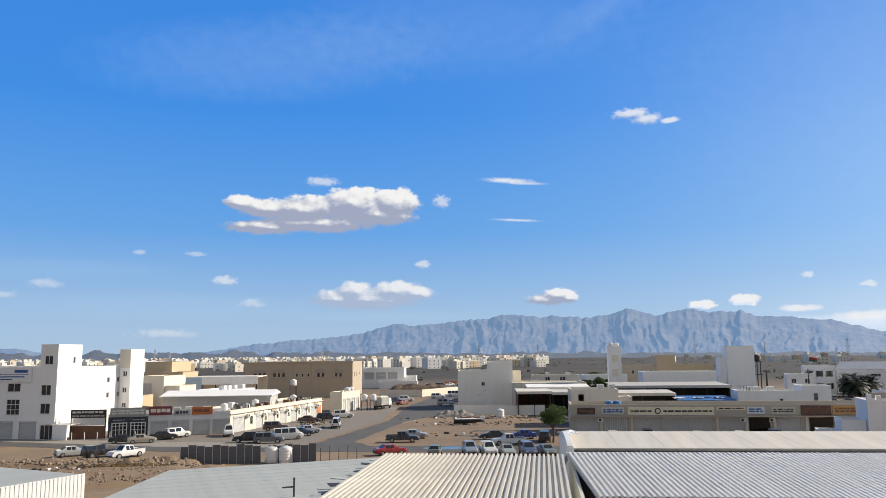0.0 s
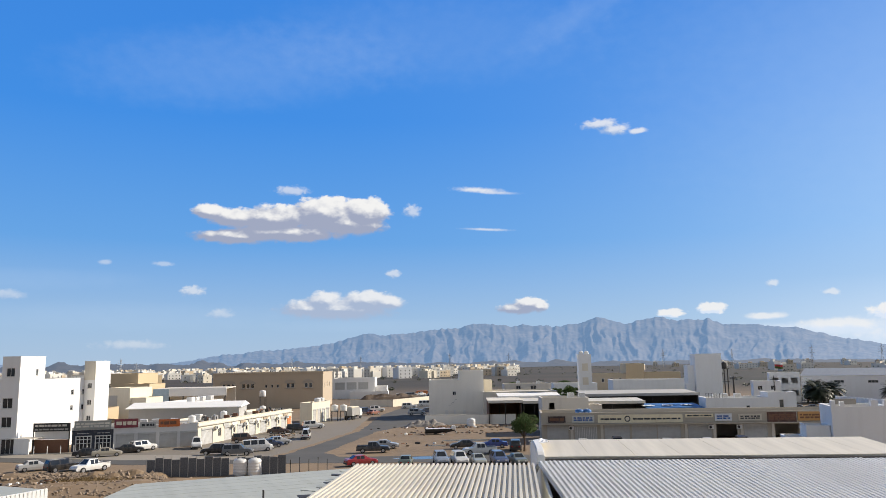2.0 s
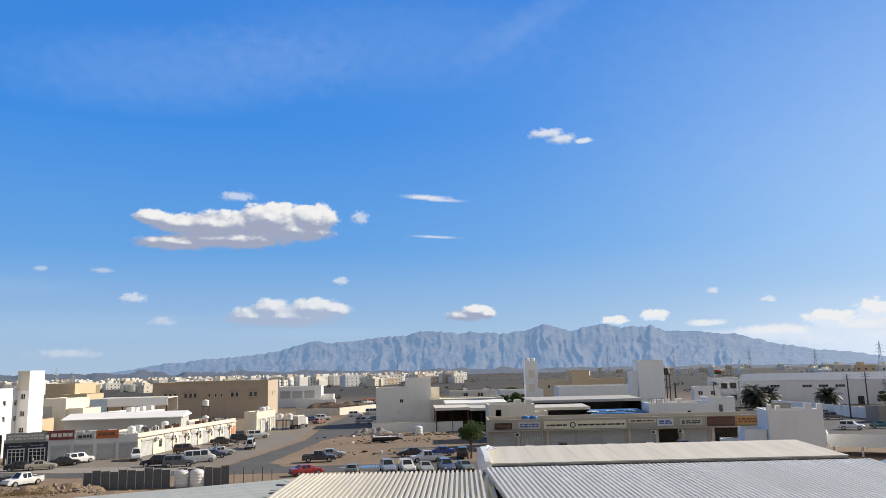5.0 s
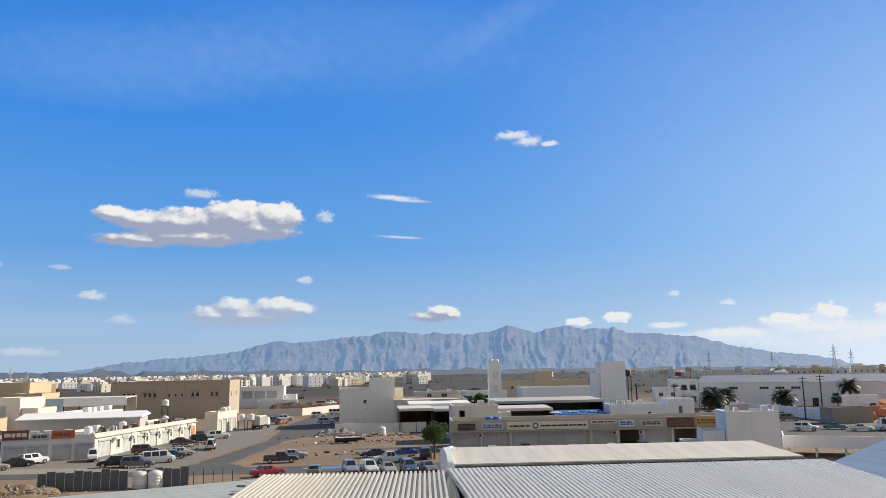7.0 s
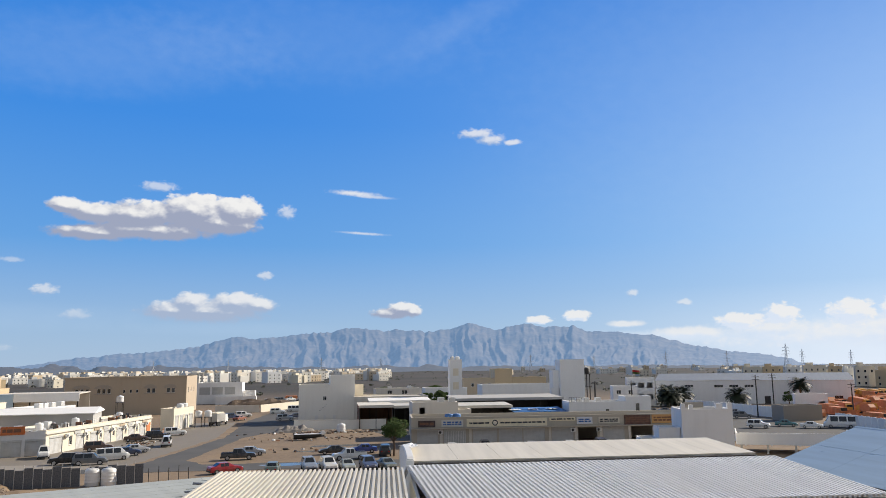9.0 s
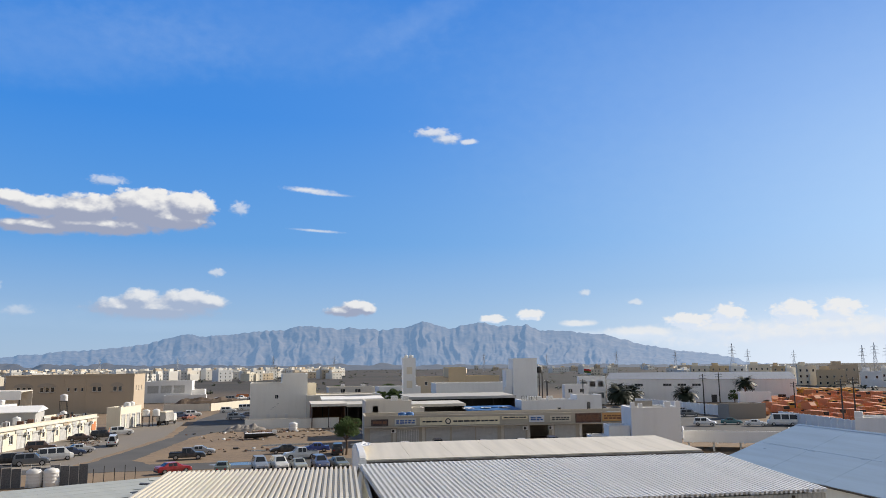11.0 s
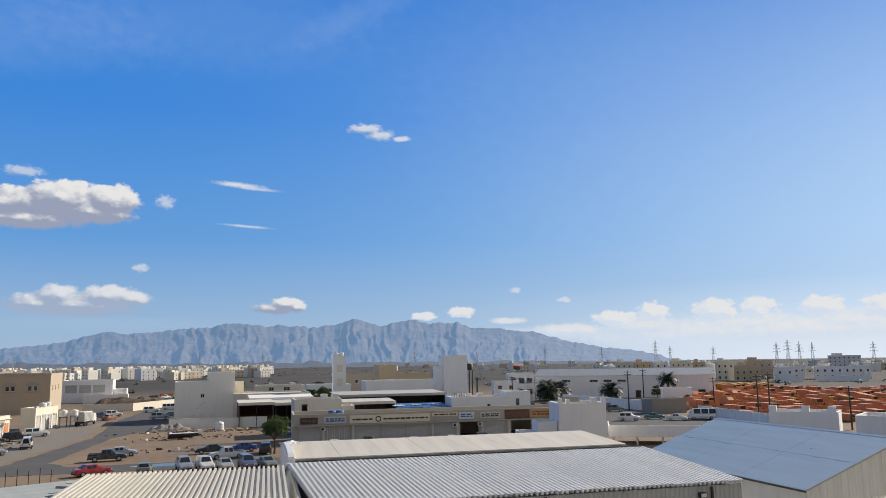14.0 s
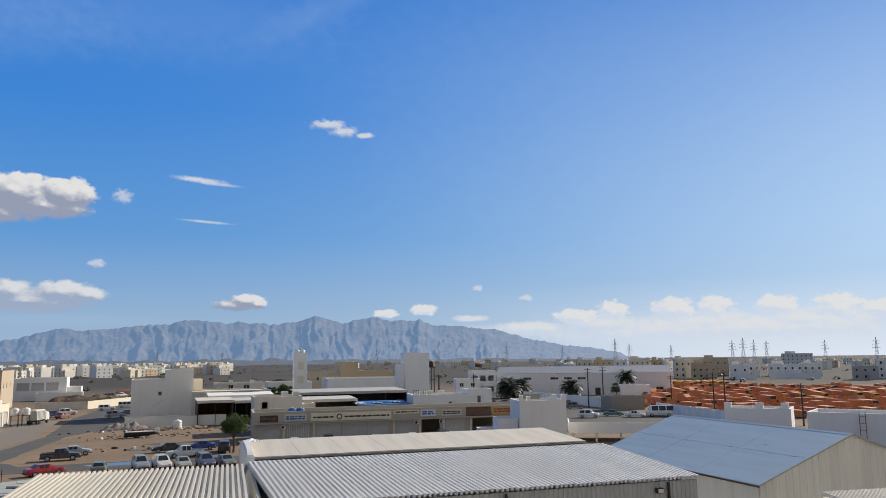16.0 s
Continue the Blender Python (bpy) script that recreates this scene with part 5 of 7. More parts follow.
block(K, 6.5, -5, 7, 8, 10.2, M_TAN, [("right", 3, 5.5, 1.0, 1.4, "win1"), ("right", 5.5, 5.5, 1.0, 1.4, "win1")], 0.4)
simple("boundary_wall", "low tan walled yard", -76, 164, 11.5, 8, 5.9, M_TAN, 2, (), 0.4, "wall")
Lo = simple("warehouse", "low grey building under a broad white roof edge", -58.5, 161, 22, 12, 5.9, M_GREYWALL, 5, (), 0.1, "warehouse", M_WHITE)
bm = bmesh.new()
prism(bm, [(-0.8, 6.0), (6, 6.9), (13, 6.0), (13, 5.85), (-0.8, 5.85)], -0.5, 22.5, "x")
part("sheet_roof", bm, M_WHITE, Lo)
N = thing("open_shed", "open hall with a deep white roof edge over stored boats", "shed", pose(-63, 190, 0, 0, 0, 4))
one_box("roof", (0, 17, -1, 14, 8.9, 9.1), M_OFFWHITE, N)
one_box("fascia", (3.6, 17.1, -1.2, -1.01, 7.3, 9.2), M_WHITE, N)
one_box("side_panel", (-0.2, 3.55, -1.1, -0.95, 5.4, 9.1), M_BLUESHEET, N)
for i in range(6):
    one_box("post", (0.1 + i * 3.3, 0.35 + i * 3.3, -0.6, -0.35, 0, 8.895), M_STEEL, N)
one_box("back_wall", (0, 17, 13.6, 13.8, 0, 8.89), M_OFFWHITE, N)
P = simple("commercial_building", "white warehouse with three big grey panels", -35.3, 332, 18, 20, 8.5, M_WHITE, 0, [("front", 1 + 5 * k, 3.8, 4.2, 3.0, "shutter") for k in range(3)], 0.4)
block(P, 18.1, 2, 5, 14, 4.8, M_WHITE, (), 0.3)
block(P, 8, -6, 16, 5.9, 3.0, M_WHITE, (), 0.3)

# long white warehouse
M_QROOF = sheet_metal("blue_grey_sheet", (0.27, 0.29, 0.32), 0.6, 0.0, 0.1)
Q = thing("warehouse", "long white warehouse with a grey sheet roof and slit windows", "warehouse", pose(132, 260, 0, 0, 0, -33))
holes = [("front", x, 5.6, 3.0, 0.9, "win2") for x in (10, 20, 25, 30)] + [("front", 1.5, 4.2, 1.0, 2.0, "win0"), ("front", 4.5, 4.2, 1.0, 2.0, "win0"), ("front", 7.0, 1.2, 2.4, 1.4, "win1"), ("front", 36, 0, 2.2, 2.6, "door"), ("front", 58, 1.4, 2.6, 1.4, "win1")]
block(Q, 0, 0, 64, 30, 7.9, M_WHITE, holes, 0.2)
bm = bmesh.new()
prism(bm, [(-0.3, 8.0), (15, 10.3), (30.3, 8.0)], -0.3, 64.3, "x")
part("sheet_roof", bm, M_QROOF, Q)
for x in (9, 18.5, 36, 50):
    one_box("pilaster", (x, x + 0.3, -0.12, -0.004, 0, 8.1), M_WHITE, Q)
simple("guard_house", "small white room with a dark doorway by the yard", 150, 207, 9, 6, 4.6, M_WHITE, -30, [("front", 6.6, 0, 1.6, 2.4, "dark")], 0.4, "house")
simple("store_room", "bare grey block store by the wall", 118.0, 167.5, 10.2, 5, 3.6, M_BLOCK, -3, (), 0.3, "store")


def panel_wall(x, y, length, rz, h=2.4, w=2.2, label="white precast wall of panels with arched tops"):
    """Panels with a shallow arched top between posts."""
    s = thing("boundary_wall", label, "wall", pose(x, y, 0, 0, 0, rz))
    first = post = None
    for i in range(int(length / w)):
        m = pose(i * w, 0, 0)
        if first is None:
            bm = bmesh.new()
            top = [(0.1 + (w - 0.2) * k / 8, h + 0.22 * math.sin(math.pi * k / 8)) for k in range(9)]
            prism(bm, [(w - 0.1, 0)] + [(0.1, 0)] + top, 0, 0.12, "y")
            first = part("panel", bm, M_WHITE, s, at=m)
            post = one_box("post", (-0.1, 0.1, -0.08, 0.2, 0, h + 0.15), M_WHITE, s, at=m)
        else:
            again(first, m, s), again(post, m, s)


panel_wall(125, 226.5, 54.6, -91.7, 2.6)
panel_wall(120.4, 152.4, 36, -102.3, 2.6, 2.4)

# ---- vehicles ----
SHAPES = {  # stations from the tail to the nose: x, belt height, top height; then half width
    "sedan": (((-2.3, 0.70, 0.76), (-2.2, 0.92, 0.98), (-1.55, 0.95, 1.02), (-0.95, 0.95, 1.42), (0.30, 0.93, 1.44), (1.05, 0.92, 0.99), (2.0, 0.80, 0.84), (2.3, 0.58, 0.62)), 0.88, 0.33),
    "suv": (((-2.4, 0.85, 0.92), (-2.36, 1.06, 1.25), (-2.12, 1.08, 1.74), (0.45, 1.08, 1.78), (1.1, 1.05, 1.13), (2.1, 0.98, 1.02), (2.4, 0.7, 0.75)), 0.93, 0.39),
    "pickup": (((-2.65, 0.95, 1.04), (-0.85, 0.98, 1.06), (-0.72, 1.02, 1.73), (0.55, 1.02, 1.75), (1.2, 1.02, 1.10), (2.4, 0.95, 1.0), (2.65, 0.65, 0.7)), 0.92, 0.39),
    "van": (((-2.5, 0.85, 0.95), (-2.46, 1.1, 1.9), (1.15, 1.1, 1.96), (1.9, 1.06, 1.18), (2.4, 0.9, 0.98), (2.5, 0.6, 0.65)), 0.90, 0.34),
    "minibus": (((-3.1, 0.95, 1.1), (-3.05, 1.3, 2.5), (2.0, 1.3, 2.55), (2.75, 1.2, 1.35), (3.05, 0.95, 1.02), (3.1, 0.6, 0.65)), 1.0, 0.36),
}
NAMES = {"sedan": "car", "suv": "car", "pickup": "pickup", "van": "van", "minibus": "minibus"}
MADE = {}


def build_vehicle(kind):
    st, hw, rw = SHAPES[kind]
    v = thing(NAMES[kind], "", NAMES[kind], pose(0, 0, 0))
    low = rw * 0.85

    def ring(s):
        x, belt, top = s
        t = min(0.22, (top - belt) * 0.30)
        nose = 0.12 if abs(x) > 2.2 else 0.0
        w = hw - nose
        return [(x, -w + 0.06, low), (x, -w, (low + belt) / 2), (x, -w + 0.02, belt), (x, -w + 0.05 + t, top - 0.03), (x, -w + 0.14 + t, top), (x, w - 0.14 - t, top), (x, w - 0.05 - t, top - 0.03), (x, w - 0.02, belt), (x, w, (low + belt) / 2), (x, w - 0.06, low)]

    bm = bmesh.new()
    rings = [[bm.verts.new(p) for p in ring(s)] for s in st]
    n = len(rings[0])
    for a, b in zip(rings, rings[1:]):
        for i in range(n):
            bm.faces.new((a[i], a[(i + 1) % n], b[(i + 1) % n], b[i]))
    bm.faces.new(rings[0][::-1]), bm.faces.new(rings[-1])
    part("body", bm, M_PAINT, v, bevel=0.015)

    def pane(name, quad, lift):
        c = sum((Vector(q) for q in quad), Vector()) / 4
        pts = [c + (Vector(q) - c) * 0.86 + Vector(lift) for q in quad]
        inn = [p - Vector(lift) * 3 for p in pts]
        bm = bmesh.new()
        a, b = [bm.verts.new(p) for p in pts], [bm.verts.new(p) for p in inn]
        bm.faces.new(a), bm.faces.new(b[::-1])
        for i in range(4):
            bm.faces.new((a[i], a[(i + 1) % 4], b[(i + 1) % 4], b[i]))
        part(name, bm, M_GLASS, v)

    tall = [i for i, s in enumerate(st) if s[2] - s[1] > 0.3]
    a, b = tall[0], tall[-1]
    R = [ring(s) for s in st]
    cuts = 3 if st[b][0] - st[a][0] > 3 else 2
    for k in range(cuts):
        f0, f1 = k / cuts, (k + 1) / cuts
        lerp = lambda i, f: tuple(R[a][i][q] * (1 - f) + R[b][i][q] * f for q in range(3))
        pane("side_window", (lerp(2, f0), lerp(2, f1), lerp(3, f1), lerp(3, f0)), (0, -0.012, 0.004))
        pane("side_window", (lerp(7, f0), lerp(7, f1), lerp(6, f1), lerp(6, f0)), (0, 0.012, 0.004))
    pane("windscreen", (R[b][4], R[b][5], R[b + 1][5], R[b + 1][4]), (0.008, 0, 0.012))
    pane("rear_window", (R[a][4], R[a][5], R[a - 1][5], R[a - 1][4]), (-0.012, 0, 0.008))
    tail, nose = st[0][0], st[-1][0]
    for y in (-hw + 0.22, hw - 0.52):
        one_box("headlight", (nose - 0.10, nose + 0.02, y, y + 0.3, st[-1][1] - 0.02, st[-1][1] + 0.13), M_LAMP, v)
        one_box("tail_light", (tail - 0.015, tail + 0.06, y, y + 0.22, st[0][1] - 0.12, st[0][1] + 0.06), M_TAIL, v)
    one_box("bumper", (nose - 0.12, nose + 0.06, -hw + 0.16, hw - 0.16, low, low + 0.2), M_TRIM, v)
    one_box("bumper", (tail - 0.06, tail + 0.1, -hw + 0.16, hw - 0.16, low, low + 0.2), M_TRIM, v)
    if kind == "pickup":
        # flat black plate stands in for the shaded hollow of the bed
        one_box("load_bed", (-2.52, -0.9, -hw + 0.14, hw - 0.14, 1.03, 1.075), M_TRIM, v)
        for y in (-hw + 0.05, hw - 0.11):
            one_box("bed_rail", (-2.62, -0.84, y, y + 0.06, 1.04, 1.14), M_PAINT, v)
    axle = (tail * 0.62, nose * 0.62)
    first = None
    for x in axle:
        for sgn in (-1, 1):
            m = pose(x, sgn * (hw - 0.09), rw, 0, 0, 0 if sgn < 0 else 180)
            if first is None:
                bm = bmesh.new()
                tube(bm, (0, 0.10, 0), (0, -0.10, 0), rw, sides=18)
                first = part("wheel", bm, M_TYRE, v, at=m, bevel=0.02)
                bm = bmesh.new()
                tube(bm, (0, -0.06, 0), (0, -0.115, 0), rw * 0.62, sides=12)
                rim = part("rim", bm, M_RIM, first)
            else:
                w = again(first, m, v)
                again(rim, pose(0, 0, 0), w)
    return v


def vehicle(kind, x, y, heading, colour, label, z=0.03, scale=1.0):
    if kind not in MADE:
        v = build_vehicle(kind)
        MADE[kind] = v
        v.matrix_basis = pose(x, y, z, 0, 0, heading)
    else:
        v = copy_thing(MADE[kind], pose(x, y, z, 0, 0, heading))
    for o in v.children_recursive:
        o.color = (*colour, 1)
    tagged(v, label, NAMES[kind], "parked vehicles")
    return v


WHITE, SILVER, BLACK, GREY = (0.75, 0.75, 0.73), (0.42, 0.43, 0.44), (0.012, 0.012, 0.014), (0.13, 0.14, 0.15)
BLUE, NAVY, RED, SAND, TEAL = (0.02, 0.06, 0.30), (0.03, 0.05, 0.11), (0.35, 0.02, 0.03), (0.42, 0.38, 0.30), (0.02, 0.14, 0.16)
FLEET = (
    ("sedan", -53.8, 113.0, 38, SILVER, "silver sedan parked beside the rubble"),
    ("suv", -49.2, 111.6, 48, BLACK, "black off-road car parked beside the rubble"),
    ("pickup", -45.2, 110.8, 238, WHITE, "white double-cab pickup with a canopy"),
    ("sedan", -53.0, 129.0, 12, BLACK, "black sedan parked before the shops"),
    ("sedan", -50.2, 129.3, 25, SAND, "pale beige sedan parked before the shops"),
    ("sedan", -48.4, 134.4, 20, BLACK, "dark sedan parked by a shutter"),
    ("suv", -47.2, 137.2, 55, WHITE, "white compact off-road car by a shutter"),
    ("van", -38.6, 139.4, 285, WHITE, "small white van before the corner shop"),
    ("suv", -32.4, 128.6, 185, BLACK, "black off-road car on the forecourt"),
    ("suv", -28.6, 127.0, 5, GREY, "grey off-road car on the forecourt"),
    ("suv", -32.0, 148.0, 10, (0.13, 0.08, 0.06), "brown off-road car by the workshops"),
    ("van", -26.6, 132.8, 20, WHITE, "white delivery van on the forecourt"),
    ("sedan", -25.6, 138.6, 15, NAVY, "dark blue sedan on the forecourt"),
    ("sedan", -25.0, 143.0, 25, SILVER, "silver sedan on the forecourt"),
    ("sedan", -29.0, 166.0, 8, (0.08, 0.05, 0.04), "dusty brown sedan by the workshops"),
    ("suv", -25.4, 169.0, 12, BLACK, "dark dusty off-road car by the workshops"),
    ("suv", -23.2, 177.5, 20, WHITE, "white off-road car at the end of the workshops"),
    ("van", -21.4, 153.4, 95, WHITE, "small white van seen from behind"),
    ("suv", -14.6, 228, 30, NAVY, "blue off-road car behind the lorry"),
    ("suv", -11.8, 236, 20, WHITE, "white off-road car by the wall"),
    ("sedan", -12.0, 222, 60, (0.3, 0.12, 0.08), "reddish sedan behind the lorry"),
    ("suv", 0.3, 217, 5, SILVER, "silver car by the cream block"),
    ("suv", -2.0, 250, 0, WHITE, "white long off-road car by the wall"),
    ("van", 3.6, 262, 0, WHITE, "white van by the wall"),
    ("sedan", 3.5, 226, 10, NAVY, "blue sedan by the cream block"),
    ("pickup", -6.9, 127.0, 0, (0.035, 0.04, 0.05), "dark grey double-cab pickup on the sand"),
    ("sedan", -5.2, 132.8, 0, SILVER, "pale sedan behind the dark pickup"),
    ("sedan", -7.8, 111.4, 25, RED, "red hatchback behind the roof edge"),
    ("sedan", -1.4, 110.0, 85, (0.16, 0.20, 0.17), "greenish grey sedan facing the roofs"),
    ("suv", 3.5, 111.0, 275, (0.30, 0.36, 0.46), "pale blue off-road car in the front row"),
    ("suv", 6.1, 110.4, 278, WHITE, "white off-road car in the front row"),
    ("sedan", 8.7, 109.8, 275, (0.38, 0.40, 0.36), "grey sedan in the front row"),
    ("suv", 11.6, 109.6, 276, (0.10, 0.14, 0.26), "slate blue car in the front row"),
    ("sedan", 14.2, 109.4, 280, (0.18, 0.20, 0.17), "dark green-grey sedan in the front row"),
    ("pickup", 9.9, 121.6, 186, WHITE, "white double-cab pickup on the lot"),
    ("sedan", 13.0, 130.6, 175, BLUE, "bright blue hatchback on the lot"),
    ("sedan", 8.0, 130.0, 180, BLACK, "black sedan behind the white pickup"),
    ("sedan", 27.5, 128.0, 85, WHITE, "white sedan parked at the shop fronts"),
    ("suv", 33.0, 127.4, 80, BLACK, "black off-road car parked at the shop fronts"),
    ("sedan", 40.5, 126.2, 172, SILVER, "silver sedan before the shutters"),
    ("sedan", 47.0, 125.6, 170, WHITE, "white sedan before the shutters"),
    ("suv", 52.5, 124.6, 80, NAVY, "dark blue off-road car before the shutters"),
    ("suv", 16.1, 126.0, 82, BLACK, "black off-road car with a spare wheel, by the tree"),
)
FLEET_RIGHT = (
    ("suv", 115.0, 180, -30, GREY, "dark grey off-road car in the walled lot"),
    ("sedan", 122, 194, -30, SILVER, "silver car in the walled lot"),
    ("suv", 100.8, 152, -40, WHITE, "white off-road car behind the low wall"),
    ("sedan", 108.6, 153.5, -35, TEAL, "teal sedan behind the low wall"),
    ("sedan", 110.5, 147.5, -40, WHITE, "white sedan behind the low wall"),
    ("minibus", 116.5, 146.5, 150, WHITE, "white minibus beside the panel wall"),
    ("suv", 105.8, 214, -30, BLACK, "dark car among parked cars"),
    ("sedan", 108.5, 208, -25, GREY, "grey sedan among parked cars"),
    ("suv", 101, 212, -20, SILVER, "silver off-road car among parked cars"),
    ("sedan", 97, 206, -25, BLACK, "black sedan among parked cars"),
    ("suv", 92, 218, 10, GREY, "grey off-road car by the poles"),
    ("sedan", 87, 222, 10, BLACK, "dark sedan by the poles"),
)
for row in FLEET + FLEET_RIGHT:
    vehicle(*row)
# a rack of cars waiting for repair behind the shops
rnd = random.Random(8)
for i in range(10):
    vehicle(("sedan", "suv")[i % 2], 74 + i * 3.0, 176 + rnd.uniform(-3, 3) + i * 1.4, 80 + rnd.uniform(-15, 15), (WHITE, GREY, BLACK, SILVER, NAVY)[i % 5], "car waiting in the yard behind the shops")


def lorry(x, y, rz):
    v = thing("lorry", "old lorry with a dusty white box body", "lorry", pose(x, y, 0.03, 0, 0, rz))
    b = one_box("box_body", (-3.6, 1.6, -1.15, 1.15, 1.0, 3.0), M_GREYWALL, v, bevel=0.03)
    for i in range(8):
        one_box("rib", (-3.5 + i * 0.68, -3.42 + i * 0.68, -1.2, -1.155, 1.05, 2.95), M_GREYWALL, b)
    one_box("load", (-3.4, 1.4, -1.0, 1.0, 3.004, 3.3), M_CREAM, v, bevel=0.1)
    bm = bmesh.new()
    prism(bm, [(1.75, 0.7), (3.6, 0.7), (3.65, 1.6), (3.3, 2.6), (1.75, 2.7)], -1.1, 1.1, "y")
    c = part("cab", bm, M_TANK, v, bevel=0.06)
    one_box("windscreen", (3.45, 3.56, -0.95, 0.95, 1.75, 2.4), M_GLASS, c)
    one_box("chassis", (-3.7, 3.4, -0.45, 0.45, 0.55, 0.98), M_STEEL, v)
    for xx in (-2.8, -1.7, 2.6):
        for s in (-1, 1):
            bm = bmesh.new()
            tube(bm, (xx, s * 0.8, 0.5), (xx, s * 1.12, 0.5), 0.5, sides=18)
            part("wheel", bm, M_TYRE, v, bevel=0.03)


lorry(-16.4, 206, 72)

# ---- trees ----


def leaf_cloud(bm, centre, radius, count, rnd, size=0.16, squash=0.8):
    for _ in range(count):
        while True:
            p = Vector((rnd.uniform(-1, 1), rnd.uniform(-1, 1), rnd.uniform(-1, 1)))
            if 0.25 < p.length < 1:
                break
        c = Vector(centre) + Vector((p.x, p.y, p.z * squash)) * radius
        u = Vector((rnd.gauss(0, 1), rnd.gauss(0, 1), rnd.gauss(0, 1))).normalized() * size * rnd.uniform(0.6, 1.4)
        w = u.orthogonal().normalized() * size * 0.55
        vs = [bm.verts.new(c + q) for q in (-u, w, u, -w)]
        bm.faces.new(vs)


def broad_tree(x, y, h, label, seed, low=0.42, leaf=0.11):
    rnd = random.Random(seed)
    t = thing("tree", label, "tree", pose(x, y, 0))
    bm = bmesh.new()
    tube(bm, (0, 0, -0.1), (0.1, 0, h * 0.22), 0.19, 0.15)
    tube(bm, (0.1, 0, h * 0.21), (0.02, 0.1, h * 0.5), 0.15, 0.10)
    tips = []
    for i in range(11):
        a = i * 2.4
        r = h * rnd.uniform(0.14, 0.27)
        tip = Vector((math.cos(a) * r, math.sin(a) * r, h * rnd.uniform(low, 0.86)))
        tube(bm, (0.05, 0.05, h * rnd.uniform(0.28, 0.5)), tip * 0.92, 0.07, 0.025, 6)
        tips.append(tip)
    tips += [Vector((0, 0, h * 0.86)), Vector((0.2, 0, h * 0.66)), Vector((-0.2, 0.1, h * (low + 0.1)))]
    part("trunk", bm, M_BARK, t)
    bm = bmesh.new()
    for tip in tips:
        leaf_cloud(bm, tip, h * rnd.uniform(0.11, 0.18), 420, rnd, leaf)
    part("crown", bm, M_LEAF, t)
    return t


def palm(x, y, h, r, label, seed, fronds=34):
    rnd = random.Random(seed)
    t = thing("palm_tree", label, "palm tree", pose(x, y, 0), "date palms")
    bm = bmesh.new()
    for i in range(10):
        z0, z1 = h * i / 10, h * (i + 1) / 10
        tube(bm, (0, 0, z0), (0, 0, z1 + 0.02), 0.30 if i % 2 else 0.27, 0.25, 9)
    part("trunk", bm, M_BARK, t)
    for k in range(fronds):
        bm = bmesh.new()
        a, lift = k * 2.399, rnd.uniform(-0.35, 1.15)
        prev = Vector((0, 0, h))
        d = Vector((math.cos(a) * math.cos(lift), math.sin(a) * math.cos(lift), math.sin(lift)))
        side = Vector((-math.sin(a), math.cos(a), 0))
        n = 9
        for s in range(n):
            q = prev + d * (r / n)
            d = (d + Vector((0, 0, -0.16))).normalized()
            wid = r * 0.13 * math.sin(math.pi * (s + 1.2) / (n + 1.2)) + 0.05
            for sg in (-1, 1):
                for e in (0.0, 0.5):
                    c = prev.lerp(q, e)
                    tip = c + side * sg * wid * 1.9 + d * r * 0.07 + Vector((0, 0, -0.12 * wid))
                    bm.faces.new([bm.verts.new(p) for p in (c, c + d * r * 0.055, tip)])
            prev = q
        part("frond", bm, M_PALM, t)
    return t


broad_tree(17.3, 124.6, 6.1, "small round green tree by the parking lot", 4, 0.56)
palm(124.8, 236, 3.4, 5.4, "dark bushy date palm by the warehouse", 1, 90)
palm(130.8, 239.5, 3.8, 5.2, "dark bushy date palm by the warehouse", 5, 90)
palm(127.5, 243, 4.4, 5.0, "dark bushy date palm by the warehouse", 8, 80)
for x, y, h, seed in ((47.0, 236, 7.0, 21), (51.5, 240, 6.4, 22), (44.0, 243, 6.0, 23), (56, 290, 7.5, 24), (38, 300, 7.0, 25)):
    broad_tree(x, y, h, "dark dusty tree among low buildings", seed, 0.40, 0.22)
palm(143, 226, 3.6, 4.8, "low date palm before the white warehouse", 2, 70)
palm(166, 226, 6.8, 4.4, "tall date palm by the guard room", 3, 60)
broad_tree(158, 221, 5.2, "dense dark shrub tree by the guard room", 9)

# ---- loose things on the ground ----
WATER_TANKS = ((-23.1, 104.4), (-21.2, 104.3))
for x, y in WATER_TANKS:
    water_tank(pose(x, y, 0.0), 0.92, 2.15, "large white water tank standing by a dark fence")
water_tank(pose(12.4, 173.4, 0), 0.9, 1.9, "white water tank on waste ground")
for x, y, z in ((-40, 205, 6.3), (-20.6, 199.4, 2.5), (-18.4, 200.0, 2.5)):
    s = thing("tank_stand", "steel stand under a water tank", "stand", pose(x, y, 0))
    for a in (-0.8, 0.7):
        for b in (-0.8, 0.7):
            one_box("leg", (a, a + 0.1, b, b + 0.1, 0, z - 0.1), M_STEEL, s)
    one_box("deck", (-0.9, 0.9, -0.9, 0.9, z - 0.1, z), M_STEEL, s)
    water_tank(pose(x, y, z), 0.85, 1.6)


M_FENCE = plain("weathered_dark_sheet", (0.115, 0.12, 0.13), 0.7, 0, 0.35)


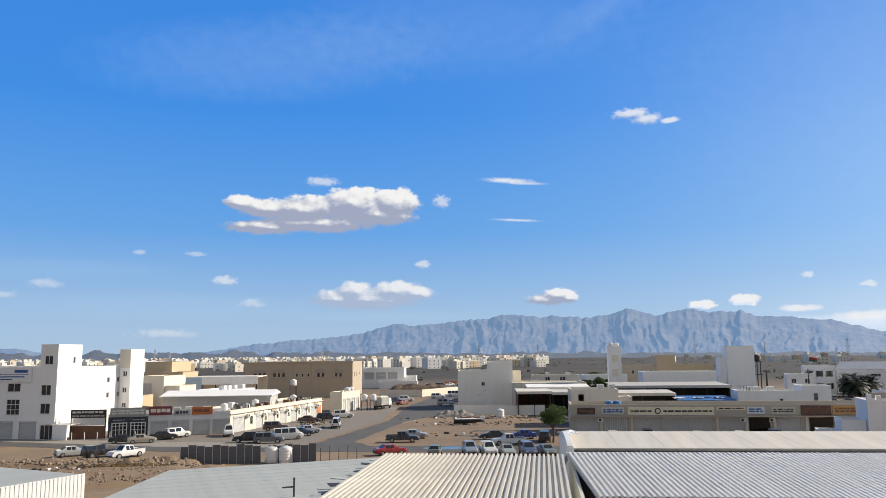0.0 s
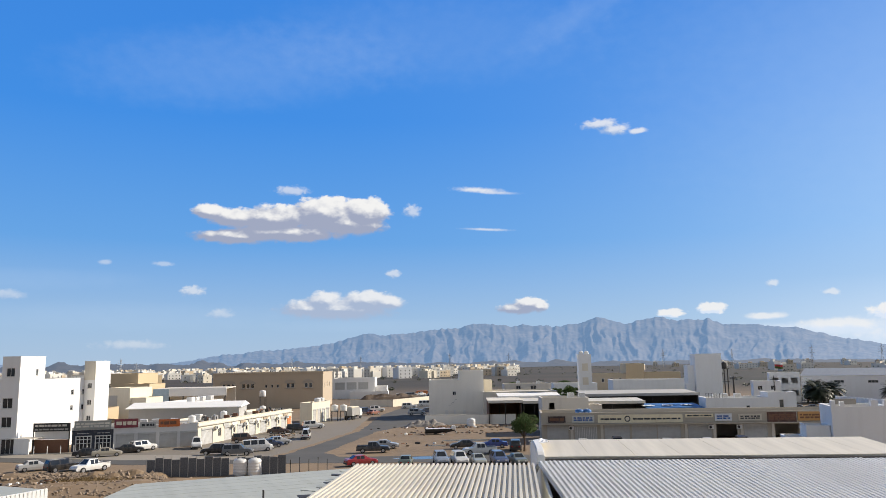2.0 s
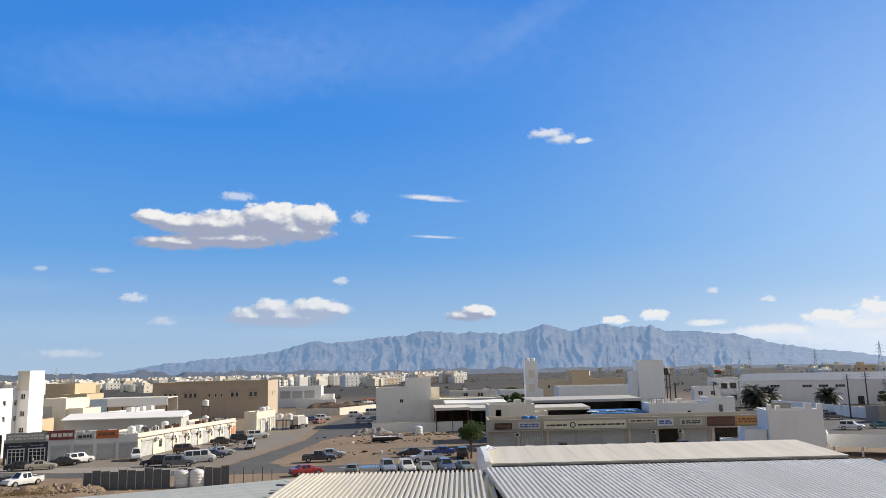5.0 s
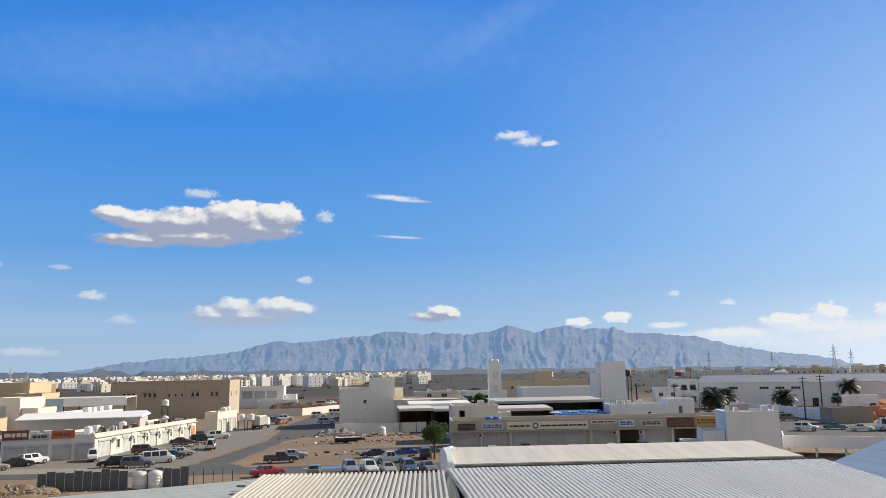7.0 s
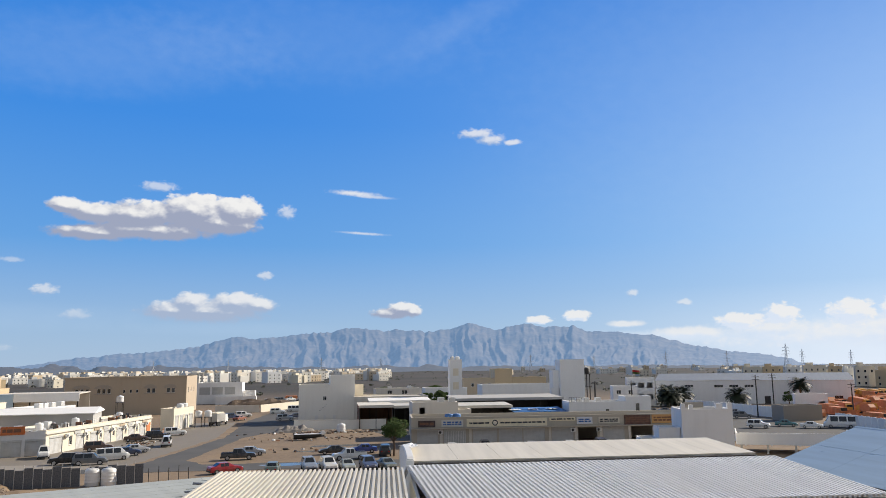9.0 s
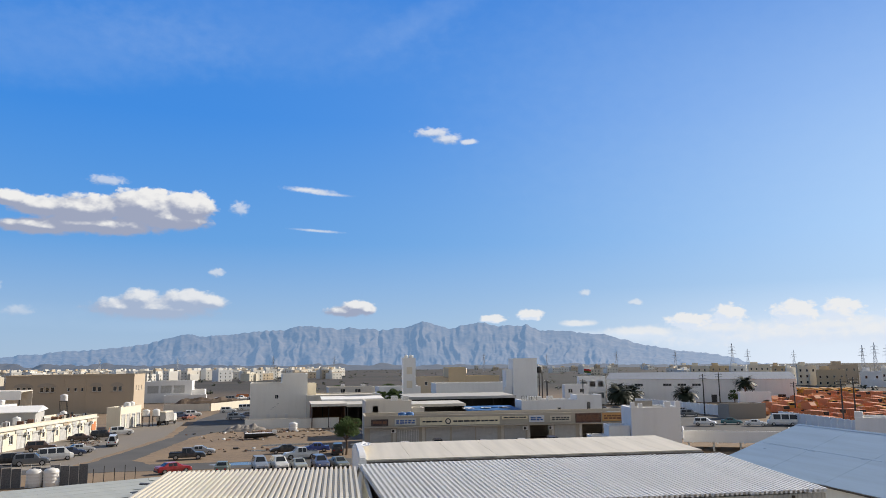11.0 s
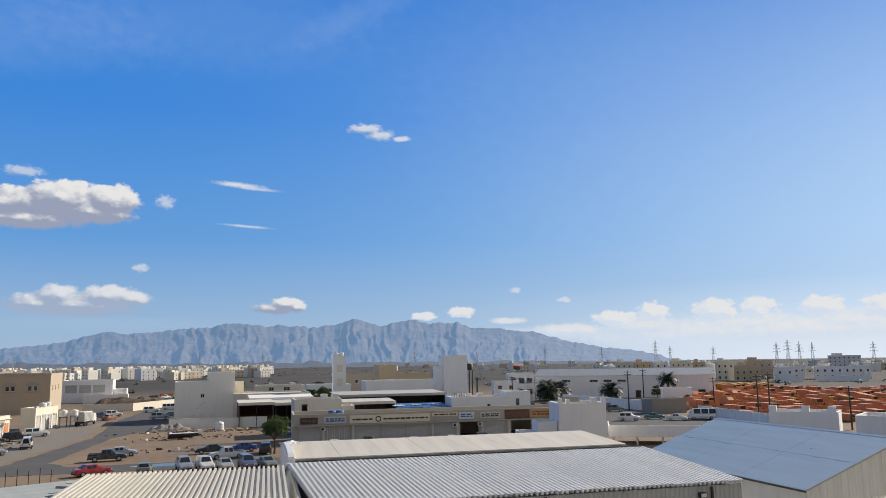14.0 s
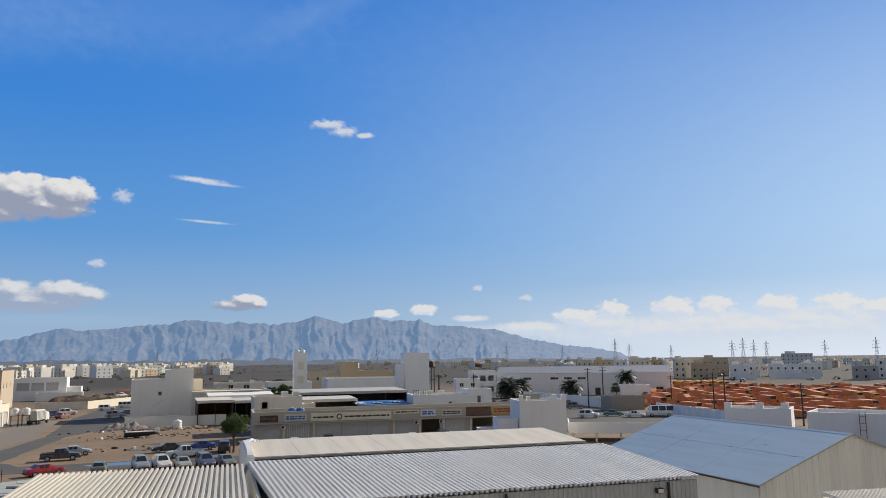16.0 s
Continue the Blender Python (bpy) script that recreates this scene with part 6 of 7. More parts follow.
def dark_fence():
    f = thing("fence", "dark sheet fence of panels between thin posts", "fence", pose(-35.0, 103.6, 0, 0, 0, 3))
    for i in range(17):
        h = 2.2 + 0.12 * ((i * 5) % 3)
        if i not in (10,):
            one_box("panel", (i * 1.05 + 0.03, i * 1.05 + 1.01, 0, 0.06, 0.0, h), M_FENCE, f)
        one_box("post", (i * 1.05 - 0.035, i * 1.05 + 0.025, -0.08, -0.005, 0, h + 0.35), M_GREYWALL, f)
    for i, x in enumerate((18.4, 19.6, 20.8, 22.0, 23.2)):
        one_box("post", (x, x + 0.08, -0.05, 0.03, 0, 1.8 + (i % 2) * 0.3), M_STEEL, f)


dark_fence()


def rock(bm, c, r, rnd):
    base = bmesh.ops.create_icosphere(bm, subdivisions=1, radius=1.0)["verts"]
    sx, sy, sz = (rnd.uniform(0.6, 1.3) for _ in range(3))
    for v in base:
        k = r * rnd.uniform(0.75, 1.2)
        v.co = Vector((v.co.x * sx, v.co.y * sy, v.co.z * sz * 0.7)) * k + Vector(c)


def heap(x, y, length, width, h, seed, label, material, rz=0.0, n=60, size=0.35):
    """An uneven bank of earth with stones in and on it."""
    rnd = random.Random(seed)
    t = thing("rubble_heap", label, "rubble", pose(x, y, 0, 0, 0, rz), kind="stuff")
    bm = bmesh.new()
    nx, ny = 26, 10
    grid = []
    for i in range(nx + 1):
        row = []
        for j in range(ny + 1):
            u, v = i / nx, j / ny
            z = h * math.sin(math.pi * u) ** 0.5 * math.sin(math.pi * v) ** 0.8 if 0 < i < nx and 0 < j < ny else -0.1
            z *= 0.6 + 0.9 * abs(noise.noise((u * 5 + seed, v * 3, seed)))
            row.append(bm.verts.new(((u - 0.5) * length, (v - 0.5) * width, z)))
        grid.append(row)
    for a, b in zip(grid, grid[1:]):
        for j in range(ny):
            bm.faces.new((a[j], b[j], b[j + 1], a[j + 1]))
    part("bank", bm, material, t)
    bm = bmesh.new()
    for _ in range(n):
        u, v = rnd.uniform(0.05, 0.95), rnd.uniform(0.1, 0.9)
        z = h * 0.7 * math.sin(math.pi * u) ** 0.5 * math.sin(math.pi * v) ** 0.8
        rock(bm, ((u - 0.5) * length, (v - 0.5) * width, z * rnd.uniform(0.6, 1.1)), size * rnd.uniform(0.3, 1.3), rnd)
    part("stones", bm, M_STONE, t)


M_EARTH = plaster("loose_earth", (0.24, 0.165, 0.095), 0.4)
M_GRAVEL = plaster("grey_gravel", (0.24, 0.22, 0.20), 0.3)
heap(-52, 104.5, 28, 6, 0.8, 1, "bank of broken stone and rubble", M_EARTH, 3, 1000, 0.30)
heap(-38.2, 101.8, 13, 6, 1.15, 2, "heap of brown earth and rubble", M_EARTH, 12, 900, 0.42)
heap(-38, 92, 26, 14, 1.2, 6, "rough sandy bank below the rubble", M_EARTH, 20, 1100, 0.24)
heap(2.4, 182 - 4, 9, 5, 1.7, 3, "grey gravel heap by the boundary wall", M_GRAVEL, 0, 40, 0.2)
heap(11, 175, 16, 3, 0.5, 4, "scattered broken blocks along the wall", M_STONE, -4, 90, 0.35)
heap(-9, 300, 26, 9, 3.6, 5, "dark earth heap behind the road", plaster("dark_earth", (0.12, 0.085, 0.06), 0.3), 0, 30, 0.4)


def boat():
    t = thing("boat", "small white boat lying on its side on the sand", "boat", pose(4.9, 157.4, 0.15, 0, 0, 4))
    bm = bmesh.new()
    rings = []
    for i in range(9):
        u = i / 8
        w = 0.95 * math.sin(math.pi * min(1, u * 0.55 + 0.42)) ** 0.8
        x = -3.0 + 6.0 * u
        rings.append([bm.verts.new((x, math.cos(k * math.pi / 6) * w, 0.9 - math.sin(k * math.pi / 6) * (0.9 - 0.4 * u * u))) for k in range(7)])
    for a, b in zip(rings, rings[1:]):
        for k in range(6):
            bm.faces.new((a[k], a[k + 1], b[k + 1], b[k]))
    bm.faces.new(rings[0]), bm.faces.new(rings[-1][::-1])
    part("hull", bm, M_TRIM, t)
    one_box("deck", (-2.9, 2.6, -0.75, 0.75, 0.92, 1.02), M_TANK, t, bevel=0.03)
    one_box("engine_cover", (2.3, 3.2, -0.4, 0.4, 0.7, 1.5), M_TANK, t, bevel=0.12)


boat()


def debris(x, y, w, d, n, seed, label, rz=0.0):
    """Broken blocks, boards and scrap lying loose on the ground."""
    rnd = random.Random(seed)
    t = thing("debris", label, "debris", pose(x, y, 0, 0, 0, rz), kind="stuff")
    for name, material, share in (("stones", M_STONE, 0.45), ("dark_scrap", M_STEEL, 0.25), ("pale_pieces", M_TANK, 0.12), ("rusty_pieces", M_RUST, 0.18)):
        bm = bmesh.new()
        for _ in range(int(n * share)):
            u, v = rnd.gauss(0, 0.26) * w, rnd.gauss(0, 0.26) * d
            if rnd.random() < 0.5:
                rock(bm, (u, v, 0.08), rnd.uniform(0.12, 0.4), rnd)
            else:
                vs = box(bm, -rnd.uniform(0.05, 0.6), rnd.uniform(0.05, 0.6), -0.12, rnd.uniform(0.0, 0.25), 0, rnd.uniform(0.05, 0.3))
                m = pose(u, v, 0, 0, 0, rnd.uniform(0, 180))
                for q in vs:
                    q.co = m @ q.co
        part(name, bm, material, t)


debris(11, 173, 26, 5, 170, 5, "broken blocks and scrap strewn along the wall", -4)
debris(5, 160, 28, 12, 60, 6, "scrap and stones strewn round the boat")
debris(1, 138, 22, 8, 24, 7, "stones and litter on the sandy lot")
debris(-41, 102, 18, 5, 320, 8, "broken blocks and scrap on the earth bank", 10)
debris(-27, 160, 5, 16, 60, 9, "tyres and scrap before the workshops")


def brush(x, y, w, d, n, seed):
    rnd = random.Random(seed)
    bm = bmesh.new()
    for _ in range(n):
        c = Vector((x + rnd.gauss(0, 0.3) * w, y + rnd.gauss(0, 0.3) * d, 0.5))
        for _ in range(9):
            tip = c + Vector((rnd.uniform(-0.7, 0.7), rnd.uniform(-0.7, 0.7), rnd.uniform(0.1, 0.55)))
            s = Vector((rnd.uniform(-1, 1), rnd.uniform(-1, 1), 0)) * 0.07
            bm.faces.new([bm.verts.new(p) for p in (c - s, c + s, tip)])
    tagged(part("dry_brush", bm, M_STRAW), "dry brown brush growing on the earth bank", "dry brush", kind="stuff")


brush(-39.5, 97, 7, 6, 260, 3)
strip("parking_lot", ((66, 152), (84, 132), (112, 112), (119, 150), (124, 226), (84, 226), (72, 172)), M_ROAD, "dark worn asphalt of the walled parking lot", 0.016, "parking lot")
# dark sheet over the sand, standing in for the shade among the sheds
strip("yard", ((22, 148.5), (62, 143), (71, 172), (83, 227), (130, 240), (130, 262), (20, 262), (21, 214), (19, 178)), M_ROAD, "dark yard asphalt behind the shops, put in for shade below sheds", 0.014, "yard")
for i, (x, y, a, b) in enumerate(((1.5, 118.4, 4.6, 1.6), (9.5, 144, 5.5, 1.5), (4.5, 136, 3.0, 0.9))):
    ring = []
    for k in range(22):
        r = 1 + 0.3 * noise.noise((math.cos(k * math.tau / 22) * 1.5, math.sin(k * math.tau / 22) * 1.5, i * 5))
        ring.append((x + math.cos(k * math.tau / 22) * a * r, y + math.sin(k * math.tau / 22) * b * r))
    strip("puddle", ring, M_WATER, "shallow rain puddle on the ground", 0.034 if i == 0 else 0.02, "puddle")

# ---- poles and masts ----


def utility_pole(x, y, h, label="dark wooden utility pole with cross-arms", arms=2):
    t = thing("utility_pole", label, "pole", pose(x, y, 0, 0, 0, -30), "utility poles")
    bm = bmesh.new()
    tube(bm, (0, 0, -0.3), (0, 0, h), 0.19, 0.13, 10)
    part("pole", bm, M_STEEL, t)
    for k in range(arms):
        a = one_box("cross_arm", (-0.95, 0.95, -0.21, -0.14, h - 0.5 - k * 0.7, h - 0.38 - k * 0.7), M_STEEL, t)
        for xx in (-0.85, 0.0, 0.8):
            one_box("insulator", (xx, xx + 0.08, -0.2, -0.14, h - 0.376 - k * 0.7, h - 0.2 - k * 0.7), M_TANK, a)


for x, y, h in ((120.4, 181.5, 10.8), (124.6, 180.5, 11.2), (122.0, 134.6, 10.2), (124.2, 133.6, 10.6), (123.8, 112.4, 8.2), (106, 225, 9.0), (146, 178, 8.5)):
    utility_pole(x, y, h)
for x, y, h in ((83, 214, 11), (86, 206, 9.5), (90, 216, 9)):
    utility_pole(x, y, h, "slender dark utility pole behind the shops", 1)
T = thing("tank_tower", "dark steel tower carrying two tanks", "tower", pose(82.5, 205, 0))
for a in (-1.2, 1.0):
    for b in (-1.2, 1.0):
        one_box("leg", (a, a + 0.2, b, b + 0.2, 0, 11.4), M_STEEL, T)
for z in (4, 8, 11.4):
    one_box("platform", (-1.5, 1.5, -1.5, 1.5, z + 0.01, z + 0.16), M_STEEL, T)
for x in (-0.75, 0.75):
    water_tank(pose(82.5 + x, 205, 11.56), 0.68, 1.7, "dark rooftop tank on a steel tower", M_STEEL)


def pylon():
    t = thing("pylon", "far steel lattice pylon of a power line", "pylon", pose(0, 0, 0), "power line pylons")
    bm = bmesh.new()
    lv = ((0, 4.0), (9, 3.0), (17, 2.1), (24, 1.4), (30, 1.0), (36, 0.8), (42, 0.15))
    for (z0, r0), (z1, r1) in zip(lv, lv[1:]):
        c0 = [(-r0, -r0), (r0, -r0), (r0, r0), (-r0, r0)]
        c1 = [(-r1, -r1), (r1, -r1), (r1, r1), (-r1, r1)]
        for i in range(4):
            j = (i + 1) % 4
            tube(bm, (*c0[i], z0), (*c1[i], z1), 0.17, sides=4)
            tube(bm, (*c0[i], z0), (*c1[j], z1), 0.09, sides=4)
            tube(bm, (*c0[j], z0), (*c1[i], z1), 0.09, sides=4)
            tube(bm, (*c1[i], z1), (*c1[j], z1), 0.09, sides=4)
    part("mast", bm, M_PYLON, t)
    for z, w in ((26, 7), (31, 6), (36, 5)):
        bm = bmesh.new()
        for s in (-1, 1):
            tube(bm, (0, 0, z), (s * w, 0, z + 0.3), 0.2, 0.12, 4)
            tube(bm, (0, 0, z + 1.6), (s * w, 0, z + 0.3), 0.14, 0.1, 4)
            tube(bm, (s * w, 0, z + 0.3), (s * w, 0, z - 1.6), 0.12, 0.12, 4)
        part("cross_arm", bm, M_PYLON, t)
    return t


PY = pylon()
first = True
for bearing, dist, sc in ((18.05, 1500, 1.25), (22.67, 1750, 1.25), (27.7, 1500, 1.3), (2.6, 1500, 1.2), (6.96, 1400, 1.1), (31.8, 1350, 1.2), (35.6, 1300, 1.5), (36.6, 1500, 1.3), (39.5, 1500, 1.2), (43.6, 1000, 1.1), (44.3, 1150, 1.3), (45.0, 1000, 1.1), (45.8, 1250, 1.2), (49.4, 1100, 1.1), (52.4, 1000, 1.1), (-20.6, 1100, 1.0), (-19.6, 1150, 0.8), (-4, 1700, 1.2), (-9, 1750, 1.2)):
    a = radians(bearing)
    m = pose(math.sin(a) * dist, math.cos(a) * dist, 0, 0, 0, -bearing + 20)
    if first:
        PY.matrix_basis = m
        first = False
        q = PY
    else:
        q = copy_thing(PY, m)
    q.scale = (sc * 0.62, sc * 0.62, sc * 0.68)


def flag():
    t = thing("flag", "red and white flag on a tall pole", "flag", pose(140.8, 297.5, -1.6))
    bm = bmesh.new()
    tube(bm, (0, 0, 0), (0, 0, 14.5), 0.1, 0.06)
    part("pole", bm, M_TANK, t)
    for i, (m, z0, z1) in enumerate(((M_TANK, 13.4, 14.2), (M_TAIL, 12.6, 13.4), (M_LEAF, 11.8, 12.6))):
        bm = bmesh.new()
        prev = None
        for k in range(9):
            x = 0.08 + k * 0.42
            y = 0.25 * math.sin(k * 0.9) * k / 8
            cur = [bm.verts.new((x, y + e, z - 0.05 * k)) for z in (z0, z1) for e in (0, 0.02)]
            if prev:
                bm.faces.new((prev[0], cur[0], cur[2], prev[2])), bm.faces.new((prev[1], prev[3], cur[3], cur[1]))
                bm.faces.new((prev[2], cur[2], cur[3], prev[3])), bm.faces.new((prev[0], prev[1], cur[1], cur[0]))
            prev = cur
        part("stripe", bm, m, t)


flag()

# ---- the orange yard ----


def skip_body():
    t = thing("waste_container", "faded orange waste container in a storage yard", "waste container", pose(0, 0, 0), "orange yard containers")
    bm = bmesh.new()
    prism(bm, [(-3.0, 0.45), (2.5, 0.45), (3.2, 1.4), (2.7, 2.6), (-2.6, 2.7), (-3.2, 1.6)], -1.15, 1.15, "y")
    part("body", bm, M_ORANGE, t, bevel=0.05)
    for i in range(3):
        x = -2.2 + i * 1.9
        one_box("rib", (x, x + 0.14, -1.24, -1.152, 0.5, 2.5), M_ORANGE, t)
    one_box("skid", (-2.8, 2.4, -0.9, 0.9, 0.0, 0.44), M_RUST, t)
    # solid dark block in place of an open mouth with shade in it
    one_box("hopper_mouth", (2.55, 3.12, -0.85, 0.85, 1.5, 2.45), M_STEEL, t, at=pose(0.02, 0, 0.02))
    return t


def refuse_truck(paint, colour):
    t = thing("refuse_truck", f"old {colour} refuse lorry laid up in a storage yard", "refuse truck", pose(0, 0, 0), "orange yard lorries")
    bm = bmesh.new()
    prism(bm, [(-3.6, 0.9), (1.6, 0.9), (1.6, 2.9), (-2.6, 3.2), (-3.9, 2.2)], -1.2, 1.2, "y")
    part("body", bm, paint, t, bevel=0.06)
    bm = bmesh.new()
    prism(bm, [(1.75, 0.7), (3.5, 0.7), (3.5, 1.7), (3.2, 2.6), (1.75, 2.7)], -1.1, 1.1, "y")
    c = part("cab", bm, M_YELLOW, t, bevel=0.05)
    one_box("windscreen", (3.36, 3.46, -0.95, 0.95, 1.75, 2.4), M_GLASS, c)
    for x in (-2.6, -1.4, 2.6):
        for s in (-1.15, 0.8):
            bm = bmesh.new()
            tube(bm, (x, s, 0.5), (x, s + 0.35, 0.5), 0.5, sides=14)
            part("wheel", bm, M_TYRE, t)
    one_box("chassis", (-3.4, 3.2, -0.5, 0.5, 0.55, 0.88), M_STEEL, t)
    return t




def open_skip():
    t = thing("skip", "rusty orange open skip in a storage yard", "skip", pose(0, 0, 0), "orange yard skips")
    bm = bmesh.new()
    lo, hi = ((-1.5, -0.85), (1.5, -0.85), (1.5, 0.85), (-1.5, 0.85)), ((-2.2, -1.0), (2.2, -1.0), (2.2, 1.0), (-2.2, 1.0))
    rings = [[bm.verts.new((x * f, y * f, z)) for x, y in ring] for ring, z, f in ((lo, 0.05, 1), (hi, 1.7, 1), (hi, 1.7, 0.95), (lo, 0.15, 0.92))]
    for a, b in zip(rings, rings[1:]):
        for i in range(4):
            bm.faces.new((a[i], a[(i + 1) % 4], b[(i + 1) % 4], b[i]))
    bm.faces.new(rings[0][::-1]), bm.faces.new(rings[-1])
    part("tub", bm, M_ORANGE, t)
    one_box("scrap", (-1.4, 1.3, -0.7, 0.7, 0.25, 1.1), M_RUST, t, bevel=0.12)
    for x in (-1.0, 0.9):
        one_box("rib", (x, x + 0.12, -1.02, -0.88, 0.3, 1.6), M_ORANGE, t)
    return t


rnd = random.Random(21)
proto = [skip_body(), refuse_truck(M_ORANGE, "orange"), open_skip()]
used = [False, False, False]
r = 190.0
while r < 345:
    b = 37.0 if r > 215 else 40.5
    k = 0
    while b < 54.5:
        if rnd.random() < 0.96 and not (r > 300 and b < 39):
            k = rnd.choice((0, 1, 2, 2) if 235 < r < 300 else (0, 2, 2, 2, 0))
            a = radians(b + rnd.uniform(-0.3, 0.3))
            rr = r + rnd.uniform(-2, 2)
            m = pose(math.sin(a) * rr, math.cos(a) * rr, 0, 0, 0, -b - 55 + rnd.choice((0, 180, 90, 15)) + rnd.uniform(-14, 14))
            if used[k]:
                o = copy_thing(proto[k], m)
            else:
                o = proto[k]
                o.matrix_basis = m
                used[k] = True
            o.scale = (rnd.uniform(0.7, 0.95), rnd.uniform(0.75, 1.0), rnd.uniform(0.6, 1.0))
        b += math.degrees((3.9 if k == 2 else 5.0) / r)
    r += 5.0 + r * 0.012

# a short line of yellow ones at the back
yellow = refuse_truck(M_YELLOW, "yellow")
for i in range(9):
    a, rr = radians(38.6 + i * 0.52), 352 + rnd.uniform(-3, 3)
    m = pose(math.sin(a) * rr, math.cos(a) * rr, 0, 0, 0, -95 + rnd.uniform(-20, 20))
    if i:
        copy_thing(yellow, m)
    else:
        yellow.matrix_basis = m

# things laid up on the open ground beyond the road
for i, (x, y, rz) in enumerate(((3, 362, 10), (12, 368, 0), (20, 360, 5), (30, 372, 20))):
    o = copy_thing(proto[i % 2], pose(x, y, 0, 0, 0, rz))
for i in range(9):
    vehicle(("suv", "van", "pickup", "sedan")[i % 4], -6 + i * 4.2, 330 + 9 * (i % 3), 20 * (i % 4), (WHITE, GREY, WHITE, BLACK, SAND)[i % 5], "dusty car parked on open ground beyond the road")

# ---- town in the distance ----


def villa(kind, material, seed):
    """A flat-roofed house of two or three storeys with a roof room, in a few shapes."""
    rnd = random.Random(seed)
    w, d, h = ((13, 11, 7.2), (10, 12, 10.4), (17, 12, 7.4), (15, 12, 10.6), (9, 9, 6.6))[kind]
    t = thing("house", "", "house", pose(0, 0, 0), "town houses")
    one_box("wall", (-w / 2, w / 2, 0, d, 0, h), material, t)
    bm = bmesh.new()
    rim(bm, -w / 2 - 0.1, w / 2 + 0.1, -0.1, d + 0.1, 0.35, h + 0.004, h + 0.8)
    part("parapet", bm, material, t)
    one_box("roof_room", (-w * 0.3, w * 0.05, d * 0.45, d * 0.8, h + 0.004, h + 2.7), material, t)
    one_box("roof_tank", (w * 0.2, w * 0.2 + 1.3, d * 0.5, d * 0.5 + 1.3, h + 0.004, h + 1.5), M_TANK, t)
    if kind in (0, 2):
        one_box("bay", (w * 0.12, w * 0.36, -1.4, -0.004, 0, h + 0.5), material, t)
    floors = int(h / 3.3)
    first = None
    for f in range(floors):
        n = max(2, int(w / 4.6))
        for i in range(n):
            x = -w / 2 + w * (i + 0.5) / n - 0.6
            if kind in (0, 2) and w * 0.05 < x + 0.6 < w * 0.42:
                continue
            m = pose(x, 0, 1.0 + f * 3.3)
            if first is None:
                first = one_box("window", (0.1, 1.0, -0.06, 0.0, 0.1, 1.3), M_GLASS, t, at=m)
            else:
                again(first, m, t)
        for i in range(1):
            again(first, pose(w / 2, d * (0.4 + 0.4 * i), 1.0 + f * 3.3, 0, 0, 90), t)
    return t


VILLA_MATS = (M_BONE, M_BONE, M_CREAM, M_WHITE, M_CREAM, M_CREAM, M_WHITE, M_TAN)
protos = [villa(k % 5, VILLA_MATS[k], k) for k in range(8)]
fresh = [True] * 8
LABELS = ("white flat-roofed town house with a roof room", "off-white three-storey town house", "cream town house with a bay", "white apartment house in the town", "small cream town house", "pale cream town house with a bay", "tall white town house", "tan town house with a bay")


FAR = []


def put_villa(k, x, y, rz):
    m = pose(x, y, -0.4, 0, 0, rz)
    if math.hypot(x, y) > 800:
        FAR.append((k, m))
        return
    if fresh[k]:
        protos[k].matrix_basis = m
        fresh[k] = False
        o = protos[k]
    else:
        o = copy_thing(protos[k], m)
    tagged(o, LABELS[k], "house")


rnd = random.Random(33)
for i in range(620):
    b = rnd.uniform(-36, 7.6)
    r = 700 + 1150 * rnd.random() ** 0.8
    if -9 < b and r < 760:
        r += 90
    a = radians(b)
    put_villa(rnd.randrange(8), math.sin(a) * r, math.cos(a) * r, rnd.choice((38, 44, 30, 50, 12, -48)) - b * 0.5)
for i in range(26):
    b = rnd.uniform(14, 33)
    a, r = radians(b), rnd.uniform(900, 1900)
    put_villa(rnd.randrange(8), math.sin(a) * r, math.cos(a) * r, rnd.uniform(-30, 30))
for i in range(44):
    b = rnd.uniform(31.5, 40) if i < 34 else rnd.uniform(40, 60)
    a, r = radians(b), rnd.uniform(600, 1400)
    put_villa(rnd.choice((0, 0, 4, 4, 0, 4, 5, 2)), math.sin(a) * r, math.cos(a) * r, rnd.choice((-20, -62, -15)) + rnd.uniform(-10, 10))
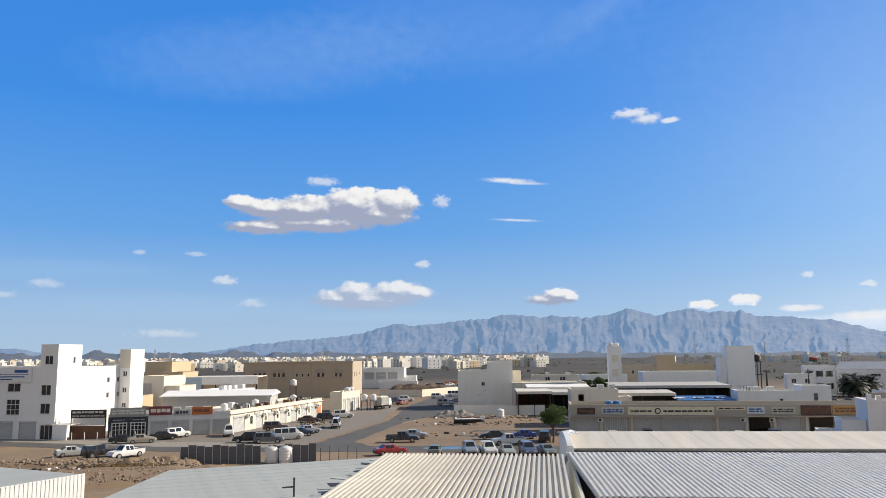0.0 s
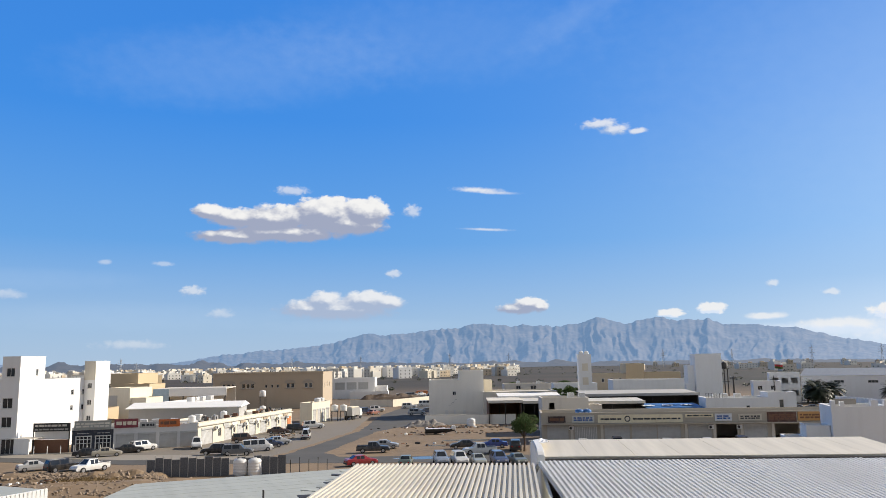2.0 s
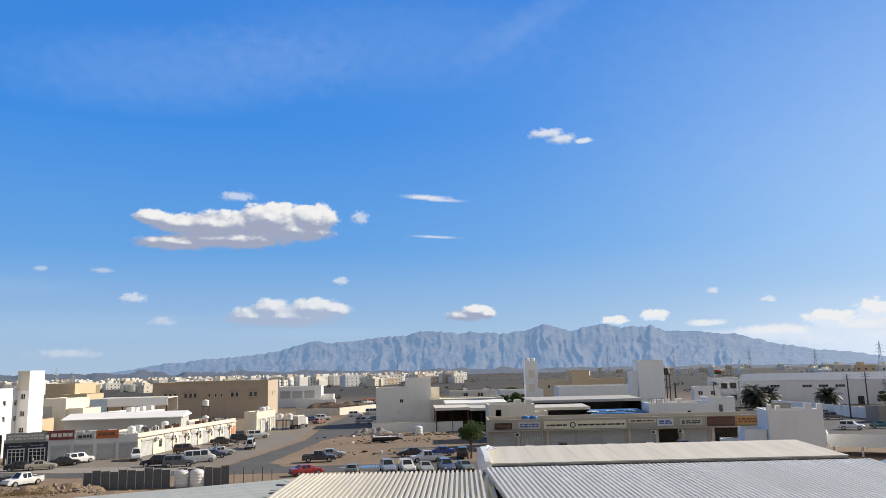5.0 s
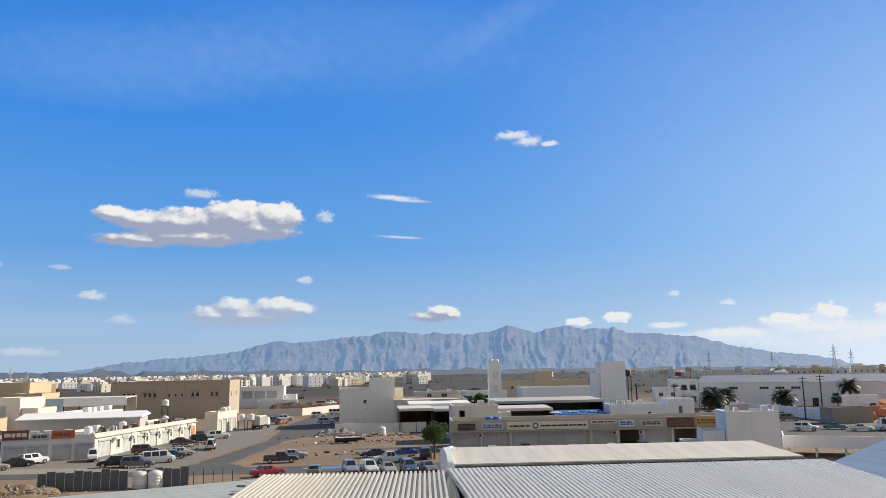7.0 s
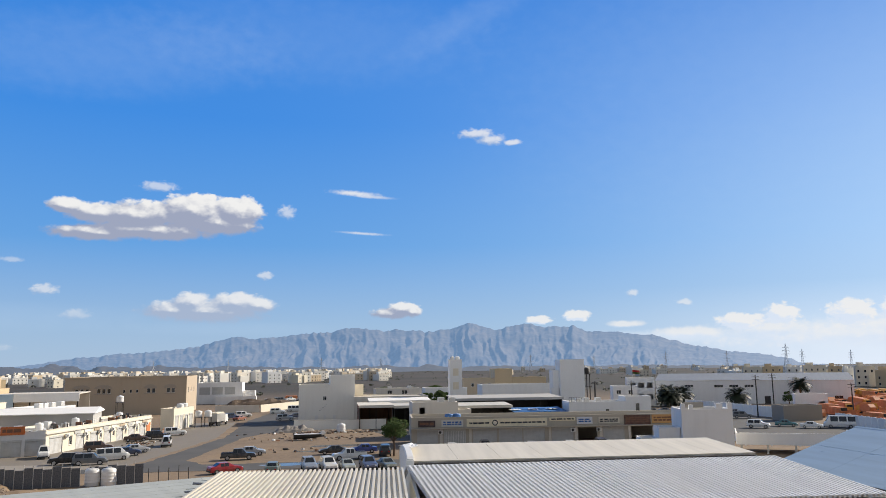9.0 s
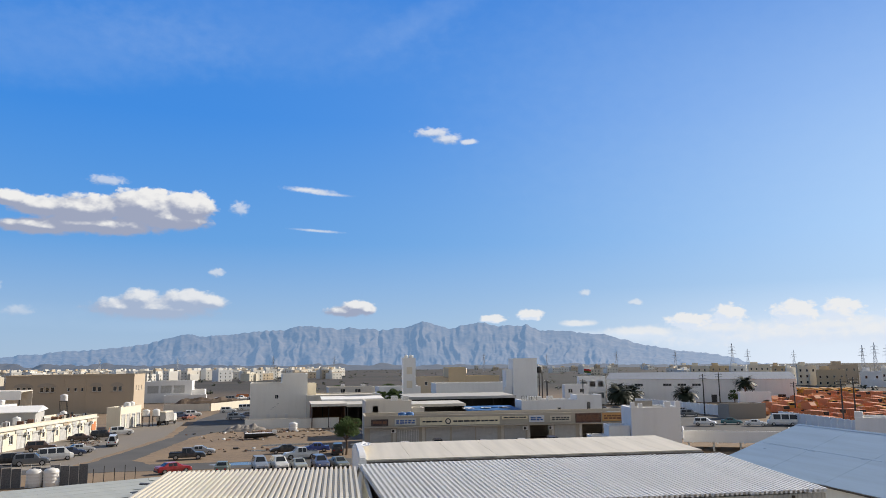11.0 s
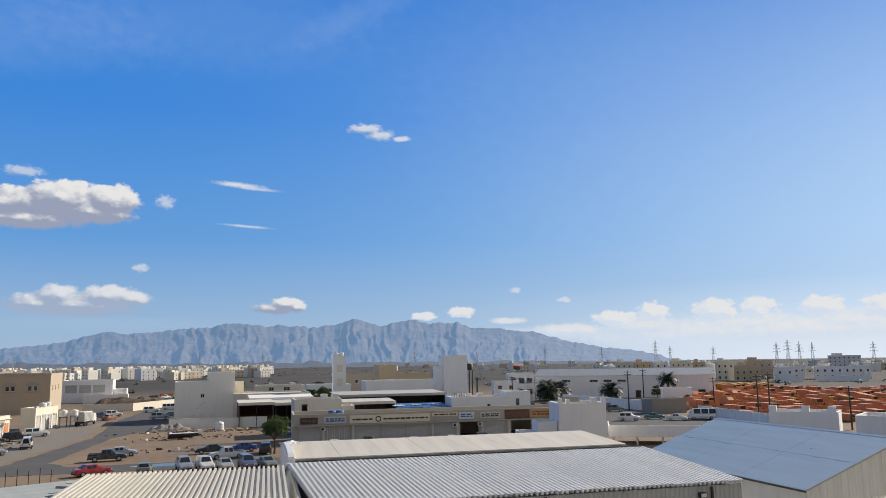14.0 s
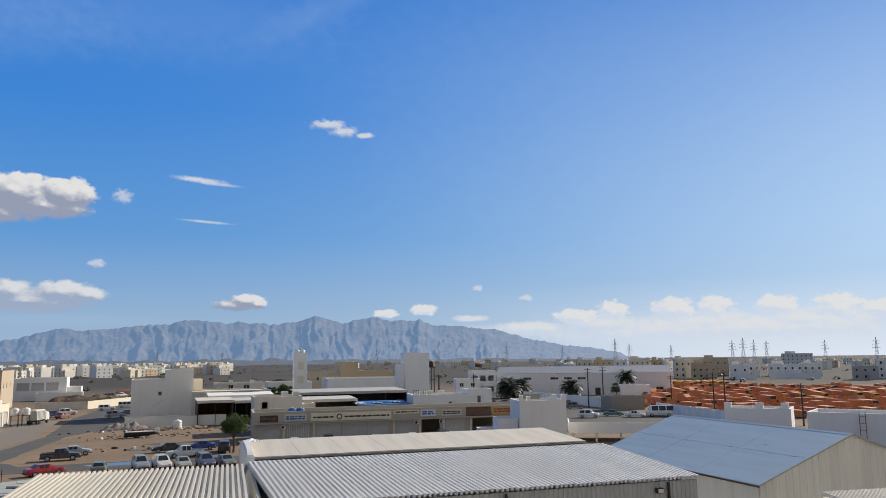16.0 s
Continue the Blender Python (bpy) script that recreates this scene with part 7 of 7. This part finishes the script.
# the houses beyond the orange yard, each with its own windows
RIGHT_TOWN = (  # label, bearing of the front's first corner, distance, width, depth, height, paint, turn
    ("tan two-storey villa with a columned front", 40.8, 480, 14.2, 12, 9.0, M_TAN, -40),
    ("brown three-storey house behind a tan villa", 41.5, 530, 16.5, 10, 11.6, M_BEIGE, -40),
    ("cream three-storey house with a narrow front", 39.65, 500, 10.2, 11, 11.4, M_CREAM, -36),
    ("narrow cream house with a roof room", 38.95, 515, 6.0, 9, 9.8, M_BONE, -36),
    ("white house with an outside stair", 43.4, 468, 10.0, 10, 8.2, M_WHITE, -42),
    ("slim white house with a cream side", 44.55, 520, 6.5, 9, 9.2, M_BONE, -42),
    ("broad white villa with roof rooms", 45.8, 520, 20.0, 12, 7.6, M_WHITE, -45),
    ("grey three-storey house with a flat roof", 46.7, 800, 27.0, 16, 14.2, M_PALEGREY, -46),
    ("cream villa with dark windows", 47.95, 520, 11.0, 10, 8.2, M_BONE, -46),
    ("plain grey unfinished house", 50.9, 456, 12.0, 10, 7.2, M_GREYWALL, -50),
    ("pale grey house with a tall glazed front", 52.3, 478, 9.0, 10, 10.2, M_PALEGREY, -50),
    ("cream house among others behind the warehouse", 32.8, 560, 11.0, 10, 11.4, M_CREAM, -30),
    ("tan house among others behind the warehouse", 34.1, 600, 13.0, 10, 11.2, M_TAN, -30),
    ("off-white house among others behind the warehouse", 35.5, 570, 9.0, 10, 10.8, M_BONE, -32),
    ("cream house among others behind the warehouse", 36.6, 620, 15.0, 10, 11.6, M_CREAM, -32),
    ("tan house among others behind the warehouse", 38.1, 560, 8.0, 10, 11.0, M_TAN, -36),
)
for label, b, r, w, d, h, paint, rz in RIGHT_TOWN:
    a = radians(b)
    n = max(2, int(w / 3.4))
    xs = [w * (i + 0.5) / n - 0.55 for i in range(n)]
    zs = [1.0 + 3.4 * f for f in range(int(h / 3.4))]
    T = simple("house", label, math.sin(a) * r, math.cos(a) * r, w, d, h, paint, rz, rows_of("front", xs, zs, 1.1, 1.5, "win0") + rows_of("right", (d * 0.3, d * 0.65), zs, 1.0, 1.4, "win0"), 0.6, "house", None, "houses beyond the yard")
    block(T, w * 0.12, d * 0.4, w * 0.34, d * 0.4, 2.6, paint, (), 0.3, h - 0.6)
    one_box("porch", (w * 0.62, w * 0.95, -1.6, -0.06, 0, h * 0.55), paint, T)
for x, y, w, rz in ((341, 331, 26, -49), (322, 338, 12, -44)):
    Wf = thing("boundary_wall", "white yard wall before far villas", "wall", pose(x, y, 0, 0, 0, rz))
    one_box("panel", (0, w, 0, 0.25, 0, 3.2), M_WHITE, Wf)
for k in range(8):
    if fresh[k]:
        put_villa(k, -330 + k * 30, 560, 0)


def far_town():
    """The houses too far off to pick apart: plain blocks with roof rooms and window bands, each its own island."""
    k = Mat("far_house_paint", 0.85)
    rand = k.n.new("ShaderNodeNewGeometry").outputs["Random Per Island"]
    k.colour(k.mix(k.ramp(rand, 0.5, 0.95), (0.80, 0.77, 0.70), (0.60, 0.48, 0.33)))
    bm, dark = bmesh.new(), bmesh.new()
    for kind, m in FAR:
        w, d, h = ((13, 11, 7.2), (10, 12, 10.4), (17, 12, 7.4), (14, 13, 10.6), (9, 9, 6.6))[kind % 5]
        parts = [(bm, (-w / 2, w / 2, 0, d, -1, h)), (bm, (-w * 0.3, w * 0.05, d * 0.4, d * 0.8, h + 0.01, h + 2.8)), (bm, (-w / 2 - 0.1, w / 2 + 0.1, -0.1, 0.3, h + 0.01, h + 0.8))]
        for f in range(int(h / 3.3)):
            for i in range(int(w / 4)):
                x = -w / 2 + w * (i + 0.5) / int(w / 4)
                parts.append((dark, (x - 0.5, x + 0.5, -0.08, -0.01, 1.2 + f * 3.3, 2.4 + f * 3.3)))
        for to, q in parts:
            for v in box(to, *q):
                v.co = m @ v.co
    ob = tagged(part("far_town", bm, k.m), "dense far town of white and cream houses", "town", kind="stuff")
    part("windows", dark, M_GLASS, ob)


far_town()

# low dark scrub on the plain
bm = bmesh.new()
rnd = random.Random(77)
for i in range(900):
    b, r = rnd.uniform(-40, 62), 420 + 1900 * rnd.random()
    a = radians(b)
    leaf_cloud(bm, (math.sin(a) * r, math.cos(a) * r, 0.8), rnd.uniform(1.2, 3.0), 14, rnd, 0.9, 0.5)
tagged(part("scrub", bm, M_PALM), "low dark scrub and trees over the plain", "scrub", kind="stuff")
